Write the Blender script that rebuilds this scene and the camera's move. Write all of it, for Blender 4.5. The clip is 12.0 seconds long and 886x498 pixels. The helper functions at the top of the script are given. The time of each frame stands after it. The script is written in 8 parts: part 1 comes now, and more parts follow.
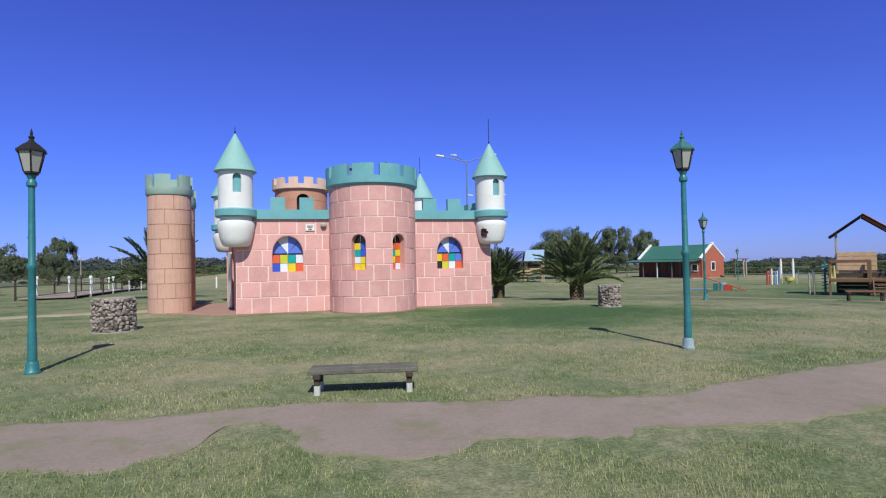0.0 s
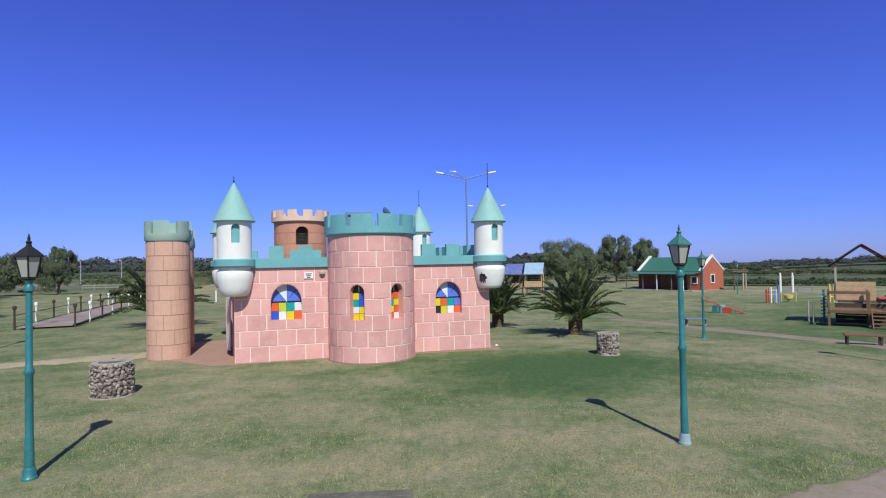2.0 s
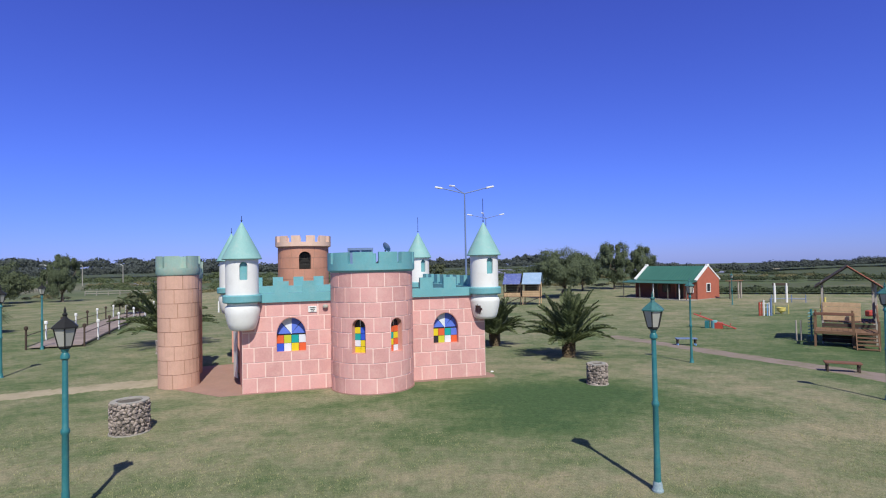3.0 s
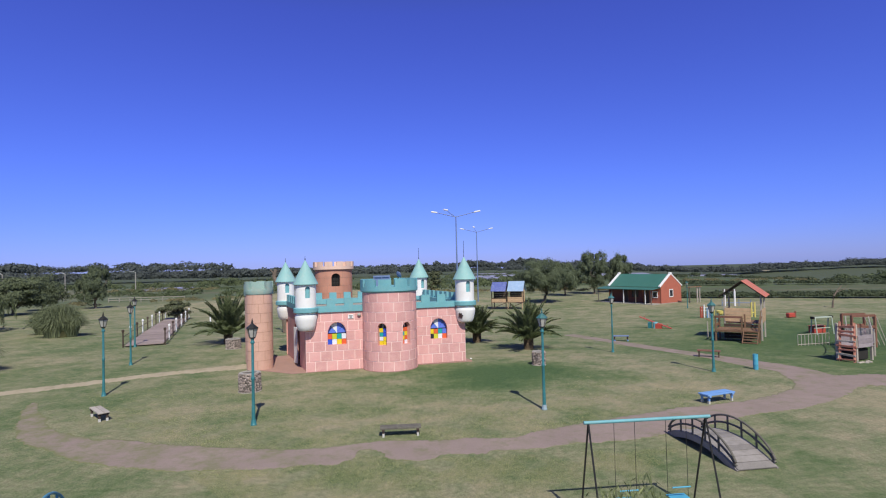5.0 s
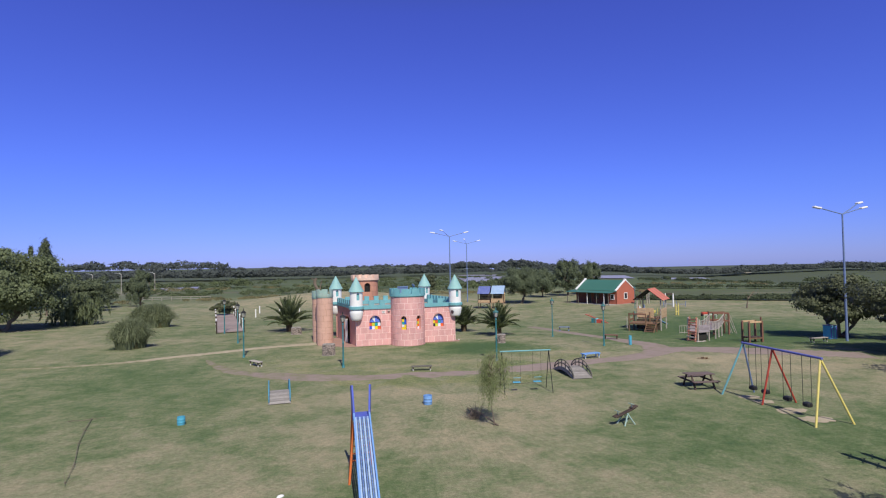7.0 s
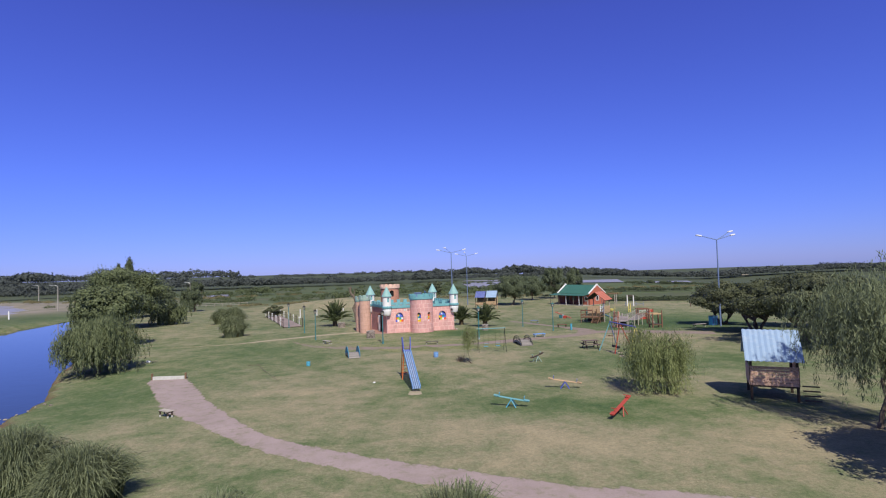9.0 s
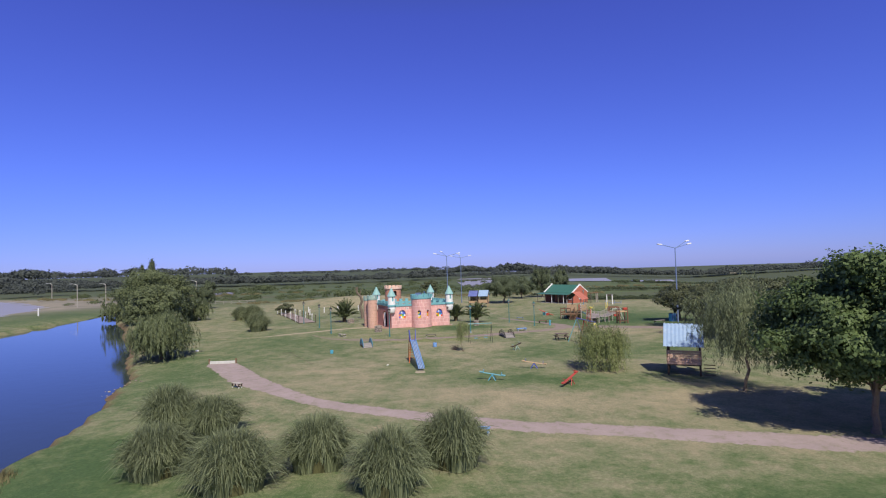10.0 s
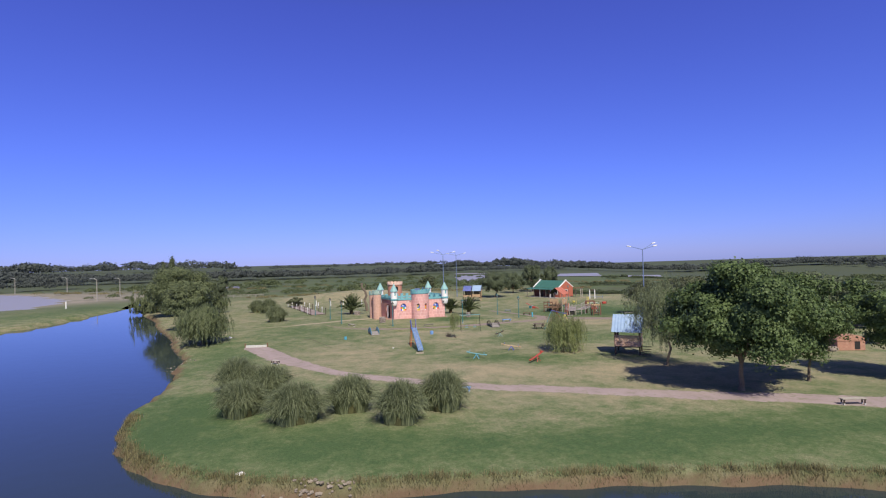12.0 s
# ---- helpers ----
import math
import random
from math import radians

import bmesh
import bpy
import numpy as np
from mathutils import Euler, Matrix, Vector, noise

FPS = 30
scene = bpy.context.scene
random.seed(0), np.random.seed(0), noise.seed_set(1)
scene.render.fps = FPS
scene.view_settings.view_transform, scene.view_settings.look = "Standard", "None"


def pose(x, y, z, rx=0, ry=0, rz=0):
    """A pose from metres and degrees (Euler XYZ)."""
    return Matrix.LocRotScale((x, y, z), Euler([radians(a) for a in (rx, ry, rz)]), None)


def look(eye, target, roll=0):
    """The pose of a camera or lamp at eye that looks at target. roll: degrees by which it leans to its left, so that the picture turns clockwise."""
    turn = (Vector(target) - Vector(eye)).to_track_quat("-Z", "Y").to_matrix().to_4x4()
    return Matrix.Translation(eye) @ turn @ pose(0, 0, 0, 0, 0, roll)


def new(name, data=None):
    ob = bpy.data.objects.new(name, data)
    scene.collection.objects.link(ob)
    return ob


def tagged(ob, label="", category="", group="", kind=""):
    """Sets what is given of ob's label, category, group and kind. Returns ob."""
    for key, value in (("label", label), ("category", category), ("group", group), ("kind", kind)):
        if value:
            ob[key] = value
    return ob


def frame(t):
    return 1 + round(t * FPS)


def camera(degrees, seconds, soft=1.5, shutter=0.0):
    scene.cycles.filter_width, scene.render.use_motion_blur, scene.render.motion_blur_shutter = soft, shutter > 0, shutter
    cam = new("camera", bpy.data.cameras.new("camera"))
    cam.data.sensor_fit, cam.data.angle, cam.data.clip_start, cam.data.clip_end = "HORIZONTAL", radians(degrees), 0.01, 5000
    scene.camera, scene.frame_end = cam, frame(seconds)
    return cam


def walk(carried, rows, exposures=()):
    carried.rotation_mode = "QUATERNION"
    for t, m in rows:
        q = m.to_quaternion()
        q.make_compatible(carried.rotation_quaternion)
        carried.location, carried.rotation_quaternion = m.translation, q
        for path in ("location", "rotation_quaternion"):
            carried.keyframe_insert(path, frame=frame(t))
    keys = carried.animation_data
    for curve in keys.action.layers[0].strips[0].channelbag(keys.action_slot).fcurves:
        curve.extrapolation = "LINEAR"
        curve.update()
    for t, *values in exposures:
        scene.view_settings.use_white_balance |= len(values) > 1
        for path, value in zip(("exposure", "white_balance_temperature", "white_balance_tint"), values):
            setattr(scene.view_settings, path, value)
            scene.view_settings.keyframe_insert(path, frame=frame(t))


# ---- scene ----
cam = camera(78.2, 12.0, soft=1.15)
PATH = [
    (0, (-0.374, -0.215, 1.613), (-0.284, 1.782, 1.66), -1.2),
    (0.5, (-0.359, -0.221, 1.686), (-0.268, 1.777, 1.733), -1.2),
    (1, (-0.342, -0.229, 2.01), (-0.25, 1.769, 2.056), -1.1),
    (1.5, (-0.329, -0.239, 2.533), (-0.238, 1.759, 2.579), -1.1),
    (2, (-0.293, -0.268, 3.288), (-0.203, 1.73, 3.333), -1.1),
    (2.5, (-0.253, -0.445, 3.895), (-0.164, 1.552, 3.94), -1.0),
    (3, (-0.216, -1.265, 4.518), (-0.126, 0.732, 4.564), -1.1),
    (5, (-0.48, -11.582, 5.653), (-0.377, -9.585, 5.708), -1.4),
    (5.5, (-0.798, -15.128, 5.854), (-0.686, -13.132, 5.912), -1.4),
    (6, (-1.166, -19.777, 6.251), (-1.043, -17.782, 6.304), -1.2),
    (6.5, (-1.58, -24.128, 6.565), (-1.447, -22.133, 6.619), -1.0),
    (7, (-1.873, -29.578, 7.055), (-1.744, -27.583, 7.108), -1.1),
    (9, (-2.779, -52.395, 8.092), (-2.671, -50.4, 8.164), -1.8),
    (9.5, (-3.215, -57.654, 8.488), (-3.097, -55.659, 8.555), -1.9),
    (10, (-3.693, -63.636, 9.095), (-3.566, -61.641, 9.156), -1.7),
    (10.5, (-3.984, -68.117, 9.59), (-3.852, -66.122, 9.646), -1.6),
    (11, (-4.213, -71.946, 10.025), (-4.072, -69.952, 10.073), -1.5),
    (11.5, (-4.128, -74.0, 10.153), (-3.988, -72.005, 10.193), -1.6),
    (12, (-4.13, -75.073, 9.97), (-3.995, -73.078, 10.008), -1.6),
]
walk(cam, [(t, look(eye, target, roll)) for t, eye, target, roll in PATH],
     [(0, 0.0, 6300, 3.5), (2, 0.0, 6300, 3.5), (3, 0.0, 6400, 7), (5, 0.0, 6480, 10), (9, 0.0, 6650, 11), (12, 0.08, 6850, 11.5)])

# ---- sky and sun ----
SUN_FROM = Vector((0.20, -0.98, 1.13)).normalized()
world = bpy.data.worlds.new("sky")
scene.world = world
world.use_nodes = True
wn, wl = world.node_tree.nodes, world.node_tree.links
sky = wn.new("ShaderNodeTexSky")
sky.sky_type = "NISHITA"
sky.sun_disc = False
sky.sun_elevation = math.asin(SUN_FROM.z)
sky.sun_rotation = math.atan2(SUN_FROM.x, SUN_FROM.y)
sky.altitude = 100
sky.air_density, sky.dust_density, sky.ozone_density = 1.0, 0.1, 4.0
tint = wn.new("ShaderNodeMix")
tint.data_type, tint.blend_type = "RGBA", "MULTIPLY"
tint.inputs["Factor"].default_value = 1.0
height = wn.new("ShaderNodeSeparateXYZ")
wl.new(wn.new("ShaderNodeTexCoord").outputs["Generated"], height.inputs["Vector"])
depth = wn.new("ShaderNodeValToRGB")  # the clear sky deepens and greys overhead
stops = depth.color_ramp.elements
stops[0].position, stops[0].color = 0.0, (0.285, 0.365, 1.02, 1)
stops[1].position, stops[1].color = 1.0, (0.42, 0.345, 0.36, 1)
high_sky = stops.new(0.62)
high_sky.color = (0.44, 0.38, 0.52, 1)
low_sky = stops.new(0.13)
low_sky.color = (0.325, 0.392, 1.06, 1)
mid_sky = stops.new(0.42)
mid_sky.color = (0.385, 0.376, 1.09, 1)
wl.new(height.outputs["Z"], depth.inputs["Fac"])
toward = wn.new("ShaderNodeVectorMath")  # the sky pales towards the sun
toward.operation = "DOT_PRODUCT"
wl.new(height.inputs["Vector"].links[0].from_socket, toward.inputs[0])
toward.inputs[1].default_value = SUN_FROM
glare = wn.new("ShaderNodeMapRange")
glare.interpolation_type = "SMOOTHSTEP"
wl.new(toward.outputs["Value"], glare.inputs["Value"])
glare.inputs["From Min"].default_value, glare.inputs["From Max"].default_value = 0.0, 0.95
pale = wn.new("ShaderNodeMix")
pale.data_type = "RGBA"
wl.new(glare.outputs["Result"], pale.inputs["Factor"])
wl.new(depth.outputs["Color"], pale.inputs["A"])
pale.inputs["B"].default_value = (0.58, 0.53, 0.72, 1)
wl.new(pale.outputs["Result"], tint.inputs["B"])
wl.new(sky.outputs["Color"], tint.inputs["A"])
wl.new(tint.outputs["Result"], wn["Background"].inputs["Color"])
wn["Background"].inputs["Strength"].default_value = 0.135
sun = new("sun", bpy.data.lights.new("sun", "SUN"))
sun.data.energy, sun.data.angle, sun.data.color = 4.6, radians(0.5), (1.0, 0.945, 0.82)
sun.matrix_world = look(SUN_FROM * 100, (0, 0, 0))

# ---- materials ----
def mat(name, color, rough=0.7, vary=0.15, scale=2.0, fine=40.0, bump=0.15, metal=0.0, dirt=None, dirt_amount=0.3, random=0.0, spec=0.3):
    """Principled paint: colour varied at two scales, optional dirt of another colour, fine relief."""
    m = bpy.data.materials.new(name)
    m.use_nodes = True
    n, l = m.node_tree.nodes, m.node_tree.links
    b = n["Principled BSDF"]
    b.inputs["Roughness"].default_value, b.inputs["Metallic"].default_value = rough, metal
    b.inputs["Specular IOR Level"].default_value = spec
    co = n.new("ShaderNodeTexCoord").outputs["Object"]
    big, small = n.new("ShaderNodeTexNoise"), n.new("ShaderNodeTexNoise")
    for node, s in ((big, scale), (small, fine)):
        l.new(co, node.inputs["Vector"])
        node.inputs["Scale"].default_value, node.inputs["Detail"].default_value = s, 5.0
    add = n.new("ShaderNodeMath"); add.operation = "ADD"
    l.new(big.outputs["Fac"], add.inputs[0]); l.new(small.outputs["Fac"], add.inputs[1])
    value = n.new("ShaderNodeMapRange")
    l.new(add.outputs[0], value.inputs["Value"])
    value.inputs["From Min"].default_value, value.inputs["From Max"].default_value = 0.6, 1.4
    value.inputs["To Min"].default_value, value.inputs["To Max"].default_value = 1 - vary, 1 + vary
    out = value.outputs["Result"]
    if random:
        info = n.new("ShaderNodeObjectInfo")
        r = n.new("ShaderNodeMapRange")
        l.new(info.outputs["Random"], r.inputs["Value"])
        r.inputs["To Min"].default_value, r.inputs["To Max"].default_value = 1 - random, 1 + random
        mul = n.new("ShaderNodeMath"); mul.operation = "MULTIPLY"
        l.new(out, mul.inputs[0]); l.new(r.outputs["Result"], mul.inputs[1])
        out = mul.outputs[0]
    scaled = n.new("ShaderNodeVectorMath"); scaled.operation = "SCALE"
    scaled.inputs[0].default_value = color
    l.new(out, scaled.inputs["Scale"])
    col = scaled.outputs["Vector"]
    if dirt:
        mix = n.new("ShaderNodeMix"); mix.data_type = "RGBA"
        spots = n.new("ShaderNodeTexNoise")
        l.new(co, spots.inputs["Vector"])
        spots.inputs["Scale"].default_value, spots.inputs["Detail"].default_value, spots.inputs["Roughness"].default_value = scale * 2.3, 8.0, 0.7
        ramp = n.new("ShaderNodeMapRange")
        l.new(spots.outputs["Fac"], ramp.inputs["Value"])
        ramp.inputs["From Min"].default_value, ramp.inputs["From Max"].default_value = 0.48, 0.72
        ramp.inputs["To Max"].default_value = dirt_amount
        l.new(ramp.outputs["Result"], mix.inputs["Factor"])
        l.new(col, mix.inputs["A"]); mix.inputs["B"].default_value = (*dirt, 1)
        col = mix.outputs["Result"]
    l.new(col, b.inputs["Base Color"])
    if bump:
        bp = n.new("ShaderNodeBump")
        bp.inputs["Strength"].default_value, bp.inputs["Distance"].default_value = bump, 0.02
        l.new(small.outputs["Fac"], bp.inputs["Height"])
        l.new(bp.outputs["Normal"], b.inputs["Normal"])
    return m


def leaf_mat(name, dark, light, rough=0.55):
    """Leaves: each leaf its own shade between two greens."""
    m = bpy.data.materials.new(name)
    m.use_nodes = True
    n, l = m.node_tree.nodes, m.node_tree.links
    b = n["Principled BSDF"]
    b.inputs["Roughness"].default_value = rough
    b.inputs["Specular IOR Level"].default_value = 0.25
    geo = n.new("ShaderNodeNewGeometry")
    noise_ = n.new("ShaderNodeTexNoise")
    noise_.inputs["Scale"].default_value = 0.35
    l.new(n.new("ShaderNodeTexCoord").outputs["Object"], noise_.inputs["Vector"])
    add = n.new("ShaderNodeMath"); add.operation = "MULTIPLY_ADD"
    l.new(geo.outputs["Random Per Island"], add.inputs[0])
    add.inputs[1].default_value = 0.6
    l.new(noise_.outputs["Fac"], add.inputs[2])
    ramp = n.new("ShaderNodeValToRGB")
    ramp.color_ramp.elements[0].position, ramp.color_ramp.elements[1].position = 0.35, 1.05
    ramp.color_ramp.elements[0].color, ramp.color_ramp.elements[1].color = (*dark, 1), (*light, 1)
    l.new(add.outputs[0], ramp.inputs["Fac"])
    l.new(ramp.outputs["Color"], b.inputs["Base Color"])
    tr = n.new("ShaderNodeBsdfTranslucent")
    l.new(ramp.outputs["Color"], tr.inputs["Color"])
    mix = n.new("ShaderNodeMixShader")
    mix.inputs["Fac"].default_value = 0.25
    l.new(b.outputs["BSDF"], mix.inputs[1]); l.new(tr.outputs["BSDF"], mix.inputs[2])
    l.new(mix.outputs["Shader"], n["Material Output"].inputs["Surface"])
    return m


PINK = mat("pink block paint", (0.67, 0.36, 0.345), 0.75, 0.12, 1.2, 30, 0.25, dirt=(0.74, 0.48, 0.44), dirt_amount=0.6, random=0.10)
PINK_JOINT = mat("pale pink joint", (0.84, 0.64, 0.60), 0.8, 0.08, 2, 40, 0.2)
PINK_PLAIN = mat("plain pink plaster", (0.62, 0.32, 0.28), 0.8, 0.12, 1.2, 30, 0.25, dirt=(0.42, 0.26, 0.2), dirt_amount=0.4)
TAN = mat("tan block paint", (0.60, 0.37, 0.295), 0.78, 0.12, 1.4, 30, 0.25, dirt=(0.45, 0.3, 0.22), dirt_amount=0.4, random=0.06)
TAN_JOINT = mat("tan joint", (0.40, 0.24, 0.175), 0.85, 0.15, 2, 40, 0.2)
TERRA = mat("terracotta paint", (0.53, 0.26, 0.18), 0.8, 0.15, 1.4, 30, 0.25, dirt=(0.4, 0.25, 0.2), dirt_amount=0.4, random=0.06)
TEAL = mat("turquoise paint", (0.155, 0.39, 0.44), 0.6, 0.14, 1.5, 30, 0.12, dirt=(0.27, 0.43, 0.44), dirt_amount=0.5)
TEAL_CONE = mat("faded turquoise roof paint", (0.25, 0.46, 0.45), 0.6, 0.12, 1.5, 30, 0.15, dirt=(0.36, 0.48, 0.46), dirt_amount=0.6)
TEAL_OLD = mat("weathered turquoise paint", (0.30, 0.44, 0.40), 0.7, 0.15, 1.5, 30, 0.2, dirt=(0.42, 0.42, 0.36), dirt_amount=0.75)
WHITE = mat("white paint", (0.80, 0.80, 0.80), 0.6, 0.05, 1.5, 40, 0.12, dirt=(0.55, 0.53, 0.5), dirt_amount=0.25)
CREAM = mat("pale peach paint", (0.72, 0.51, 0.41), 0.75, 0.1, 2, 40, 0.15, dirt=(0.5, 0.38, 0.3), dirt_amount=0.3)
LAMP_GREEN = mat("lamp post green", (0.03, 0.17, 0.195), 0.4, 0.15, 3, 50, 0.1, dirt=(0.10, 0.26, 0.25), dirt_amount=0.5, spec=0.5)
IRON = mat("dark iron", (0.035, 0.035, 0.035), 0.5, 0.2, 5, 60, 0.15, metal=0.4)
LAMP_GLASS = mat("frosted lamp glass", (0.40, 0.40, 0.37), 0.25, 0.06, 4, 60, 0.02, spec=0.5)
WOOD_GREY = mat("grey weathered wood", (0.13, 0.12, 0.105), 0.85, 0.35, 3, 60, 0.5, dirt=(0.24, 0.24, 0.18), dirt_amount=0.5)
WOOD_DARK = mat("dark wood", (0.07, 0.05, 0.04), 0.8, 0.3, 3, 60, 0.4, random=0.15)
WOOD_TAN = mat("tan planks", (0.52, 0.36, 0.22), 0.75, 0.2, 3, 50, 0.3, dirt=(0.3, 0.2, 0.13), dirt_amount=0.4, random=0.12)
WOOD_BROWN = mat("brown wood", (0.20, 0.12, 0.075), 0.8, 0.25, 3, 50, 0.35, random=0.15)
WOOD_RED = mat("reddish wood", (0.215, 0.105, 0.075), 0.75, 0.2, 3, 50, 0.3, dirt=(0.2, 0.1, 0.07), dirt_amount=0.5, random=0.15)
WOOD_PALE = mat("pale grey wood", (0.42, 0.38, 0.34), 0.8, 0.2, 3, 50, 0.3, random=0.12)
CONCRETE = mat("concrete", (0.36, 0.34, 0.31), 0.85, 0.15, 2, 50, 0.3, dirt=(0.24, 0.22, 0.19), dirt_amount=0.5)
APRON = mat("reddish paving", (0.36, 0.22, 0.18), 0.85, 0.15, 1.5, 40, 0.3, dirt=(0.28, 0.2, 0.16), dirt_amount=0.5)
STONE = mat("field stone", (0.30, 0.25, 0.225), 0.85, 0.35, 6, 40, 0.5, random=0.55)
MORTAR = mat("dark mortar", (0.13, 0.115, 0.10), 0.9, 0.2, 5, 60, 0.4)
BLUE = mat("light blue paint", (0.16, 0.33, 0.66), 0.5, 0.12, 3, 40, 0.1, dirt=(0.3, 0.42, 0.6), dirt_amount=0.5)
BLUE_DEEP = mat("deep blue paint", (0.09, 0.12, 0.47), 0.45, 0.15, 3, 40, 0.1, dirt=(0.2, 0.25, 0.5), dirt_amount=0.4)
CYAN = mat("sky blue tube paint", (0.08, 0.38, 0.55), 0.45, 0.15, 4, 50, 0.1, dirt=(0.15, 0.25, 0.3), dirt_amount=0.4)
RED = mat("red paint", (0.44, 0.07, 0.05), 0.5, 0.15, 4, 50, 0.1, dirt=(0.3, 0.1, 0.07), dirt_amount=0.4)
ORANGE = mat("orange paint", (0.65, 0.17, 0.05), 0.5, 0.15, 4, 50, 0.1)
YELLOW = mat("yellow paint", (0.66, 0.55, 0.16), 0.5, 0.15, 4, 50, 0.1, dirt=(0.4, 0.36, 0.2), dirt_amount=0.4)
STEEL = mat("galvanised steel", (0.50, 0.52, 0.54), 0.45, 0.12, 4, 50, 0.08, metal=0.6)
POLE = mat("pole blue-grey paint", (0.16, 0.22, 0.38), 0.5, 0.12, 3, 40, 0.08)
DARK = mat("dark interior", (0.03, 0.028, 0.028), 0.9, 0.2, 2, 40, 0.1)
BRICK = mat("brick red wall", (0.42, 0.13, 0.085), 0.8, 0.15, 2, 40, 0.3, dirt=(0.3, 0.12, 0.09), dirt_amount=0.4)
ROOF_GREEN = mat("green roof sheets", (0.05, 0.155, 0.125), 0.45, 0.12, 0.8, 30, 0.1, dirt=(0.10, 0.24, 0.19), dirt_amount=0.4)
ROOF_RED = mat("red roof boards", (0.48, 0.16, 0.11), 0.7, 0.15, 1.5, 40, 0.2, random=0.12)
BARK = mat("bark", (0.17, 0.135, 0.105), 0.9, 0.35, 3, 25, 0.8)
PALM_BARK = mat("palm bark", (0.13, 0.095, 0.06), 0.9, 0.35, 5, 25, 0.9)
RUBBER = mat("black rubber seat", (0.025, 0.025, 0.027), 0.6, 0.2, 5, 60, 0.1)
ROCK = mat("pale rubble", (0.27, 0.23, 0.19), 0.85, 0.25, 4, 40, 0.4, random=0.25)
PANES = {k: mat("pane " + k, c, 0.12, 0.08, 6, 40, 0.02, spec=0.5) for k, c in dict(
    red=(0.72, 0.13, 0.05), blue=(0.04, 0.10, 0.62), yellow=(0.75, 0.58, 0.03), white=(0.72, 0.76, 0.85),
    teal=(0.02, 0.36, 0.36), green=(0.22, 0.45, 0.08), lime=(0.55, 0.58, 0.05), black=(0.03, 0.03, 0.04), sky=(0.12, 0.2, 0.72)).items()}
LEAF_WILLOW = leaf_mat("willow leaves", (0.064, 0.090, 0.040), (0.19, 0.225, 0.115))
LEAF_TREE = leaf_mat("tree leaves", (0.034, 0.064, 0.022), (0.150, 0.212, 0.082))
LEAF_OLIVE = leaf_mat("olive grey leaves", (0.056, 0.076, 0.042), (0.155, 0.185, 0.105), 0.7)
LEAF_TWIG = leaf_mat("pale feathery leaves", (0.066, 0.090, 0.054), (0.160, 0.195, 0.115), 0.7)
LEAF_GREY = leaf_mat("grey-green feathery leaves", (0.095, 0.125, 0.065), (0.24, 0.28, 0.16), 0.7)
LEAF_WEEP = leaf_mat("pale willow leaves", (0.10, 0.135, 0.05), (0.28, 0.32, 0.14))
LEAF_DARK = leaf_mat("dark olive leaves", (0.042, 0.055, 0.028), (0.135, 0.150, 0.082))
LEAF_PALM = leaf_mat("palm leaflets", (0.055, 0.085, 0.035), (0.19, 0.225, 0.11))
LEAF_PAMPAS = leaf_mat("pampas blades", (0.055, 0.078, 0.040), (0.255, 0.29, 0.165), 0.7)
# distance haze is put into this grey-blue leaf colour
LEAF_HAZED = leaf_mat("hazed far foliage", (0.064, 0.078, 0.078), (0.100, 0.116, 0.110), 0.9)
LEAF_HEDGE = leaf_mat("hedge leaves", (0.050, 0.068, 0.040), (0.092, 0.115, 0.064), 0.9)
LEAF_MARSH = leaf_mat("marsh bushes", (0.066, 0.090, 0.046), (0.13, 0.16, 0.080), 0.9)
LEAF_REED = leaf_mat("dry reeds", (0.10, 0.10, 0.05), (0.26, 0.23, 0.12), 0.8)
GRASS_BLADE = leaf_mat("grass blades", (0.14, 0.20, 0.070), (0.44, 0.43, 0.22), 0.8)

# ---- building helpers ----
def part(name, bm, material, parent=None, label="", smooth=False):
    me = bpy.data.meshes.new(name)
    bm.normal_update()
    bm.to_mesh(me)
    bm.free()
    me.materials.append(material)
    if smooth:
        me.shade_smooth()
        me.set_sharp_from_angle(angle=radians(40))
    ob = new(name, me)
    if parent is not None:
        ob.parent = parent
    if label:
        ob["label"] = label
    return ob


def share(name, me, parent, m):
    ob = new(name, me)
    ob.parent = parent
    ob.matrix_basis = m
    return ob


def thing(name, m, label, category, group="", kind=""):
    ob = new(name)
    ob.empty_display_size = 0.2
    ob.matrix_basis = m
    return tagged(ob, label, category, group, kind)


def box(bm, sx, sy, sz, m=None, bevel=0.0):
    """A box standing on z = 0 of its own frame, centred in x and y."""
    t = bmesh.new()
    bmesh.ops.create_cube(t, size=1.0)
    bmesh.ops.transform(t, matrix=Matrix.Translation((0, 0, sz / 2)) @ Matrix.Diagonal((sx, sy, sz, 1)), verts=t.verts)
    if bevel:
        bmesh.ops.bevel(t, geom=t.edges[:], offset=bevel, segments=1, affect="EDGES")
    return merge(bm, t, m)


def merge(bm, t, m=None):
    if m is not None:
        bmesh.ops.transform(t, matrix=m, verts=t.verts)
    me = bpy.data.meshes.new("tmp")
    t.to_mesh(me)
    t.free()
    bm.from_mesh(me)
    bpy.data.meshes.remove(me)
    return bm


def lathe(bm, profile, n=32, m=None, cap=True):
    """Turns (radius, z) pairs about the z axis."""
    t = bmesh.new()
    rings = []
    for r, z in profile:
        rings.append([t.verts.new((r * math.cos(2 * math.pi * k / n), r * math.sin(2 * math.pi * k / n), z)) for k in range(n)])
    for a, b in zip(rings, rings[1:]):
        for k in range(n):
            t.faces.new((a[k], a[(k + 1) % n], b[(k + 1) % n], b[k]))
    if cap:
        t.faces.new(rings[0][::-1])
        t.faces.new(rings[-1])
    return merge(bm, t, m)


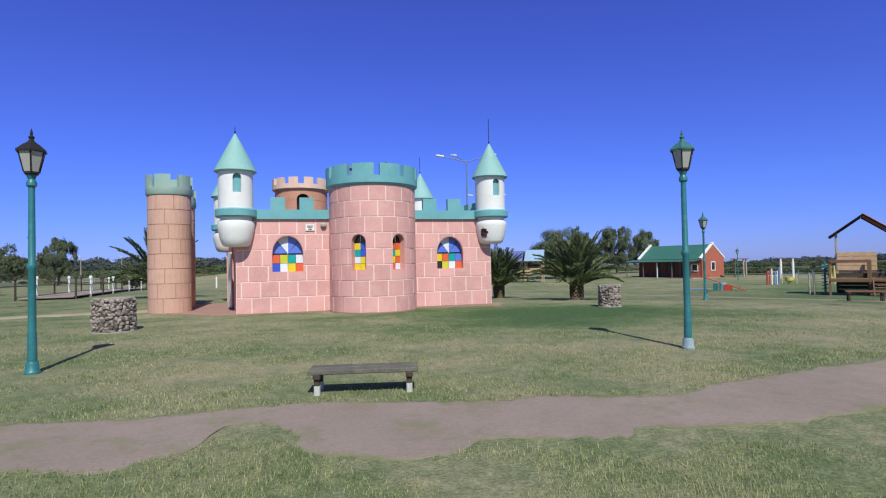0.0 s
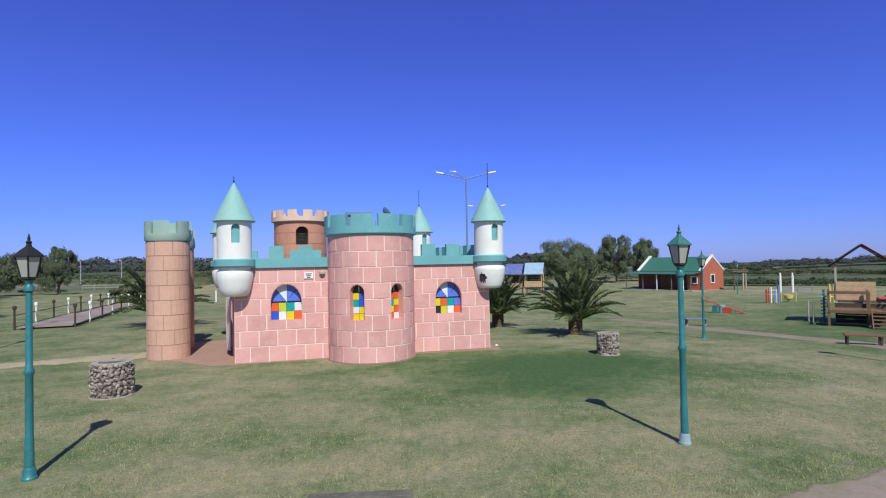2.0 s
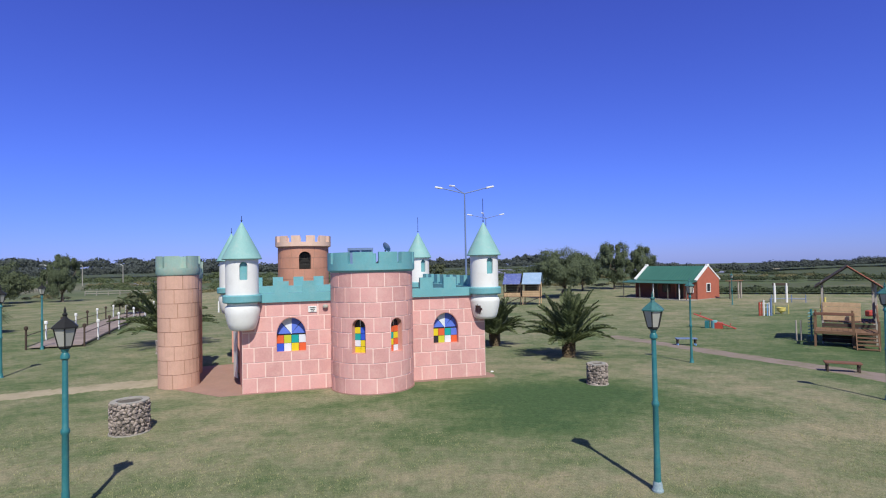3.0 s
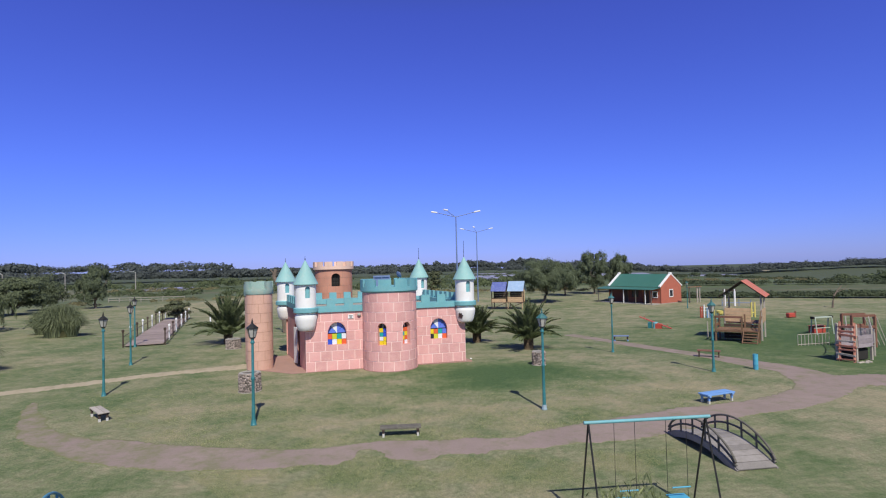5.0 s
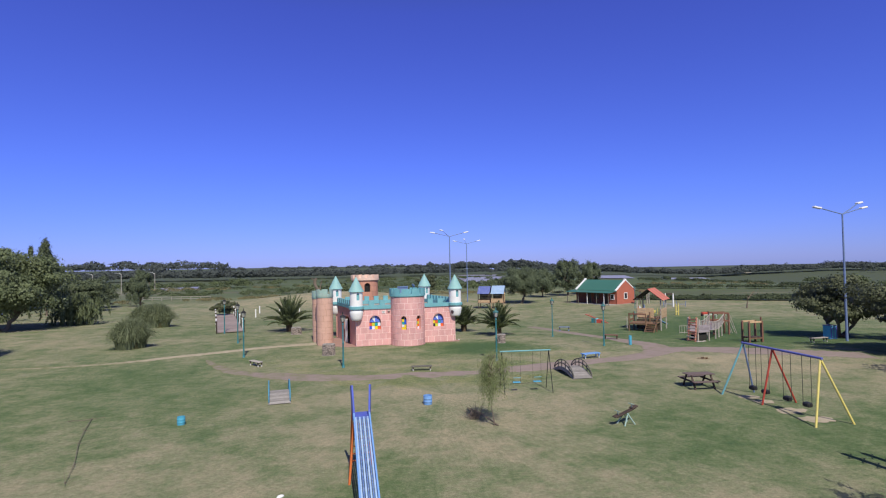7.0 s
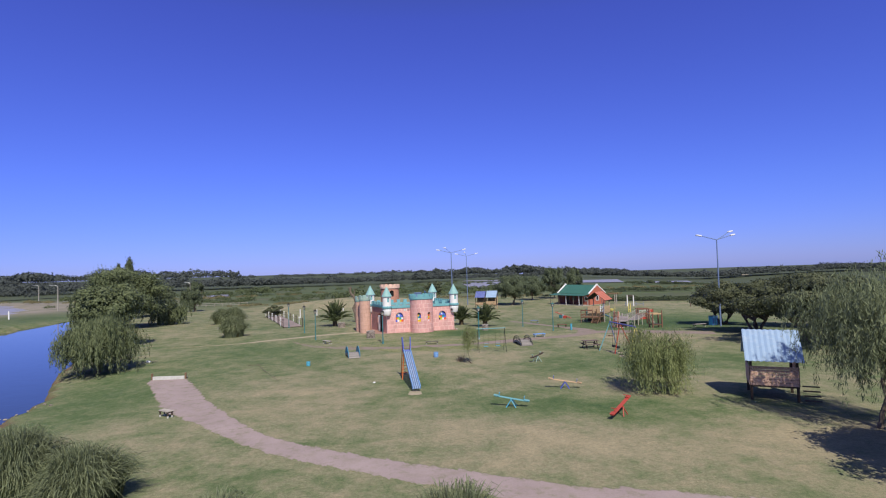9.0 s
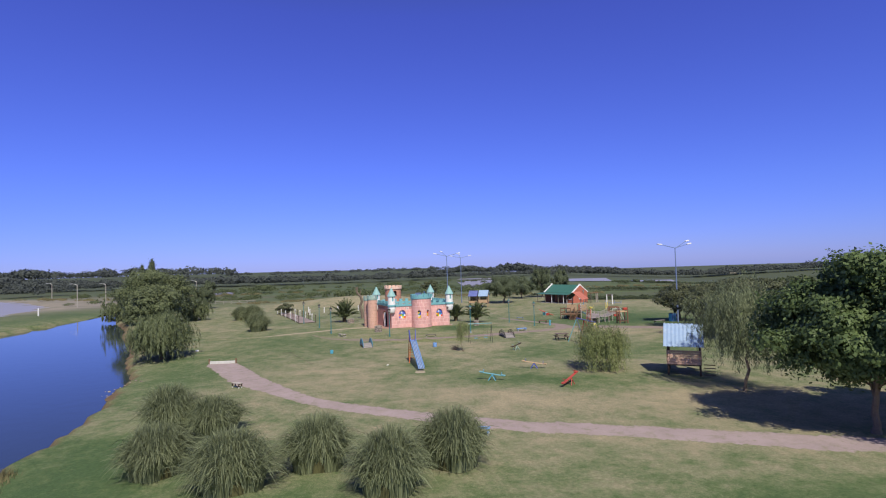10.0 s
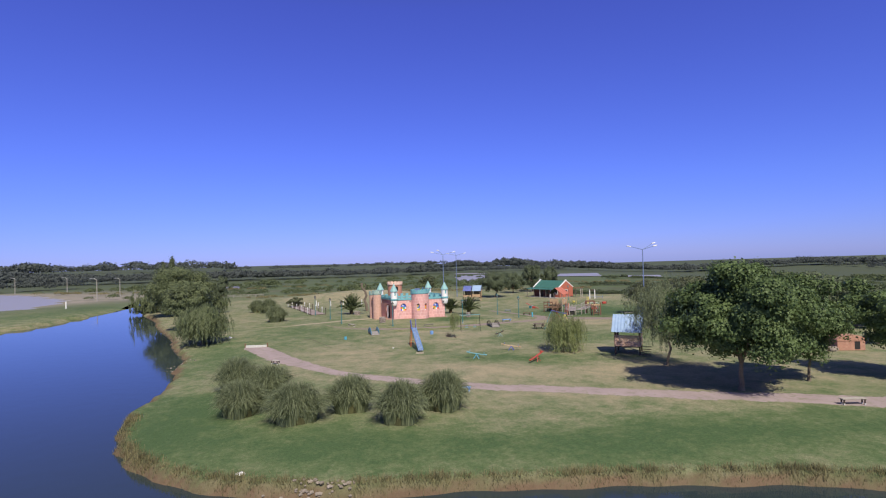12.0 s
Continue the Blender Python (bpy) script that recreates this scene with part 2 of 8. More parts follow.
def tube(bm, points, r, n=8, taper=None):
    """A round bar along points; taper gives the end radius."""
    pts = [Vector(p) for p in points]
    rings = []
    for k, p in enumerate(pts):
        d = (pts[min(k + 1, len(pts) - 1)] - pts[max(k - 1, 0)]).normalized()
        side = d.cross(Vector((0, 0, 1)) if abs(d.z) < 0.9 else Vector((1, 0, 0))).normalized()
        up = side.cross(d)
        rad = r if taper is None else r + (taper - r) * k / (len(pts) - 1)
        rings.append([bm.verts.new(p + rad * (math.cos(2 * math.pi * j / n) * side + math.sin(2 * math.pi * j / n) * up)) for j in range(n)])
    for a, b in zip(rings, rings[1:]):
        for j in range(n):
            bm.faces.new((a[j], a[(j + 1) % n], b[(j + 1) % n], b[j]))
    bm.faces.new(rings[0][::-1])
    bm.faces.new(rings[-1])
    return bm


def bar(bm, a, b, w, h):
    """A squared timber from a to b, w wide across and h deep."""
    a, b = Vector(a), Vector(b)
    d = b - a
    side = d.cross(Vector((0, 0, 1)))
    side = side.normalized() if side.length > 1e-4 * d.length else Vector((1, 0, 0))
    up = d.normalized().cross(side)
    m = Matrix.Translation(a) @ Matrix((side, up, d.normalized())).transposed().to_4x4()
    return box(bm, w, h, d.length, m, min(0.006, 0.2 * min(w, h)))


def prism(bm, f, u0, u1, b0, b1, t0, t1, d0, d1):
    """A block between u0 and u1, bottom b0..b1, top t0..t1 and depths d0 to d1, laid through the mapping f(u, d, z)."""
    v = [bm.verts.new(f(u, d, z)) for d in (d0, d1) for u, z in ((u0, b0), (u1, b1), (u1, t1), (u0, t0))]
    for q in ((3, 2, 1, 0), (4, 5, 6, 7), (0, 1, 5, 4), (1, 2, 6, 5), (2, 3, 7, 6), (3, 0, 4, 7)):
        bm.faces.new([v[k] for k in q])


def arch_top(o, u):
    x = (u - o["u"]) / (o["w"] / 2)
    return o["spring"] + o["rise"] * math.sqrt(max(0.0, 1 - x * x))


def strips(bm, f, u0, u1, z0, z1, d0, d1, openings=(), step=0.25):
    """A wall or a block, u0..u1 by z0..z1, with arched openings left free."""
    cuts = {u0, u1}
    n = max(1, math.ceil((u1 - u0) / step))
    cuts |= {u0 + (u1 - u0) * k / n for k in range(n + 1)}
    for o in openings:
        for k in range(13):
            u = o["u"] - o["w"] / 2 * math.cos(math.pi * k / 12)
            if u0 < u < u1:
                cuts.add(u)
    cuts = sorted(cuts)
    for a, b in zip(cuts, cuts[1:]):
        if b - a < 1e-5:
            continue
        hole = next((o for o in openings if abs((a + b) / 2 - o["u"]) < o["w"] / 2), None)
        if hole is None:
            prism(bm, f, a, b, z0, z0, z1, z1, d0, d1)
            continue
        low = min(z1, hole["sill"])
        if low > z0 + 1e-4:
            prism(bm, f, a, b, z0, z0, low, low, d0, d1)
        ta, tb = (max(z0, min(z1, arch_top(hole, q))) for q in (a, b))
        if z1 - min(ta, tb) > 1e-3:
            prism(bm, f, a, b, ta, tb, z1, z1, d0, d1)
    bmesh.ops.remove_doubles(bm, verts=bm.verts[:], dist=2e-4)
    inner = [q for q in bm.faces if all(len(e.link_faces) >= 3 for e in q.edges)]
    bmesh.ops.delete(bm, geom=inner, context="FACES_ONLY")


def flat(origin, along, out):
    """The mapping of a straight wall: u along it, d outwards."""
    o, a, n = Vector(origin), Vector(along), Vector(out)
    return lambda u, d, z: o + a * u + n * d + Vector((0, 0, z))


def round_(centre, radius, start=0.0):
    """The mapping of a round wall: u runs round it in metres, d outwards."""
    c = Vector(centre)
    return lambda u, d, z: c + Vector(((radius + d) * math.cos(start + u / radius), (radius + d) * math.sin(start + u / radius), z))


def islands(bm):
    """The separate pieces of a mesh, each a list of its corners."""
    seen, found = set(), []
    for v in bm.verts:
        if v in seen:
            continue
        piece, todo = [], [v]
        seen.add(v)
        while todo:
            w = todo.pop()
            piece.append(w)
            for e in w.link_edges:
                o = e.other_vert(w)
                if o not in seen:
                    seen.add(o)
                    todo.append(o)
        found.append(piece)
    return found


def blocks(parent, f, u0, u1, z0, z1, course, length, material, openings=(), joint=0.03, proud=0.012, seed=1, step=0.25, name="block"):
    """Courses of painted blocks, each an object of its own, proud of the wall."""
    rnd = random.Random(seed)
    rows = max(1, round((z1 - z0) / course))
    h = (z1 - z0) / rows
    for r in range(rows):
        u = u0 - (0.25 + 0.5 * (r % 2) + rnd.uniform(-0.12, 0.12)) * length
        while u < u1:
            e = u + length * rnd.uniform(0.93, 1.07)
            a, b = max(u, u0) + joint / 2, min(e, u1) - joint / 2
            if u1 - e < 0.12:
                b, e = u1 - joint / 2, u1
            if b - a > 0.06:
                bm = bmesh.new()
                strips(bm, f, a, b, z0 + r * h + joint / 2, z0 + (r + 1) * h - joint / 2, -0.01, proud * rnd.uniform(0.7, 1.3), openings, step)
                pieces = islands(bm)
                for piece in pieces[1:]:
                    cut = bmesh.new()
                    lookup = {v: cut.verts.new(v.co) for v in piece}
                    for q in {q for v in piece for q in v.link_faces}:
                        cut.faces.new([lookup[v] for v in q.verts])
                    part(name, cut, material, parent)
                for piece in pieces[1:]:
                    bmesh.ops.delete(bm, geom=piece, context="VERTS")
                if bm.faces:
                    part(name, bm, material, parent)
                else:
                    bm.free()
            u = e


# ---- lie of the land ----
SHORE = [(-90, 105), (-72, 68), (-53, 34), (-43, 15), (-34.8, -1), (-29, -12.3), (-28.2, -17.3), (-25.6, -22.4), (-24.4, -30.4), (-23.5, -36.5),
         (-22, -41.2), (-19.6, -44.7), (-17, -46.9), (-14.2, -48.6), (-11, -49.7), (-7.5, -50.3), (-2.3, -50.2), (2.9, -50.4), (8.2, -50.8),
         (13.2, -51.5), (17, -52.6), (30, -55), (60, -62), (120, -80)]
WATER_Z = -0.65


LAKE = SHORE + [(200, -160), (-110, -160)] + [(-76, -20), (-74, 23), (-73.5, 37), (-74.7, 61), (-80, 92)]
POND = [(-108, 80), (-111, 90), (-112, 100), (-118, 110), (-122, 122), (-133, 132), (-148, 150), (-168, 170), (-195, 188), (-230, 200), (-260, 160), (-200, 105), (-140, 62), (-118, 68)]


def edge_distance(poly, x, y):
    """How far inside the polygon a point lies (negative outside), for arrays of points."""
    inside = np.zeros(x.shape, bool)
    near = np.full(x.shape, 1e9)
    for (ax, ay), (bx, by) in zip(poly, poly[1:] + poly[:1]):
        cross = ((ay > y) != (by > y)) & (x < (bx - ax) * (y - ay) / (by - ay + 1e-12) + ax)
        inside ^= cross
        t = np.clip(((x - ax) * (bx - ax) + (y - ay) * (by - ay)) / ((bx - ax) ** 2 + (by - ay) ** 2), 0, 1)
        near = np.minimum(near, np.hypot(x - ax - t * (bx - ax), y - ay - t * (by - ay)))
    return np.where(inside, near, -near)


def land(x, y):
    """Height of the ground, for arrays."""
    x, y = np.asarray(x, float), np.asarray(y, float)
    s = 3 * np.log1p(np.exp(np.clip((y + 0.4 * x - 24) / 3, -30, 60)))
    side = np.clip((x + 12) / 16, 0, 1)
    side = side * side * (3 - 2 * side)
    z = -1.3 * (1 - np.exp(-s / 18)) * side - 1.8 * (1 - np.exp(-s / 50)) * (1 - side)
    z = z - 0.060 * np.clip(x - 100, 0, 230) + 0.012 * np.clip(-x - 260, 0, 300)
    z = z + 2.6 * np.exp(-(((x + 17) / 22) ** 2 + ((y - 92) / 13) ** 2))
    z = z + 0.05 * np.sin(x * 0.21 + 1) * np.sin(y * 0.17) * (1 - np.exp(-((x + 2) ** 2 + (y - 15) ** 2) / 400))
    z = z - 0.03 * np.clip(np.hypot(x, y) - 700, 0, 600) * np.clip((x - 80) / 150, 0, 1)
    hill = np.clip((np.hypot(x - 620, y - 700) - 420) / -420, 0, 1)
    z = z + 13 * hill * hill * (3 - 2 * hill)
    rim = np.exp(-(np.clip(-edge_distance(POND, x, y) - 2, 0, None) / 16) ** 2)
    z = z * (1 - rim) + np.maximum(z, -0.28) * rim
    wob = 0.5 * np.sin(x * 0.9 + 0.7 * y) + 0.35 * np.sin(1.7 * x - 1.1 * y) + 0.22 * np.sin(3.3 * y + 2.1 * x)
    d = np.maximum(edge_distance(LAKE, x, y), edge_distance(POND, x, y)) + wob * np.where(y < -44, 0.18, 0.5)
    k = np.clip((d + 0.35) / 0.75, 0, 1)
    return z * (1 - k) + k * -1.25 - 0.12 * np.clip((d + 5) / 4, 0, 1) * (1 - k), d


def ground_z(x, y):
    return float(land(np.array([x]), np.array([y]))[0][0])


def on(x, y, turn=0.0, dz=0.0):
    """A pose standing on the ground."""
    return pose(x, y, ground_z(x, y) + dz, 0, 0, turn)

# ---- ground, paths, water ----
def spread(lo, hi, step, far, grow):
    mid = list(np.arange(lo, hi + 1e-6, step))
    a, s = [], step
    x = lo
    while x > -far:
        s *= grow
        x -= s
        a.append(x)
    b, s = [], step
    x = hi
    while x < far:
        s *= grow
        x += s
        b.append(x)
    return np.array(a[::-1] + mid + b)


# patches of greener and of drier grass: centre, half-widths, strength
LUSH_CASTLE = [(-86, 62, 10, 30, 0.9), (-98, 95, 12, 20, 0.7), (3.3, 16.2, 4.2, 3.8, 1.8), (6.2, 17.2, 2.2, 1.6, 0.7), (8.5, 15, 2, 3, 0.5), (-20, 9, 5, 4, 0.5), (-13, 13.5, 4, 2, 0.5), (30, 28, 15, 11, 1.0), (40, 38, 14, 12, 0.6), (32, 22, 10, 7, 0.7), (24, 16, 8, 4, 0.5), (38, 12, 8, 8, 0.6), (-22, 45, 6, 9, 0.5), (0, 13.5, 6, 0.8, 0.25), (-5, 10.5, 3, 1, 0.3)]
LUSH_PLAY = [(-14, -1, 8, 6, 0.3), (-20, -15, 8, 8, 0.35), (-22, 8, 10, 7, 0.35), (-24, 26, 8, 10, 0.5), (20, -10, 12, 9, 0.3), (0, -14, 12, 9, 0.22), (11, 1, 4, 3.5, 0.35), (15, 4, 4, 3, 0.25), (10, -4, 3, 2, 0.4), (-8, 1, 5, 2, 0.4), (-27, -8, 4, 8, 0.6), (-16, 3, 7, 4, 0.4), (20, -8, 8, 5, 0.5), (12, -10, 6, 4, 0.4), (8, -7, 3, 3, 0.5)]
LUSH_LAKE = [(30, -46, 12, 4, 0.45), (-20, -36, 4.5, 9, 0.9), (-12, -44, 12, 4, 0.5), (-23, -18, 4, 9, 0.5), (31, -38, 10, 5, 0.4), (12, -30, 6, 2.5, 0.3), (5, -20, 5, 3, 0.8), (9, -24, 4, 3, 0.7), (-2.2, -13, 2, 3, 0.8), (-18, -38, 4, 7, 0.8), (-4, -46.0, 16, 4.5, 0.8), (16, -46.6, 18, 4.2, 0.9), (38, -48.5, 14, 4, 0.8)]
DRY_CASTLE = [(-4, 12, 3, 1.5, 0.5), (8.5, 12.5, 4, 2, 0.5), (12, 17, 3, 2, 0.5), (1.5, 10, 3, 0.9, 0.45), (-10, 11.5, 3, 1.6, 0.4), (5, 22.5, 3, 2, 0.4), (9, 20, 4, 3, 0.4), (-24, 26, 5, 4, 0.6), (-2, 8.5, 4, 0.8, 0.5), (-1, 15.2, 5, 1.2, 0.4), (-17, 85, 22, 14, 0.7), (60, 66, 22, 4, 0.3)]
DRY_PLAY = [(20, 8, 6, 3, 0.9), (16, 3, 5, 2.5, 0.6), (25.5, 5, 4, 3, 0.6), (-8, -1, 4, 1.5, 0.5), (6, -3.5, 3, 2, 0.3), (-1, -8, 6, 3, 0.4), (-3, 0.5, 6, 2, 0.7), (6, -3, 5, 3, 0.3)]
DRY_LAKE = [(-13, -13, 5, 5, 0.5), (11, -18, 5, 3, 0.5), (3.5, -43, 5, 1.6, 0.5), (21, -48.5, 6, 1.5, 0.4), (13, -14, 4, 3, 0.4), (2, -25, 6, 2, 0.5), (22, -33, 8, 3, 0.3), (4, -14, 9, 3, 0.35), (8, -28, 10, 3, 0.9), (16, -30, 6, 3, 0.6), (-8, -20, 8, 6, 0.5), (4, -36, 12, 2, 0.5), (-20, -25, 3, 6, 0.6), (30, -32, 8, 4, 0.2)]


def build_ground():
    xs, ys = spread(-48, 46, 0.42, 2600, 1.09), spread(-62, 72, 0.42, 2600, 1.09)
    gx, gy = np.meshgrid(xs, ys)
    z, d = land(gx, gy)
    nx, ny = len(xs), len(ys)
    co = np.stack([gx, gy, z], -1).reshape(-1, 3)
    i = (np.arange(ny - 1)[:, None] * nx + np.arange(nx - 1)[None]).ravel()
    quads = np.stack([i, i + 1, i + nx + 1, i + nx], -1)
    me = bpy.data.meshes.new("ground")
    me.from_pydata(co, [], quads)
    me.shade_smooth()
    tint = np.zeros(gx.shape)
    for x, y, rx, ry, a in LUSH_CASTLE + LUSH_PLAY + LUSH_LAKE:
        tint += a * np.exp(-(((gx - x) / rx) ** 2 + ((gy - y) / ry) ** 2))
    for x, y, rx, ry, a in DRY_CASTLE + DRY_PLAY + DRY_LAKE:
        tint -= a * np.exp(-(((gx - x) / rx) ** 2 + ((gy - y) / ry) ** 2))
    for name, values in (("lush", tint), ("bank", np.clip((d + 0.62) / 0.45, 0, 1) * np.where(gx < -60, 0.25, 1.0)), ("mud", np.clip(1.5 * np.exp(-(((gx + 165) / 55) ** 2 + ((gy - 150) / 48) ** 2)) + 1.2 * np.exp(-(((gx + 112) / 13) ** 2 + ((gy - 118) / 34) ** 2)), 0, 1)), ("far", np.clip((np.hypot(gx, gy) - 240) / 180, 0, 1)), ("wild", np.maximum(np.clip((np.hypot(gx - 5, (gy - 20) * 0.95) - 88) / 40, 0, 1) * (gy > -40), np.clip((0.45 * gx + 0.89 * gy - 93.5) / 2, 0, 1) * np.clip((gx - 44) / 5, 0, 1)))):
        at = me.attributes.new(name, "FLOAT", "POINT")
        at.data.foreach_set("value", values.ravel().astype(np.float32))
    ob = tagged(new("ground", me), "mown park lawn, patchy green and dry straw, with a worn lake bank", "ground", kind="structure")
    m = bpy.data.materials.new("lawn")
    m.use_nodes = True
    n, l = m.node_tree.nodes, m.node_tree.links
    b = n["Principled BSDF"]
    b.inputs["Roughness"].default_value = 0.95
    b.inputs["Specular IOR Level"].default_value = 0.1
    co = n.new("ShaderNodeTexCoord").outputs["Object"]

    def nz(scale, detail, rough=0.6):
        t = n.new("ShaderNodeTexNoise")
        l.new(co, t.inputs["Vector"])
        t.inputs["Scale"].default_value, t.inputs["Detail"].default_value, t.inputs["Roughness"].default_value = scale, detail, rough
        return t.outputs["Fac"]

    def math_(op, a, b_, c=None):
        t = n.new("ShaderNodeMath")
        t.operation = op
        for k, v in enumerate((a, b_, c)):
            if v is None:
                continue
            if isinstance(v, (int, float)):
                t.inputs[k].default_value = v
            else:
                l.new(v, t.inputs[k])
        return t.outputs[0]

    def attr(name):
        t = n.new("ShaderNodeAttribute")
        t.attribute_name = name
        return t.outputs["Fac"]

    def mix(f, a, b_):
        t = n.new("ShaderNodeMix")
        t.data_type = "RGBA"
        l.new(f, t.inputs["Factor"])
        for k, v in (("A", a), ("B", b_)):
            if isinstance(v, tuple):
                t.inputs[k].default_value = (*v, 1)
            else:
                l.new(v, t.inputs[k])
        return t.outputs["Result"]

    wide, mid, fine, blades = nz(0.07, 4), nz(0.45, 5), nz(3.2, 5, 0.7), nz(28, 4, 0.75)
    even = n.new("ShaderNodeMapRange")
    l.new(attr("lush"), even.inputs["Value"])
    even.inputs["To Min"].default_value, even.inputs["To Max"].default_value = 1.0, 0.45
    patch = math_("MULTIPLY_ADD", math_("SUBTRACT", mid, 0.5), even.outputs["Result"], 0.5)
    s = math_("ADD", math_("MULTIPLY", wide, 0.8), math_("MULTIPLY", patch, 1.7))
    s = math_("ADD", s, math_("MULTIPLY", math_("ADD", fine, nz(1.3, 4, 0.65)), 0.80))
    s = math_("ADD", s, math_("MULTIPLY", blades, 0.6))
    s = math_("SUBTRACT", s, math_("MULTIPLY", attr("lush"), 0.47))
    ramp = n.new("ShaderNodeValToRGB")
    e = ramp.color_ramp.elements
    e[0].position, e[0].color = 0.0, (0.070, 0.118, 0.050, 1)
    e[1].position, e[1].color = 1.0, (0.350, 0.302, 0.198, 1)
    for p, c in ((0.20, (0.106, 0.150, 0.066, 1)), (0.40, (0.168, 0.194, 0.102, 1)), (0.58, (0.232, 0.232, 0.140, 1)), (0.78, (0.294, 0.265, 0.172, 1))):
        q = e.new(p)
        q.color = c
    l.new(math_("MULTIPLY_ADD", math_("SUBTRACT", s, 2.335), 0.80, 0.515), ramp.inputs["Fac"])
    shade = n.new("ShaderNodeMapRange")
    l.new(blades, shade.inputs["Value"])
    shade.inputs["From Min"].default_value, shade.inputs["From Max"].default_value = 0.3, 0.7
    shade.inputs["To Min"].default_value, shade.inputs["To Max"].default_value = 0.70, 1.28
    col = n.new("ShaderNodeVectorMath")
    col.operation = "SCALE"
    l.new(ramp.outputs["Color"], col.inputs[0])
    tuft = n.new("ShaderNodeMapRange")
    l.new(nz(6.5, 4, 0.7), tuft.inputs["Value"])
    tuft.inputs["From Min"].default_value, tuft.inputs["From Max"].default_value = 0.33, 0.67
    tuft.inputs["To Min"].default_value, tuft.inputs["To Max"].default_value = 0.82, 1.17
    l.new(math_("MULTIPLY", shade.outputs["Result"], tuft.outputs["Result"]), col.inputs["Scale"])
    soil = mix(nz(1.2, 6, 0.7), (0.095, 0.062, 0.04), (0.20, 0.145, 0.095))
    edge = math_("MULTIPLY", attr("bank"), math_("MULTIPLY_ADD", mid, 1.6, 0.2))
    edge.node.use_clamp = True
    stretch = n.new("ShaderNodeMapping")
    stretch.inputs["Scale"].default_value, stretch.inputs["Rotation"].default_value = (0.35, 1.6, 1.0), (0, 0, -0.2)
    l.new(co, stretch.inputs["Vector"])
    belts = nz(0.022, 5, 0.6)
    l.new(stretch.outputs["Vector"], belts.node.inputs["Vector"])
    marsh = n.new("ShaderNodeValToRGB")
    q = marsh.color_ramp.elements
    q[0].position, q[0].color = 0.30, (0.052, 0.076, 0.042, 1)
    q[1].position, q[1].color = 0.70, (0.190, 0.180, 0.118, 1)
    for p, c in ((0.42, (0.078, 0.108, 0.056, 1)), (0.50, (0.110, 0.142, 0.074, 1)), (0.57, (0.096, 0.112, 0.066, 1))):
        q.new(p).color = c
    l.new(math_("ADD", math_("MULTIPLY", belts, 0.75), math_("MULTIPLY", nz(0.16, 5, 0.7), 0.25)), marsh.inputs["Fac"])
    marsh = mix(attr("far"), marsh.outputs["Color"], (0.082, 0.100, 0.066))
    marsh = mix(math_("MULTIPLY", attr("mud"), math_("MULTIPLY_ADD", nz(0.09, 6, 0.7), 1.6, 0.0)), marsh, (0.30, 0.265, 0.225))
    l.new(mix(attr("wild"), mix(edge, col.outputs["Vector"], soil), marsh), b.inputs["Base Color"])
    bp = n.new("ShaderNodeBump")
    bp.inputs["Strength"].default_value, bp.inputs["Distance"].default_value = 0.55, 0.04
    l.new(math_("ADD", blades, fine), bp.inputs["Height"])
    l.new(bp.outputs["Normal"], b.inputs["Normal"])
    me.materials.append(m)
    return ob


build_ground()


def water_material(ripple, rough, body, gloss):
    m = bpy.data.materials.new("lake water")
    m.use_nodes = True
    n, l = m.node_tree.nodes, m.node_tree.links
    b = n["Principled BSDF"]
    b.inputs["Base Color"].default_value = (*body, 1)
    b.inputs["Roughness"].default_value = rough
    b.inputs["IOR"].default_value = 1.33
    b.inputs["Specular IOR Level"].default_value = gloss
    t = n.new("ShaderNodeTexNoise")
    l.new(n.new("ShaderNodeTexCoord").outputs["Object"], t.inputs["Vector"])
    t.inputs["Scale"].default_value, t.inputs["Detail"].default_value = 0.9, 4
    bp = n.new("ShaderNodeBump")
    bp.inputs["Strength"].default_value, bp.inputs["Distance"].default_value = ripple, 0.03
    l.new(t.outputs["Fac"], bp.inputs["Height"])
    l.new(bp.outputs["Normal"], b.inputs["Normal"])
    return m


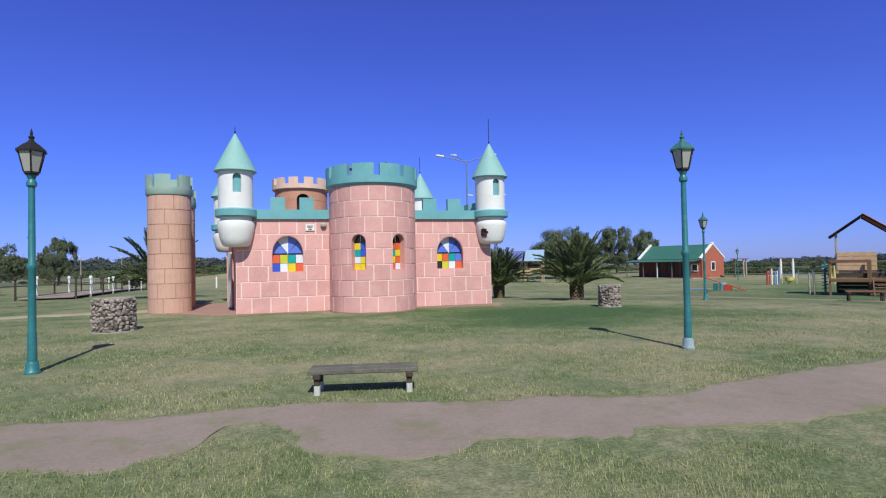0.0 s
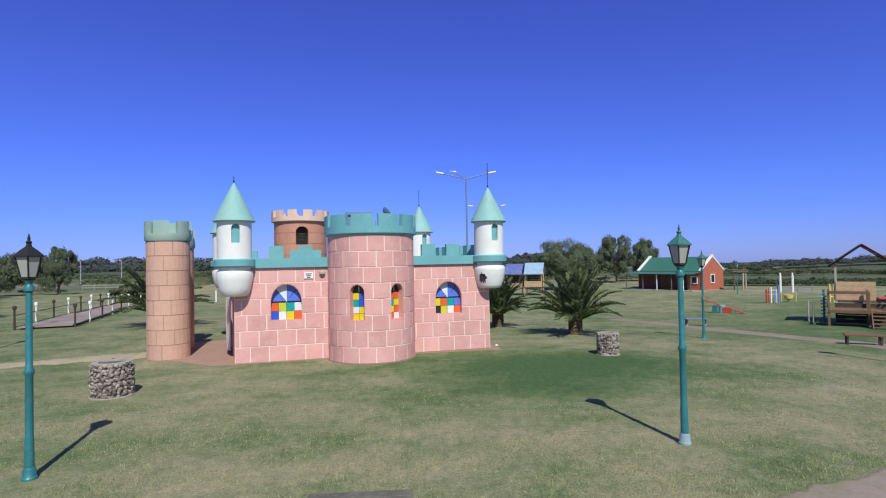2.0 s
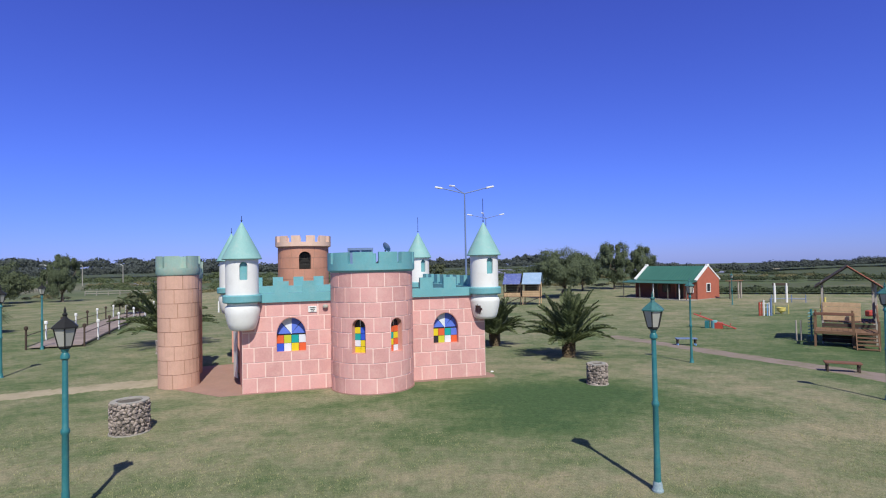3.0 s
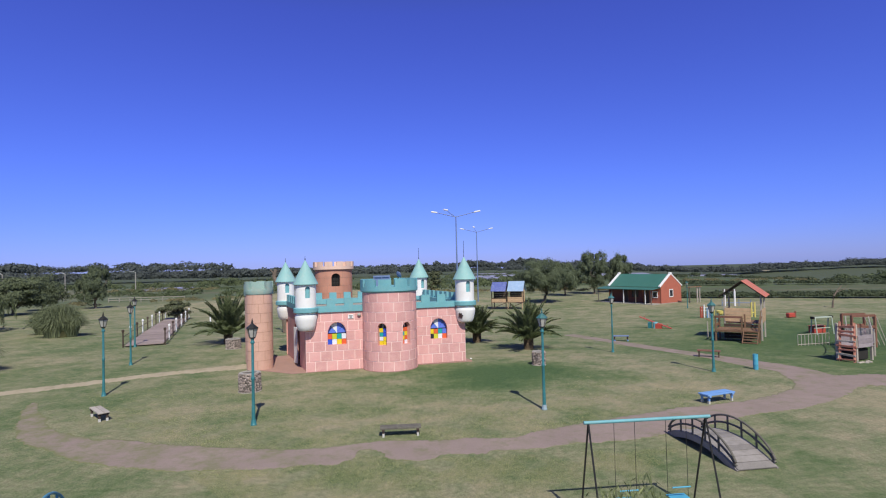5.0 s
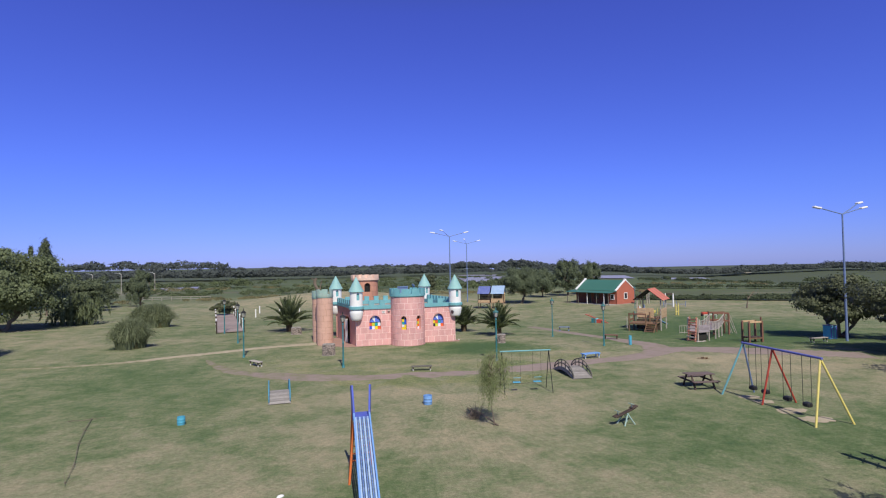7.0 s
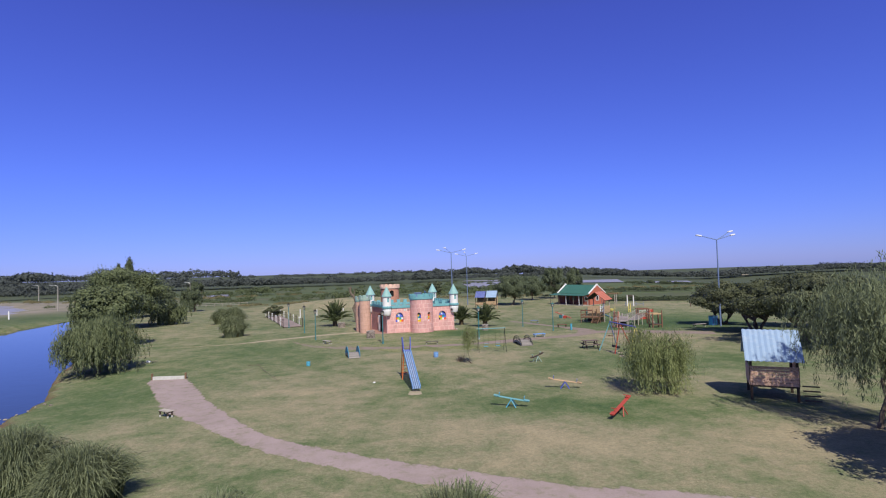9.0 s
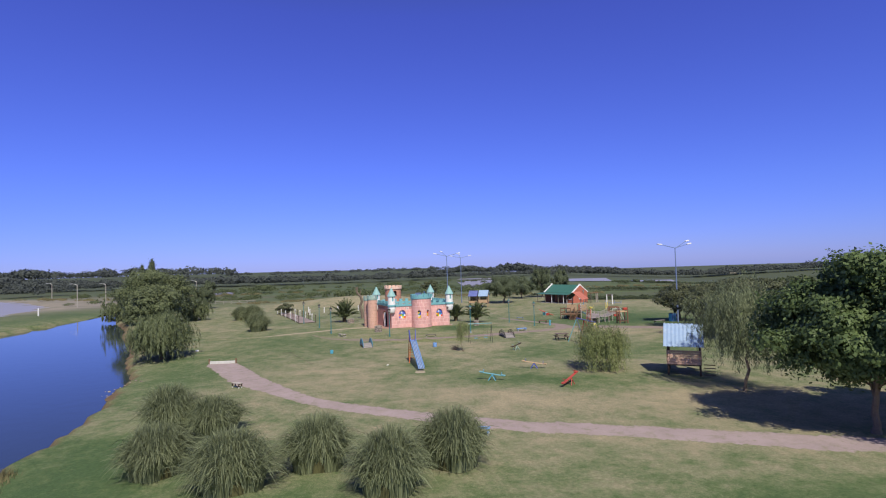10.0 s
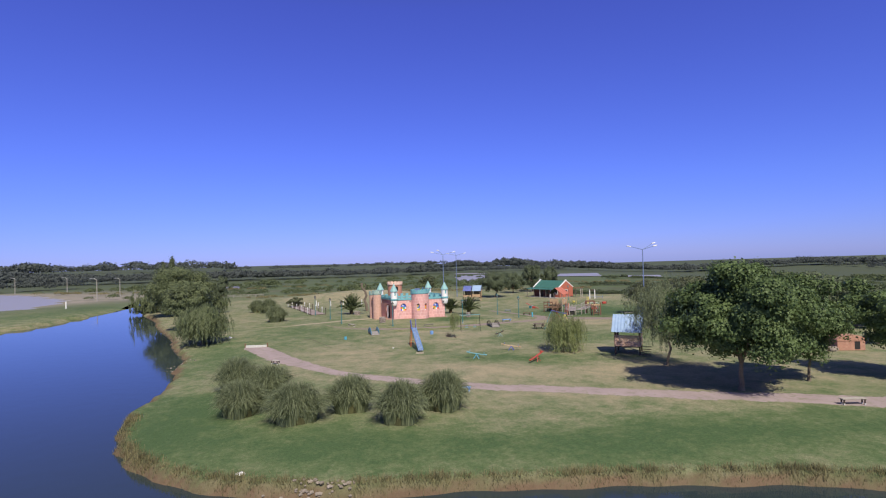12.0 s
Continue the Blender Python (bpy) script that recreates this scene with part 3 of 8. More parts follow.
def build_water():
    # far water is matt, with the sky's pale reflection put into its body colour
    near, far = water_material(0.22, 0.06, (0.030, 0.045, 0.050), 0.5), water_material(0.0, 0.3, (0.29, 0.275, 0.275), 0.05)
    for poly, z, push, label in (
            (LAKE, WATER_Z, 2.0, "calm dark blue lake water reflecting the sky"), (POND, WATER_Z, 2.0, "blue pond beyond the grassy dam"),
            ([(-101, 190), (-82, 184), (-94, 226), (-113, 230)], None, 0, "distant strip of marsh water"), ([(22, 190), (36, 182), (54, 285), (26, 280)], None, 0, "distant strip of marsh water"),
            ([(78, 222), (98, 205), (113, 254), (92, 262)], None, 0, "distant pool of marsh water"), ([(105, 196), (121, 185), (129, 205), (111, 213)], None, 0, "distant pool of marsh water"), ([(30, 325), (52, 308), (62, 330), (35, 345)], None, 0, "distant pool of marsh water")):
        bm = bmesh.new()
        n_, vs = len(poly), []
        area = sum(a[0] * b_[1] - b_[0] * a[1] for a, b_ in zip(poly, poly[1:] + poly[:1]))
        for k, p in enumerate(poly):
            d = Vector(poly[(k + 1) % n_]) - Vector(poly[k - 1])
            o = Vector((d.y, -d.x)).normalized() * (0 if poly is LAKE and (k < 2 or k > n_ - 3) else push) * (1 if area > 0 else -1)
            vs.append(bm.verts.new((p[0] + o.x, p[1] + o.y, z if z is not None else ground_z(*poly[0]) + 0.25)))
        bmesh.ops.triangulate(bm, faces=[bm.faces.new(vs if area > 0 else vs[::-1])])
        bm.normal_update()
        bmesh.ops.reverse_faces(bm, faces=[q for q in bm.faces if q.normal.z < 0])
        tagged(part("water", bm, near if poly is LAKE else far), label, "water", kind="structure")


build_water()

PATH_DIRT = mat("mauve trodden dirt", (0.285, 0.225, 0.205), 0.95, 0.14, 0.6, 25, 0.35, dirt=(0.19, 0.175, 0.11), dirt_amount=0.45, spec=0.1)
PATH_LAKE = mat("pale lilac trodden dirt", (0.36, 0.29, 0.285), 0.95, 0.16, 0.5, 20, 0.35, dirt=(0.24, 0.215, 0.15), dirt_amount=0.5, spec=0.1)
PATH_PALE = mat("pale trodden earth", (0.40, 0.34, 0.25), 0.95, 0.15, 0.8, 25, 0.35, dirt=(0.25, 0.24, 0.13), dirt_amount=0.5, spec=0.1)


def overgrow(m, grass, patch=1.3):
    """Grass creeping into a trodden path where its surface says so."""
    n, l = m.node_tree.nodes, m.node_tree.links
    base = n["Principled BSDF"].inputs["Base Color"]
    old = base.links[0].from_socket
    at = n.new("ShaderNodeAttribute")
    at.attribute_name = "grown"
    spots = n.new("ShaderNodeTexNoise")
    l.new(n.new("ShaderNodeTexCoord").outputs["Object"], spots.inputs["Vector"])
    spots.inputs["Scale"].default_value, spots.inputs["Detail"].default_value, spots.inputs["Roughness"].default_value = patch, 8.0, 0.75
    lift = n.new("ShaderNodeMapRange")
    l.new(spots.outputs["Fac"], lift.inputs["Value"])
    lift.inputs["From Min"].default_value, lift.inputs["From Max"].default_value = 0.35, 0.65
    lift.inputs["To Min"].default_value, lift.inputs["To Max"].default_value = -0.7, 0.5
    add = n.new("ShaderNodeMath")
    add.operation, add.use_clamp = "ADD", True
    l.new(at.outputs["Fac"], add.inputs[0])
    l.new(lift.outputs["Result"], add.inputs[1])
    mix = n.new("ShaderNodeMix")
    mix.data_type = "RGBA"
    l.new(add.outputs[0], mix.inputs["Factor"])
    l.new(old, mix.inputs["A"])
    mix.inputs["B"].default_value = (*grass, 1)
    l.new(mix.outputs["Result"], base)


for trodden in (PATH_DIRT, PATH_LAKE, PATH_PALE):
    overgrow(trodden, (0.175, 0.185, 0.092))


def resample(pts, step):
    pts = [Vector((*p, 0)) for p in pts]
    fine = []
    for k in range(len(pts) - 1):
        p0, p1, p2, p3 = pts[max(k - 1, 0)], pts[k], pts[k + 1], pts[min(k + 2, len(pts) - 1)]
        n = max(2, int((p2 - p1).length / step))
        for j in range(n):
            t = j / n
            fine.append(0.5 * (2 * p1 + (p2 - p0) * t + (2 * p0 - 5 * p1 + 4 * p2 - p3) * t * t + (3 * p1 - p0 - 3 * p2 + p3) * t ** 3))
    return fine + [pts[-1]]


def ribbon(name, upper, lower, material, label, lift=0.012, seed=0, rough=0.35, fade=()):
    """A trodden path between two edge lines, with ragged borders, draped on the ground."""
    a, b = resample(upper, 0.1), resample(lower, 0.1)
    n = 900
    run = []
    for line in (a, b):
        cum = np.r_[0, np.cumsum([(q - p).length for p, q in zip(line, line[1:])])]
        run.append((np.array([p[:] for p in line]), cum / cum[-1]))
    place = lambda r, k: Vector([np.interp(k / (n - 1), r[1], r[0][:, j]) for j in range(3)])
    bm = bmesh.new()
    rows = []
    across = 10
    for k in range(n):
        p, q = place(run[0], k), place(run[1], k)
        d = (q - p).normalized()
        off = [rough * (noise.noise(Vector((s.x * 0.7, s.y * 0.7, seed))) + 0.6 * noise.noise(Vector((s.x * 2.3, s.y * 2.3, seed + 5))) + 0.9 * noise.noise(Vector((s.x * 7.1, s.y * 7.1, seed + 9)))) for s in (p, q)]
        p, q = p + d * off[0], q + d * off[1]
        rows.append([p.lerp(q, s) for s in (0.0, 0.012, 0.05, 0.2, 0.36, 0.5, 0.64, 0.8, 0.95, 0.988, 1.0)])
    flat_ = np.array([[s.x, s.y] for row in rows for s in row])
    zs = land(flat_[:, 0], flat_[:, 1])[0].reshape(n, across + 1)
    for k, row in enumerate(rows):
        rows[k] = [bm.verts.new((s.x, s.y, zs[k, j] + (lift if 0 < j < across else -0.01))) for j, s in enumerate(row)]
    for r, s in zip(rows, rows[1:]):
        for j in range(across):
            bm.faces.new((r[j], s[j], s[j + 1], r[j + 1]))
    bmesh.ops.recalc_face_normals(bm, faces=bm.faces)
    ob = part(name, bm, material, smooth=True)
    run_ = np.linspace(0, 1, n)[:, None]
    grown = np.array([1.1, 0.85, 0.15, 0.0, 0.0, 0.0, 0.0, 0.0, 0.15, 0.85, 1.1])[None, :] + 0 * run_
    if fade:
        grown = grown + np.interp(run_, [p for p, a in fade], [a for p, a in fade])
    at = ob.data.attributes.new("grown", "FLOAT", "POINT")
    at.data.foreach_set("value", grown.ravel().astype(np.float32))
    return tagged(ob, label, "path", kind="structure")


LOOP_UP = [(-17.3, 13.5), (-16.2, 12.1), (-14.2, 9.6), (-12, 8), (-10.2, 7.4), (-7.7, 6.55), (-4.86, 5.83), (-3.68, 5.82), (-2.55, 6.0), (-1.33, 6.21), (0, 6.07), (0.63, 6.04), (1.32, 6.17), (2.65, 6.1), (3.22, 6.41), (3.64, 6.64), (4.74, 7.1), (7.1, 8.0), (9.7, 8.8), (12.3, 9.4), (15.1, 10.9), (16.5, 12.5), (17.2, 14.9), (16.6, 17.3), (16.1, 20.7), (14.7, 24.9), (13.4, 30.6), (12.0, 35.4)]
LOOP_LOW = [(-17.5, 13.4), (-16.4, 11.3), (-14.8, 8.6), (-12.8, 6.9), (-10.5, 5.3), (-8.2, 4.5), (-6.2, 4.15), (-3.68, 4.24), (-2.86, 4.24), (-2.7, 4.5), (-2.4, 4.7), (-2.4, 5.0), (-2.4, 5.25), (-2.25, 5.36), (-1.88, 5.36), (-1.52, 5.0), (-1.5, 4.76), (-1.26, 4.42), (-0.87, 4.29), (-0.36, 4.29), (-0.05, 4.39), (0.09, 4.59), (0.4, 4.65), (1.46, 4.63), (1.7, 4.86), (2.87, 4.87), (4.3, 5.15), (7.0, 5.5), (11.1, 7.3), (14.3, 8.3), (16.8, 9.7), (18.6, 11.4), (19.3, 13.6), (19.2, 16.4), (18.2, 19.2), (16.9, 23.1), (15.4, 28.7), (13.4, 35.8)]
ribbon("path_loop", LOOP_UP, LOOP_LOW,
       PATH_DIRT, "curving footpath of mauve trodden dirt with ragged grass edges", 0.006, 1, 0.13, [(0, 0.75), (0.12, 0.55), (0.22, 0.25), (0.30, 0.05), (0.5, 0.0), (0.7, 0.1), (1, 0.3)])
ribbon("path_branch", [(18.7, 13.6), (22.1, 13.3), (25, 12.2), (27, 10.9), (31, 8.5)], [(18.2, 11.0), (20.2, 10.9), (22.5, 9.3), (25.5, 8), (30, 5.5)], PATH_DIRT, "side branch of the mauve dirt footpath", 0.010, 2, 0.3)
ribbon("path_entrance", [(-31, 12.1), (-27.3, 12.5), (-24, 13.5), (-21, 15.8), (-19, 17), (-16.9, 18.4), (-14.6, 19.8), (-11.2, 21.3), (-9.6, 22)], [(-31, 11.2), (-27, 11.6), (-23.7, 12.6), (-20.2, 14.9), (-18.1, 16.1), (-16.2, 17.4), (-13.9, 18.7), (-10.6, 19.8), (-9, 20.2)], PATH_PALE, "narrow pale footpath leading to the castle gate", 0.006, 3, 0.2, [(0, 0.95), (0.28, 0.6), (0.45, 0.0), (1, 0.0)])
ribbon("path_lakeside", [(-23.9, -7.4), (-21.4, -7.2), (-16.4, -15.8), (-10.6, -23.9), (-5.3, -27.9), (-1.6, -30.1), (1.9, -32.0), (7.7, -33.9), (15.3, -36.5), (22.2, -38.8), (27.5, -40.6), (40, -44.5), (60, -49)],
       [(-23.6, -8.9), (-22.6, -10.5), (-18.2, -18.1), (-14.3, -22.2), (-9.8, -26.8), (-5.0, -30.2), (-1.3, -32.4), (2.3, -34.3), (7.2, -35.9), (14.2, -38.8), (20.6, -41.0), (25.4, -42.9), (39, -47), (60, -52)], PATH_LAKE, "long mauve dirt footpath across the lakeside lawn", 0.006, 4, 0.3)

# ---- toy castle ----
CASTLE = pose(-6.462, 18.244, 0, 0, 0, 12.65)
LEN, SKEW, DEEP = 9.02, -1.05, 7.05


def clocal(u, v, z=0.0):
    """A place in the castle's own frame: u along the front, v inwards (the plan is a skewed oblong)."""
    return Vector((u + SKEW * v / DEEP, v, z))


def castle():
    c = thing("castle", CASTLE, "pink block-painted children's castle with turquoise battlements and stained windows", "castle")
    # front wall
    front = flat((0, 0, 0), (1, 0, 0), (0, -1, 0))
    w1 = dict(u=1.67, w=1.04, sill=1.38, spring=2.0, rise=0.63)
    w3 = dict(u=7.43, w=1.02, sill=1.36, spring=1.95, rise=0.61)
    bm = bmesh.new()
    strips(bm, front, 0, LEN, 0, 3.2, -0.24, 0, (w1, w3), 9)
    wall = part("front_wall", bm, PINK_JOINT, c)
    blocks(wall, front, 0, 3.15, 0, 3.2, 0.535, 0.60, PINK, (w1,), joint=0.036, seed=3, step=9)
    blocks(wall, front, 6.0, LEN, 0, 3.2, 0.535, 0.60, PINK, (w3,), joint=0.036, seed=4, step=9)
    # side and back walls
    side = (clocal(0, DEEP) - clocal(0, 0))
    ls = side.length
    sd = side.normalized()
    outl = Vector((-sd.y, sd.x, 0))
    left = flat((0, 0.24, 0), sd, outl)
    gate = dict(u=2.9, w=1.9, sill=0.0, spring=1.7, rise=0.7)
    bm = bmesh.new()
    strips(bm, left, 0, ls - 0.24, 0, 3.2, -0.24, 0, (gate,), 9)
    lw = part("side_wall", bm, PINK_PLAIN, c)
    right = flat((LEN, 0.24, 0), sd, -outl)
    bm = bmesh.new()
    strips(bm, right, 0, ls - 0.24, 0, 3.2, -0.24, 0, (), 9)
    part("side_wall", bm, PINK_PLAIN, c)
    back = flat(clocal(0, DEEP), (1, 0, 0), (0, 1, 0))
    bm = bmesh.new()
    strips(bm, back, 0, LEN, 0, 3.2, -0.24, 0, (), 9)
    part("back_wall", bm, PINK_PLAIN, c)
    bm = bmesh.new()
    vs = [bm.verts.new(clocal(u, v, 3.05)) for u, v in ((0.2, 0.2), (LEN - 0.2, 0.2), (LEN - 0.2, DEEP - 0.2), (0.2, DEEP - 0.2))]
    f = bm.faces.new(vs)
    r = bmesh.ops.extrude_face_region(bm, geom=[f])
    bmesh.ops.translate(bm, vec=(0, 0, 0.1), verts=[v for v in r["geom"] if isinstance(v, bmesh.types.BMVert)])
    part("roof_slab", bm, CONCRETE, c)
    # white door leaf standing open in the side gate
    bm = bmesh.new()
    p = left(2.75, 0.10, 0.05)
    box(bm, 0.05, 0.5, 2.1, Matrix.Translation(p) @ Euler((0, 0, math.atan2(outl.y, outl.x) + radians(11))).to_matrix().to_4x4(), 0.01)
    part("gate_leaf", bm, WHITE, c, "white painted gate leaf standing open")
    # battlements on the straight walls
    def battlement(f, u0, u1, period, merlon, start, name):
        bm = bmesh.new()
        prism(bm, f, u0, u1, 3.18, 3.18, 3.5, 3.5, -0.30, 0.10)
        band = part(name, bm, TEAL, c)
        u = start
        while u + merlon * 0.5 < u1:
            bm = bmesh.new()
            prism(bm, f, max(u, u0), min(u + merlon, u1), 3.5, 3.5, 3.92, 3.92, -0.08, 0.09)
            part("merlon", bm, TEAL, band)
            u += period
    battlement(front, 0.62, 3.1, 0.95, 0.47, 1.13, "battlement")
    battlement(front, 6.0, 8.45, 0.93, 0.50, 6.42, "battlement")
    battlement(left, 0.5, ls - 0.6, 0.72, 0.40, 0.75, "battlement")
    battlement(right, 0.5, ls - 0.6, 0.72, 0.40, 0.75, "battlement")
    battlement(back, 0.6, LEN - 0.6, 0.95, 0.47, 0.9, "battlement")
    # stained windows
    def stained(o, f, colours, cols, rows):
        bm = bmesh.new()
        strips(bm, f, o["u"] - o["w"] / 2 - 0.0, o["u"] + o["w"] / 2, o["sill"], o["spring"] + o["rise"], -0.235, -0.225, (), 0.2)
        w = part("window", bm, PANES["black"], c)
        top = o["spring"] - 0.03
        cw, ch = o["w"] / cols, (top - o["sill"]) / rows
        for k, colour in enumerate(colours):
            i, j = k % cols, k // cols
            bm = bmesh.new()
            a = o["u"] - o["w"] / 2 + i * cw
            zt = top - j * ch
            strips(bm, f, a + 0.006, a + cw - 0.006, zt - ch + 0.006, zt - 0.006, -0.22, -0.205, (), 0.2)
            part("pane", bm, PANES[colour], w)
        n_ = 24
        line = [(o["u"] - o["w"] / 2, o["sill"])] + [(o["u"] - o["w"] / 2 * math.cos(math.pi * k / n_), arch_top(o, o["u"] - o["w"] / 2 * math.cos(math.pi * k / n_))) for k in range(n_ + 1)] + [(o["u"] + o["w"] / 2, o["sill"])]
        mid_ = (o["u"], (o["sill"] + o["spring"]) / 2)
        bm = bmesh.new()
        shell = [[bm.verts.new(f(q[0] + (mid_[0] - q[0]) * s, d, q[1] + (mid_[1] - q[1]) * s)) for q in line] for d, s in ((-0.205, 0.0), (0.003, 0.0), (0.003, 0.03), (-0.205, 0.03))]
        for ra, rb in ((0, 1), (1, 2), (2, 3), (3, 0)):
            for k in range(len(line)):
                e = (k + 1) % len(line)
                bm.faces.new((shell[ra][k], shell[ra][e], shell[rb][e], shell[rb][k]))
        part("reveal", bm, PINK_PLAIN, w)
        # fan panes: sky reflection painted blue and white, recess shade painted black
        fan = ("sky", "sky", "white", "sky") if cols == 4 else ("black", "black")
        n = len(fan)
        for k in range(n):
            a0, a1 = math.pi * k / n + 0.03, math.pi * (k + 1) / n - 0.03
            bm = bmesh.new()
            pts = [(0.0, 0.03)] + [(math.cos(a0 + (a1 - a0) * s / 5), math.sin(a0 + (a1 - a0) * s / 5)) for s in range(6)]
            ring = [[bm.verts.new(f(o["u"] + x * (o["w"] / 2 - 0.01), d, o["spring"] + z * (o["rise"] - 0.01))) for x, z in pts] for d in (-0.22, -0.205)]
            bm.faces.new(ring[0][::-1]); bm.faces.new(ring[1])
            for s in range(len(pts)):
                e = (s + 1) % len(pts)
                bm.faces.new((ring[0][s], ring[0][e], ring[1][e], ring[1][s]))
            part("pane", bm, PANES[fan[k]], w)
        bm = bmesh.new()
        prism(bm, f, o["u"] - 0.012, o["u"] + 0.012, o["spring"], o["spring"], o["spring"] + o["rise"], o["spring"] + o["rise"], -0.205, -0.185)
        part("glazing_bar", bm, WHITE, w)
    stained(w1, front, ("red", "lime", "teal", "white", "blue", "white", "yellow", "red"), 4, 2)
    stained(w3, front, ("yellow", "red", "teal", "sky", "black", "lime", "white", "red"), 4, 2)
    # round front tower
    ctr, rad = (4.57, -0.10, 0), 1.5
    tower = part("front_tower", bmesh.new(), PINK_JOINT, c)
    f = round_(ctr, rad, math.pi)
    full = 2 * math.pi * rad
    ang = lambda deg: radians(deg - 180) * rad
    tw1 = dict(u=ang(270 - 26), w=0.50, sill=1.39, spring=2.32, rise=0.27)
    tw2 = dict(u=ang(270 + 27), w=0.50, sill=1.39, spring=2.32, rise=0.27)
    bm = bmesh.new()
    strips(bm, f, 0, full, 0, 4.25, -0.22, 0, (tw1, tw2), 0.3)
    bm.to_mesh(tower.data)
    bm.free()
    blocks(tower, f, 0.05, full / 2 - 0.05, 0, 4.2, 0.525, 0.60, PINK, (tw1, tw2), joint=0.036, seed=9, step=0.2)
    for o, cols in ((tw1, ("yellow", "blue", "teal", "blue", "white", "yellow", "yellow", "yellow")), (tw2, ("red", "red", "teal", "yellow", "yellow", "red", "red", "white"))):
        stained(o, f, cols, 2, 4)
    bm = bmesh.new()
    lathe(bm, [(1.30, 4.2), (1.52, 4.2), (1.60, 4.27), (1.60, 4.50), (1.30, 4.50)], 64, Matrix.Translation(ctr))
    cap = part("tower_battlement", bm, TEAL, c, smooth=True)
    fm = round_(ctr, 1.6, 0)
    for k in range(11):
        a = math.pi * 2 * (k + 0.3) / 11
        bm = bmesh.new()
        strips(bm, fm, a * 1.6, a * 1.6 + 0.72, 4.49, 4.90, -0.16, 0, (), 0.15)
        part("merlon", bm, TEAL, cap)
    # corner turrets
    def turret(u, v, rod, aim, broken=False):
        p = clocal(u, v)
        t = part("turret", bmesh.new(), WHITE, c, smooth=False)
        bm = bmesh.new()
        lathe(bm, [(0.05, 2.24), (0.36, 2.26), (0.44, 2.32), (0.51, 2.52), (0.57, 2.80), (0.59, 2.98), (0.565, 3.08), (0.50, 3.13), (0.50, 3.24)], 40, Matrix.Translation(p), cap=False)
        if broken:
            hole = p + Vector((-0.44, -0.40, 2.62))
            rnd = random.Random(4)
            bmesh.ops.subdivide_edges(bm, edges=bm.edges[:], cuts=2, use_grid_fill=True)
            bmesh.ops.delete(bm, geom=[q for q in bm.faces if (q.calc_center_median() - hole).length * rnd.uniform(0.85, 1.25) < 0.19], context="FACES")
        o = dict(u=0.55 * radians(aim), w=0.27, sill=4.02, spring=4.50, rise=0.14)
        strips(bm, round_(p, 0.55, 0), 0, 2 * math.pi * 0.55, 3.45, 4.82, -0.07, 0, (o,), 0.09)
        bm.to_mesh(t.data)
        bm.free()
        t.data.shade_smooth()
        t.data.set_sharp_from_angle(angle=radians(35))
        bm = bmesh.new()
        lathe(bm, [(0.2, 3.22), (0.62, 3.22), (0.655, 3.26), (0.655, 3.46), (0.62, 3.50), (0.2, 3.50)], 40, Matrix.Translation(p))
        part("turret_band", bm, TEAL, t, smooth=True)
        bm = bmesh.new()
        lathe(bm, [(0.45, 3.5), (0.45, 4.7)], 32, Matrix.Translation(p))
        part("turret_lining", bm, TEAL, t, smooth=True)
        bm = bmesh.new()
        lathe(bm, [(0.3, 4.74), (0.655, 4.72), (0.675, 4.75), (0.555, 5.0), (0.275, 5.55), (0.04, 6.0), (0.01, 6.03)], 40, Matrix.Translation(p))
        part("turret_roof", bm, TEAL_CONE, t, smooth=True)
        bm = bmesh.new()
        tube(bm, [p + Vector((0, 0, 6.0)), p + Vector((0, 0, 6.03 + rod))], 0.012, 6)
        lathe(bm, [(0.01, 6.05), (0.035, 6.09), (0.01, 6.13)], 10, Matrix.Translation(p))
        part("finial_rod", bm, IRON, t)
    turret(0.02, -0.1, 0.22, 280)
    turret(LEN, -0.05, 0.95, 276, True)
    turret(0, DEEP, 0.25, 280)
    turret(LEN, DEEP, 0.8, 285)
    # plaque and wall lamp on the front
    bm = bmesh.new()
    box(bm, 0.30, 0.03, 0.22, pose(2.42, -0.03, 2.78), 0.005)
    pl = part("plaque", bm, WHITE, c, "small white plaque")
    for k in range(3):
        bm = bmesh.new()
        box(bm, 0.2 - 0.04 * k, 0.01, 0.025, pose(2.42, -0.048, 2.93 - 0.06 * k))
        part("writing_bar", bm, IRON, pl)
    bm = bmesh.new()
    lathe(bm, [(0.05, 0), (0.10, 0.04), (0.10, 0.1), (0.06, 0.14)], 16, pose(2.88, -0.06, 2.9))
    part("wall_lamp", bm, LAMP_GLASS, c, smooth=True)
    # hatch frame and dish on the big tower's roof
    hatch = part("hatch_frame", box(bmesh.new(), 0.95, 0.09, 0.09, pose(4.2, 0.1, 5.0)), POLE, c, "dark steel hatch frame")
    for du in (-0.44, 0.0, 0.44):
        part("upright", box(bmesh.new(), 0.06, 0.07, 0.75, pose(4.2 + du, 0.1, 4.28)), POLE, hatch)
    part("hatch_board", box(bmesh.new(), 0.9, 0.03, 0.5, pose(4.2, 0.14, 4.5)), POLE, hatch)
    dish = part("dish_mast", tube(bmesh.new(), [(5.15, 0.2, 4.2), (5.15, 0.2, 5.0)], 0.025, 6), IRON, c)
    part("dish", lathe(bmesh.new(), [(0.02, 0.0), (0.12, 0.02), (0.2, 0.07), (0.2, 0.09), (0.11, 0.05), (0.02, 0.03)], 18, pose(5.15, 0.2, 5.08, 0, 62, 25)), POLE, dish, "small grey satellite dish", True)
    # footing
    bm = bmesh.new()
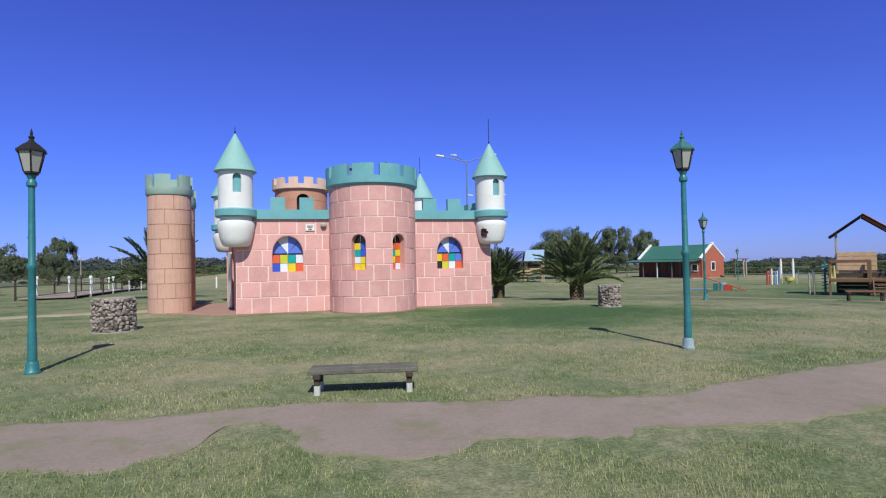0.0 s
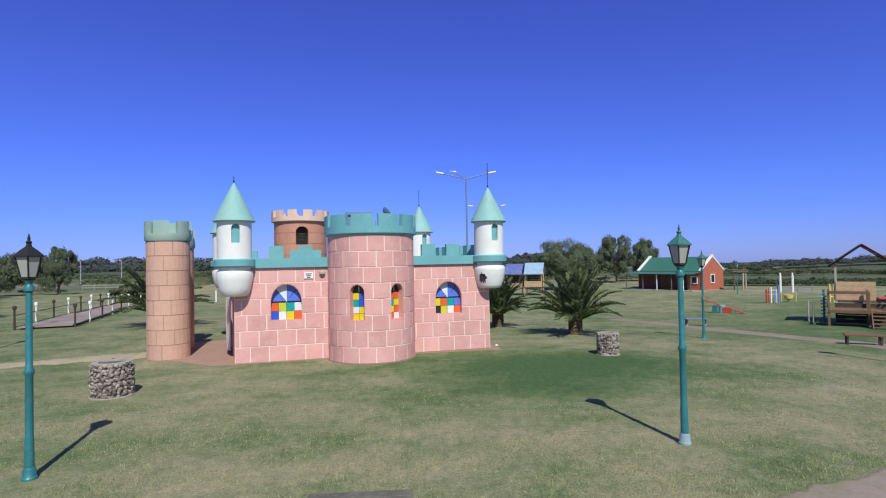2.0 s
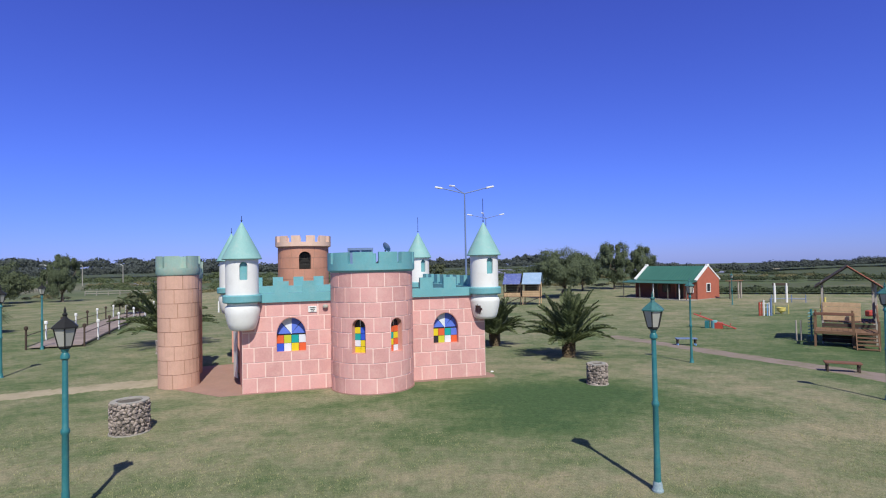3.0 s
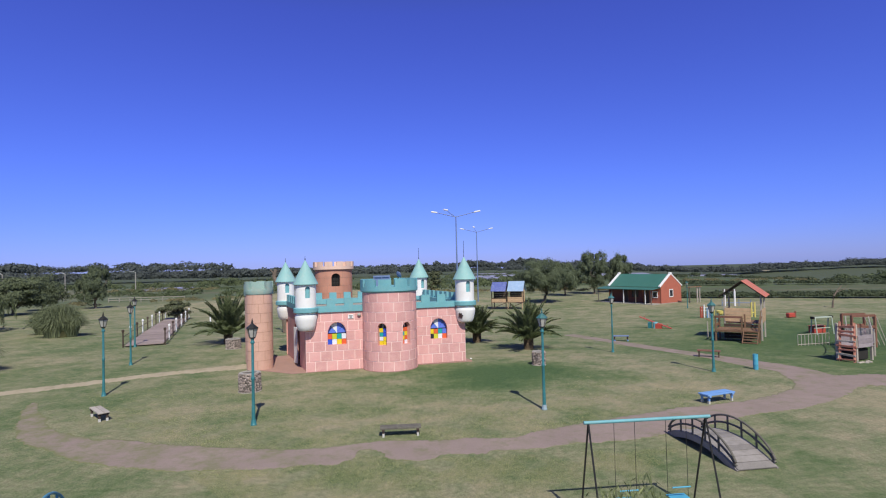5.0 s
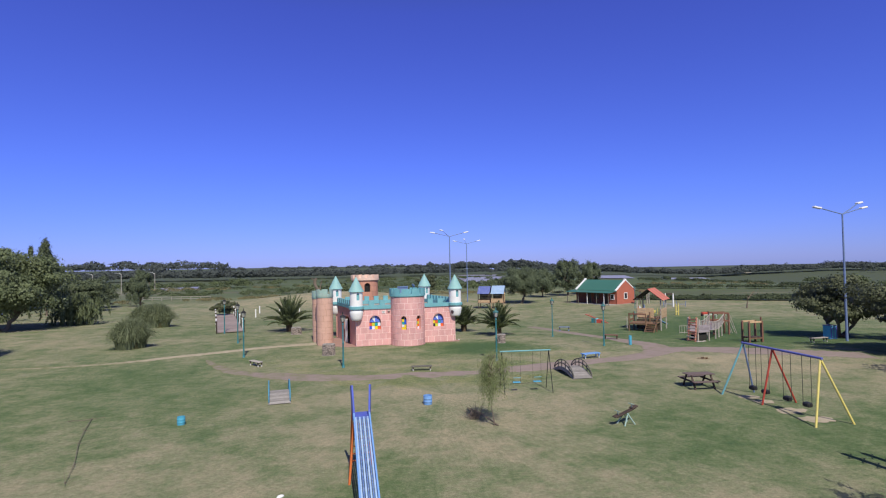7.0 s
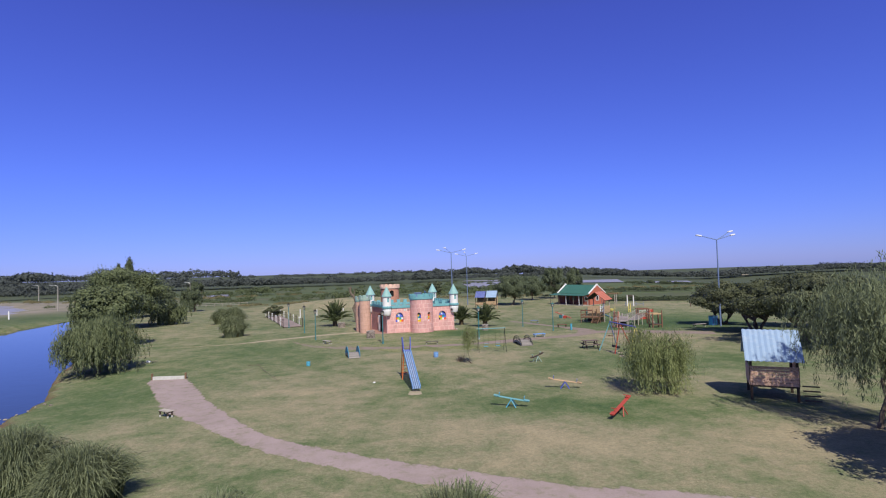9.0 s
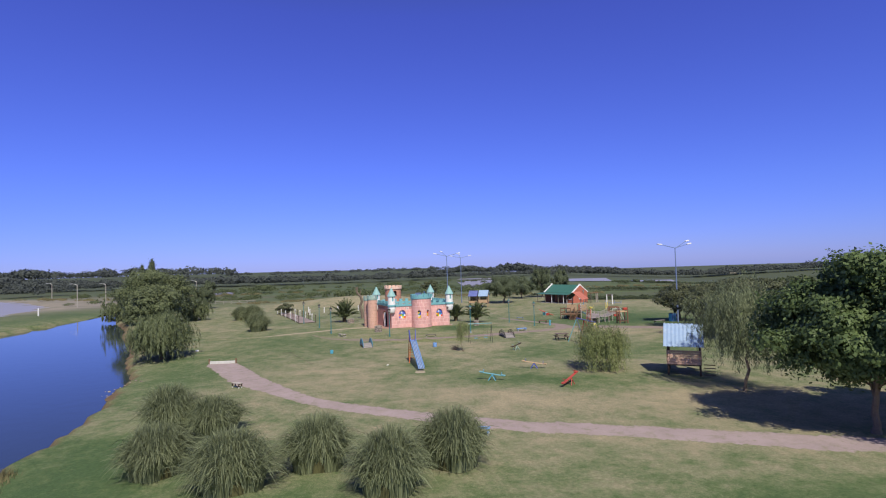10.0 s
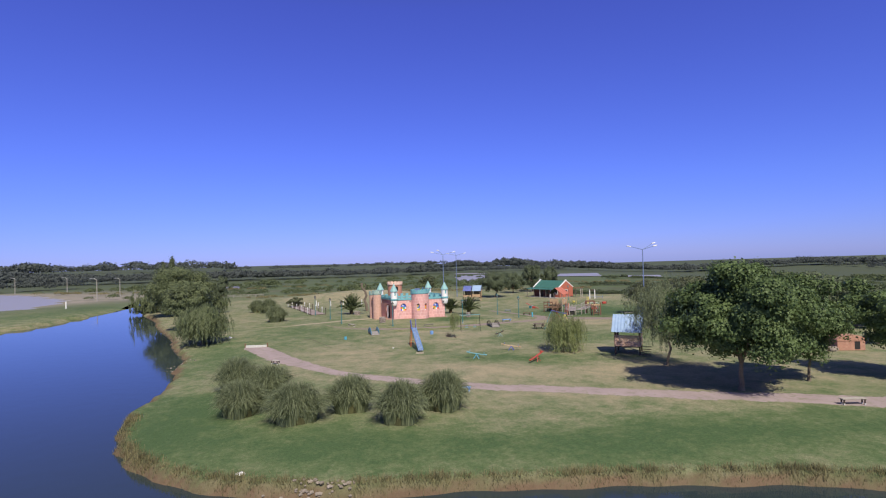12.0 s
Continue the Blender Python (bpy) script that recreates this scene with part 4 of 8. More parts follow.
    vs = [bm.verts.new(clocal(u, v, -0.6)) for u, v in ((-0.75, -0.10), (LEN + 0.35, -0.04), (LEN + 0.35, DEEP + 0.4), (-2.6, DEEP - 1), (-2.2, 1.6))]
    fc = bm.faces.new(vs)
    r = bmesh.ops.extrude_face_region(bm, geom=[fc])
    bmesh.ops.translate(bm, vec=(0, 0, 0.612), verts=[v for v in r["geom"] if isinstance(v, bmesh.types.BMVert)])
    lathe(bm, [(1.54, -0.6), (1.54, 0.012)], 48, Matrix.Translation(ctr))
    part("footing", bm, APRON, c)
    return c


castle()


def round_tower(x, y, rad, top, material, joint, cap_material, label, name="round_tower", course=0.53, window=False, turn=0.0, flare=0.12, merlons=9, gap=0.36, rise=0.45):
    """A free-standing round tower with painted blocks and battlements."""
    t = thing(name, on(x, y, turn), label, "tower")
    f = round_((0, 0, 0), rad, math.pi / 2)
    full = 2 * math.pi * rad
    ops = ()
    if window:
        ops = (dict(u=math.pi * rad + window, w=0.62, sill=top - 1.15, spring=top - 0.52, rise=0.28),)
    bm = bmesh.new()
    strips(bm, f, 0, full, 0, top, -0.16, 0, ops, 0.2)
    shaft = part("shaft", bm, joint, t)
    blocks(shaft, f, 0.05, full - 0.05, 0, top, course, 0.62, material, ops, joint=0.022, proud=0.01, seed=int(abs(x) * 10), step=0.16)
    if window:
        bm = bmesh.new()
        o = ops[0]
        for k in range(-2, 3):
            a = o["u"] + k * 0.11
            tube(bm, [f(a, -0.08, o["sill"]), f(a, -0.08, o["spring"] + 0.25)], 0.012, 6)
        for z in (0.25, 0.55):
            tube(bm, [f(o["u"] - 0.3, -0.08, o["sill"] + z), f(o["u"] + 0.3, -0.08, o["sill"] + z)], 0.012, 6)
        part("window_grille", bm, IRON, t)
        bm = bmesh.new()
        lathe(bm, [(rad - 0.3, 0.1), (rad - 0.3, top - 0.05)], 32)
        part("inner_wall", bm, DARK, t)
    bm = bmesh.new()
    R = rad + flare
    lathe(bm, [(rad - 0.2, top), (rad + 0.03, top), (R, top + 0.05), (R, top + 0.27), (rad - 0.2, top + 0.27)], 48)
    cap = part("battlement", bm, cap_material, t, smooth=True)
    fm = round_((0, 0, 0), R, 0.3)
    for k in range(merlons):
        w = 2 * math.pi * R / merlons
        bm = bmesh.new()
        strips(bm, fm, k * w, k * w + w * (1 - gap), top + 0.26, top + 0.27 + rise, -0.14, 0, (), 0.15)
        part("merlon", bm, cap_material, cap)
    return t


round_tower(-9.40, 20.02, 0.715, 4.2, TAN, TAN_JOINT, TEAL_OLD, "tan block-painted round gate tower with weathered turquoise battlements", merlons=6, gap=0.34, flare=0.06)
round_tower(-10.15, 22.25, 0.70, 4.0, TAN, TAN_JOINT, TEAL_OLD, "tan block-painted round gate tower beside the castle path", merlons=6, gap=0.34, flare=0.06)
round_tower(-6.45, 28.6, 1.32, 5.55, TERRA, TAN_JOINT, CREAM, "terracotta round tower with a grilled window and peach battlements", window=0.35, merlons=12, gap=0.38, rise=0.33, flare=0.14)

# ---- park furniture and play things ----
def street_lamp(x, y, label, h=3.8, group="park lamps", slim=1.0):
    k_ = slim
    t = thing("street_lamp", on(x, y), label, "lamp post", group)
    bm = bmesh.new()
    lathe(bm, [(0.13 * k_, -0.05), (0.13 * k_, 0.03), (0.11 * k_, 0.05), (0.105 * k_, 0.15), (0.085 * k_, 0.19)], 20)
    part("base", bm, LAMP_FOOT if y < 12 and x > 0 else LAMP_GREEN, t, smooth=True)
    bm = bmesh.new()
    s = h / 3.8
    lathe(bm, [(r * k_, z) for r, z in ((0.080, 0.15), (0.074, 0.62), (0.067, 0.66), (0.064, 1.62 * s), (0.085, 1.65 * s), (0.085, 1.70 * s), (0.06, 1.74 * s), (0.052, 2.92 * s), (0.085, 2.95 * s), (0.085, 3.0 * s), (0.055, 3.05 * s), (0.085, 3.12 * s))], 20)
    part("post", bm, LAMP_GREEN, t, smooth=True)
    z = 3.12 * s
    lan = part("lantern", lathe(bmesh.new(), [(0.09, z), (0.11, z + 0.02), (0.11, z + 0.05)], 6), IRON, t)
    for k in range(6):
        a0, a1 = 2 * math.pi * k / 6 + 0.07, 2 * math.pi * (k + 1) / 6 - 0.07
        bm = bmesh.new()
        vs = [bm.verts.new((r * math.cos(a), r * math.sin(a), zz)) for r, zz, a in ((0.108, z + 0.05, a0), (0.108, z + 0.05, a1), (0.185, z + 0.36, a1), (0.185, z + 0.36, a0))]
        f = bm.faces.new(vs)
        r = bmesh.ops.extrude_face_region(bm, geom=[f])
        bmesh.ops.translate(bm, vec=Vector((-0.006 * math.cos((a0 + a1) / 2), -0.006 * math.sin((a0 + a1) / 2), 0)), verts=[v for v in r["geom"] if isinstance(v, bmesh.types.BMVert)])
        part("pane", bm, LAMP_GLASS, lan)
        bm = bmesh.new()
        a = 2 * math.pi * k / 6
        tube(bm, [(0.112 * math.cos(a), 0.112 * math.sin(a), z + 0.04), (0.192 * math.cos(a), 0.192 * math.sin(a), z + 0.37)], 0.011, 5)
        part("rib", bm, IRON, lan)
    bm = bmesh.new()
    lathe(bm, [(0.15, z + 0.355), (0.225, z + 0.36), (0.225, z + 0.385), (0.13, z + 0.47), (0.05, z + 0.53), (0.035, z + 0.57), (0.05, z + 0.60), (0.02, z + 0.63), (0.025, z + 0.66), (0.004, z + 0.74)], 6)
    part("hood", bm, IRON if x < 0 else HOOD_GREEN, t)
    return t


LAMP_FOOT = mat("peeling pale lamp foot", (0.28, 0.36, 0.42), 0.75, 0.2, 9, 50, 0.3, dirt=(0.12, 0.24, 0.26), dirt_amount=0.8)
HOOD_GREEN = mat("verdigris hood paint", (0.05, 0.16, 0.165), 0.5, 0.3, 6, 50, 0.2, dirt=(0.02, 0.04, 0.045), dirt_amount=0.8)
LAMP_LABEL = "green fluted lamp post with a dark glazed lantern on the lawn"
street_lamp(-6.45, 8.64, LAMP_LABEL, slim=0.85)
street_lamp(4.32, 9.18, LAMP_LABEL, slim=0.85)
street_lamp(-14.85, 14.3, "green lamp post beside the pale footpath", slim=0.8)
street_lamp(-17.8, 22.5, "green lamp post near the footbridge", slim=0.8)
street_lamp(-21.8, 31.0, "green lamp post near the footbridge", slim=0.8)
street_lamp(12.1, 23.1, LAMP_LABEL, 3.8, slim=0.75)
street_lamp(14.35, 15.2, "green lamp post beside the dirt path", 3.6, slim=0.8)
street_lamp(3.9, 40.5, "green lamp post behind the castle", 3.6, slim=0.75)
street_lamp(36.9, 62.0, "green lamp post near the brick house", 3.8, slim=0.75)


CONCRETE_PALE = mat("pale worn foot paint", (0.52, 0.52, 0.49), 0.8, 0.2, 6, 50, 0.3)


def bench(x, y, turn, label, top=WOOD_GREY, leg=WOOD_DARK, length=1.35, h=0.36, foot=CONCRETE_PALE, wide=1.0):
    t = thing("park_bench", on(x, y, turn), label, "bench", "backless park benches")
    for k in (-1, 1):
        bm = bmesh.new()
        box(bm, length, 0.185 * wide, 0.055, pose(0, k * 0.10 * wide, h - 0.055), 0.008)
        part("seat_plank", bm, top, t)
    for sx in (-1, 1):
        bm = bmesh.new()
        box(bm, 0.09, 0.40 * wide, 0.06, pose(sx * length * 0.42, 0, h - 0.115), 0.008)
        part("crosspiece", bm, leg, t)
        for sy in (-1, 1):
            bm = bmesh.new()
            box(bm, 0.068, 0.075, h - 0.11, pose(sx * length * 0.42, sy * 0.13 * wide, 0), 0.008)
            g = part("leg", bm, leg, t)
            bm = bmesh.new()
            box(bm, 0.073, 0.08, 0.13, pose(sx * length * 0.42, sy * 0.13 * wide, -0.01), 0.008)
            part("foot", bm, foot, g, "pale painted foot")
    return t


bench(-1.09, 6.75, 1.5, "low backless bench of grey weathered planks on pale feet", WOOD_GREY, WOOD_DARK, 1.35, 0.31)
bench(-12.85, 10.4, 132, "low backless bench of grey planks seen end on", WOOD_PALE, WOOD_DARK)
bench(11.25, 9.45, 18, "low backless bench painted light blue beside the path", BLUE, BLUE, 1.4, 0.37, wide=1.3)
bench(16.8, 20.1, -30, "low backless bench with brown planks beside the path", WOOD_RED, WOOD_DARK, 1.25, 0.40, WOOD_DARK, wide=1.2)
bench(15.2, 29.8, -12, "low backless bench with dark planks and blue feet beside the path", POLE, WOOD_DARK, 1.15, 0.42, BLUE)
bench(-0.2, -34.4, -18, "low backless bench painted light blue beside the lakeside path", BLUE, BLUE, 1.2, 0.42)
bench(24.0, -42.0, -5, "low backless bench of pale planks beside the lakeside path", WOOD_PALE, WOOD_DARK, 1.55, 0.42)
bench(-17.4, -19.6, -35, "low backless bench of worn pale and black planks", WOOD_PALE, WOOD_DARK, 0.9, 0.4)
bench(33.0, 15.0, 15, "low backless bench of pale planks under the trees", WOOD_PALE, WOOD_DARK, 1.8, 0.4)


def stone_well(x, y, rad, h, seed, label, name="stone_planter"):
    t = thing(name, on(x, y), label, "planter")
    rnd = random.Random(seed)
    bm = bmesh.new()
    lathe(bm, [(rad - 0.03, -0.05), (rad - 0.03, h - 0.02)], 32)
    part("core", bm, MORTAR, t, smooth=True)
    metas = []
    for k in range(6):
        bm = bmesh.new()
        bmesh.ops.create_icosphere(bm, subdivisions=1, radius=1)
        for v in bm.verts:
            v.co *= rnd.uniform(0.75, 1.15)
        me = bpy.data.meshes.new("stone")
        bm.to_mesh(me)
        bm.free()
        me.materials.append(STONE)
        metas.append(me)
    wall = part("stone_ring", lathe(bmesh.new(), [(rad - 0.02, 0), (rad - 0.02, h - 0.05)], 24), MORTAR, t)
    rows = max(3, round(h / 0.085))
    for r in range(rows):
        n = round(2 * math.pi * rad / 0.098)
        for k in range(n):
            a = 2 * math.pi * (k + 0.5 * (r % 2) + rnd.uniform(-0.45, 0.45)) / n
            m = pose((rad - 0.01) * math.cos(a), (rad - 0.01) * math.sin(a), (r + 0.5) * h / rows + rnd.uniform(-0.03, 0.03), rnd.uniform(-80, 80), 0, math.degrees(a))
            share("stone", rnd.choice(metas), wall, m @ Matrix.Diagonal((rnd.uniform(0.035, 0.06), rnd.uniform(0.05, 0.085), rnd.uniform(0.04, 0.066), 1)))
    bm = bmesh.new()
    lathe(bm, [(rad - 0.01, h - 0.03), (rad + 0.0, h + 0.015), (rad - 0.16, h + 0.02), (rad - 0.17, h - 0.1)], 32)
    part("rim", bm, CONCRETE, t, smooth=True)
    bm = bmesh.new()
    lathe(bm, [(rad + 0.05, -0.05), (rad + 0.045, 0.025)], 32)
    part("footing", bm, CONCRETE, t)
    return t


stone_well(-8.25, 14.25, 0.48, 0.85, 5, "round planter of dark field stones with a concrete rim")
stone_well(6.25, 18.55, 0.36, 0.74, 6, "small round planter of dark field stones with a concrete rim")
stone_well(-13.6, 28.3, 0.5, 0.7, 7, "round planter of dark field stones beside the palm")


def light_pole(x, y, h, arms, turn, label):
    t = thing("light_pole", on(x, y, turn), label, "light pole", "tall three-armed light poles")
    bm = bmesh.new()
    tube(bm, [(0, 0, -0.1), (0, 0, h * 0.45), (0, 0, h - 0.6)], 0.11, 12, 0.065)
    part("pole", bm, POLE, t, smooth=True)
    for k in range(3):
        a = radians(arms[k])
        d = Vector((math.cos(a), math.sin(a), 0))
        bm = bmesh.new()
        top = Vector((0, 0, h - 0.65))
        tube(bm, [top, top + d * 1.2 + Vector((0, 0, 0.30 + 0.2 * (k == 2))), top + d * 2.2 + Vector((0, 0, 0.55 + 0.45 * (k == 2)))], 0.05, 8, 0.045)
        part("arm", bm, POLE, t, smooth=True)
        bm = bmesh.new()
        box(bm, 0.75, 0.32, 0.16, Matrix.Translation(top + d * 2.5 + Vector((0, 0, 0.52 + 0.47 * (k == 2)))) @ Euler((0, radians(-10), a)).to_matrix().to_4x4(), 0.04)
        part("lamp_head", bm, WHITE, t)
    return t


POLE_LABEL = "tall slim light pole with three arms and white lamp heads"
light_pole(4.33, 51.1, 12.7, (178, 2, 115), 0, POLE_LABEL)
light_pole(36.3, 15.9, 11.75, (185, 12, 20), 0, POLE_LABEL)
light_pole(10.2, 82.0, 12.6, (178, 2, 95), 0, POLE_LABEL)


# dark brown wall colour with the porch shade put into it
WOOD_RED_SHADED = mat("shaded red-brown planks", (0.17, 0.065, 0.05), 0.8, 0.2, 3, 50, 0.3)


def brick_house():
    h = thing("brick_house", pose(39.1, 71.5, ground_z(39.1, 71.5) + 0.06, 0, 0, 122.2), "small red brick house with green sheet roof and white gables", "house")
    L, W, eave, peak = 9.4, 5.4, 2.6, 4.4
    for x in (0.12, L - 0.12):
        bm = bmesh.new()
        vs = [bm.verts.new((x, y, z)) for y, z in ((-W / 2, 0), (W / 2, 0), (W / 2, eave), (0, peak - 0.05), (-W / 2, eave))]
        f = bm.faces.new(vs)
        r = bmesh.ops.extrude_face_region(bm, geom=[f])
        bmesh.ops.translate(bm, vec=(-0.24 if x < 1 else 0.24, 0, 0), verts=[v for v in r["geom"] if isinstance(v, bmesh.types.BMVert)])
        bmesh.ops.recalc_face_normals(bm, faces=bm.faces)
        part("gable_wall", bm, BRICK, h)
    for y in (-W / 2 + 0.1, W / 2 - 0.1):
        bm = bmesh.new()
        box(bm, L, 0.2, eave, pose(L / 2, y, 0))
        part("long_wall", bm, BRICK, h)
    for s in (-1, 1):
        out = 0.22
        slope = (peak - eave) / (W / 2)
        n = 22
        bm = bmesh.new()
        for k in range(n):
            x0 = 0.15 + (L - 0.3) * k / n
            dx = (L - 0.3) / n
            for j, (xa, za) in enumerate(((x0, 0), (x0 + dx * 0.5, 0.035))):
                v = [bm.verts.new((xx, s * yy, zz + zo)) for xx, yy, zz, zo in (
                    (xa, 0, peak + 0.03, za), (xa + dx * 0.5, 0, peak + 0.03, 0.035 - za), (xa + dx * 0.5, W / 2 + out, eave + 0.03 - out * slope, 0.035 - za), (xa, W / 2 + out, eave + 0.03 - out * slope, za))]
                bm.faces.new(v if s < 0 else v[::-1])
        bmesh.ops.remove_doubles(bm, verts=bm.verts[:], dist=0.001)
        part("roof_sheet", bm, ROOF_GREEN, h)
    for x in (0, L):
        for s in (-1, 1):
            bm = bmesh.new()
            bar(bm, (x, s * (W / 2 + 0.25), eave - 0.05), (x, 0, peak + 0.12), 0.34, 0.18)
            part("gable_coping", bm, WHITE, h)
        bm = bmesh.new()
        box(bm, 0.36, 0.5, 0.35, pose(x, 0, peak - 0.05), 0.05)
        part("gable_crown", bm, WHITE, h)
    # porch posts and dark openings on the long side
    for x in (0.3, 1.3, 3.0, 5.2, 7.4, L + 0.7):
        bm = bmesh.new()
        box(bm, 0.11, 0.11, eave - 0.42, pose(x, W / 2 + 2.0, -0.1), 0.01)
        part("porch_post", bm, WHITE if x in (1.3, 5.2) else WOOD_GREY, h)
    bm = bmesh.new()
    bar(bm, (L / 2 + 0.4, W / 2 + 0.1, eave - 0.16), (L / 2 + 0.4, W / 2 + 2.25, eave - 0.42), L + 1.1, 0.05)
    part("porch_roof", bm, ROOF_GREEN, h)
    bm = bmesh.new()
    box(bm, L - 3.2, 0.06, eave - 0.3, pose(L / 2 + 1.55, W / 2 + 0.05, 0.0))
    part("plank_wall", bm, WOOD_RED_SHADED, h, "red-brown plank wall under the porch, darkened with the porch shade")
    def opening(name, m, w, hh, material, frame, fm):
        bm = bmesh.new()
        box(bm, w, 0.04, hh, m)
        o = part(name, bm, material, h)
        bm = bmesh.new()
        for dx in (-1, 1):
            box(bm, 0.11, 0.06, hh + 0.22, m @ pose(dx * (w / 2 + 0.05), 0.02, -0.11))
        for z in (-0.11, hh):
            box(bm, w, 0.06, 0.11, m @ pose(0, 0.02, z))
        part(frame, bm, fm, o)
    opening("window", pose(-0.14, 0.1, 1.0, 0, 0, 90), 0.8, 1.0, PANES["black"], "window_frame", WHITE)
    opening("window", pose(0.9, W / 2 + 0.02, 0.95), 0.7, 0.8, PANES["black"], "window_frame", WHITE)
    opening("door", pose(2.4, W / 2 + 0.02, 0.0), 0.9, 2.05, WOOD_DARK, "door_frame", WOOD_BROWN)
    opening("door", pose(6.2, W / 2 + 0.10, 0.0), 0.9, 2.05, WOOD_DARK, "door_frame", WOOD_BROWN)
    opening("window", pose(4.4, W / 2 + 0.10, 0.95), 1.0, 0.9, PANES["black"], "window_frame", WOOD_DARK)
    bm = bmesh.new()
    box(bm, L + 0.3, W + 2.4, 0.3, pose(L / 2, 1.0, -0.29))
    part("plinth", bm, CONCRETE, h)


brick_house()


def plank_panel(parent, a, b, z0, z1, n, material, thick=0.03, name="plank"):
    """Horizontal boards between two places."""
    a, b = Vector(a), Vector(b)
    hh = (z1 - z0) / n
    for k in range(n):
        bm = bmesh.new()
        bar(bm, a + Vector((0, 0, z0 + (k + 0.5) * hh)), b + Vector((0, 0, z0 + (k + 0.5) * hh)), thick, hh - 0.02)
        part(name, bm, material, parent)


def post(parent, x, y, z0, z1, material, s=0.11, name="post"):
    bm = bmesh.new()
    box(bm, s, s, z1 - z0, pose(x, y, z0), 0.008)
    return part(name, bm, material, parent)


def play_fort():
    f = thing("play_fort", pose(23.4, 27.75, ground_z(23.4, 27.9), 0, 0, -38), "wooden play tower with red board roof and tan plank sides", "play tower")
    # lower deck in front, tower behind
    W, D = 2.5, 2.5
    for x in (-W / 2, W / 2):
        for y in (2.0, 2.0 + D):
            post(f, x, y, -0.1, 3.55, WOOD_PALE)
    for k in range(10):
        bm = bmesh.new()
        box(bm, W / 10 - 0.015, D + 0.1, 0.04, pose(-W / 2 + W / 10 * (k + 0.5), 2.0 + D / 2, 1.18))
        part("deck_board", bm, WOOD_BROWN, f)
    plank_panel(f, (-W / 2, 1.93, 0), (0.55, 1.93, 0), 1.30, 2.36, 4, WOOD_TAN)
    plank_panel(f, (W / 2 + 0.07, 2.0, 0), (W / 2 + 0.07, 2.0 + D, 0), 1.25, 2.3, 4, WOOD_TAN)
    plank_panel(f, (-W / 2 - 0.07, 2.0, 0), (-W / 2 - 0.07, 2.0 + D, 0), 1.25, 2.2, 4, WOOD_BROWN)
    for s in (-1, 1):
        for k in range(9):
            y0 = 1.55 + (D + 0.9) * k / 9
            bm = bmesh.new()
            bar(bm, (0, y0 + 0.18, 4.48), (s * 1.62, y0 + 0.18, 3.24), 0.36, 0.03)
            # left slope dark brown all through, the colour taken from its underside
            part("roof_board", bm, ROOF_RED if s > 0 else WOOD_DARK, f)
    for y in (1.75, 2.0 + D + 0.25):
        for s in (-1, 1):
            bm = bmesh.new()
            bar(bm, (0, y, 4.41), (s * 1.57, y, 3.20), 0.08, 0.06)
            part("rafter", bm, WOOD_DARK, f)
    # lower deck with a rail in front and stairs beside it
    for x in (-1.6, 0.15):
        for y in (-0.1, 1.7):
            post(f, x, y, -0.1, 1.92, WOOD_BROWN)
    for k in range(11):
        bm = bmesh.new()
        box(bm, 0.25, 1.95, 0.04, pose(-1.5 + 0.262 * k, 0.85, 0.84))
        part("deck_board", bm, WOOD_BROWN, f)
    plank_panel(f, (-1.6, -0.17, 0), (0.15, -0.17, 0), 0.72, 0.9, 1, WOOD_BROWN)
    plank_panel(f, (-1.6, -0.17, 0), (0.15, -0.17, 0), 1.76, 1.94, 1, WOOD_RED)
    plank_panel(f, (-1.67, -0.1, 0), (-1.67, 1.7, 0), 1.0, 1.25, 1, WOOD_BROWN)
    # dark boards added here for the shade under the tower deck
    plank_panel(f, (-1.3, 1.82, 0), (1.2, 1.82, 0), 0.02, 1.15, 5, WOOD_DARK)
    for x in (0.25, 1.2):
        bm = bmesh.new()
        bar(bm, (x, 0.05, 0.86), (x, -1.15, 0.0), 0.05, 0.2)
        part("stringer", bm, WOOD_BROWN, f)
    for k in range(5):
        bm = bmesh.new()
        box(bm, 0.98, 0.26, 0.045, pose(0.72, -1.02 + 0.24 * k, 0.10 + 0.17 * k))
        part("tread", bm, WOOD_BROWN, f)
    post(f, 1.25, -0.05, -0.1, 1.5, WOOD_BROWN)
    part("handrail", bar(bmesh.new(), (1.25, -0.1, 1.45), (1.25, 1.95, 2.2), 0.06, 0.1), WOOD_BROWN, f)
    part("handrail", bar(bmesh.new(), (1.25, -0.1, 1.1), (1.25, 1.95, 1.75), 0.06, 0.1), WOOD_BROWN, f)
    # blue slide off the back
    bm = bmesh.new()
    bar(bm, (-0.4, 4.6, 1.2), (0.7, 6.9, 0.15), 0.5, 0.05)
    part("slide", bm, BLUE, f, "light blue chute")


play_fort()


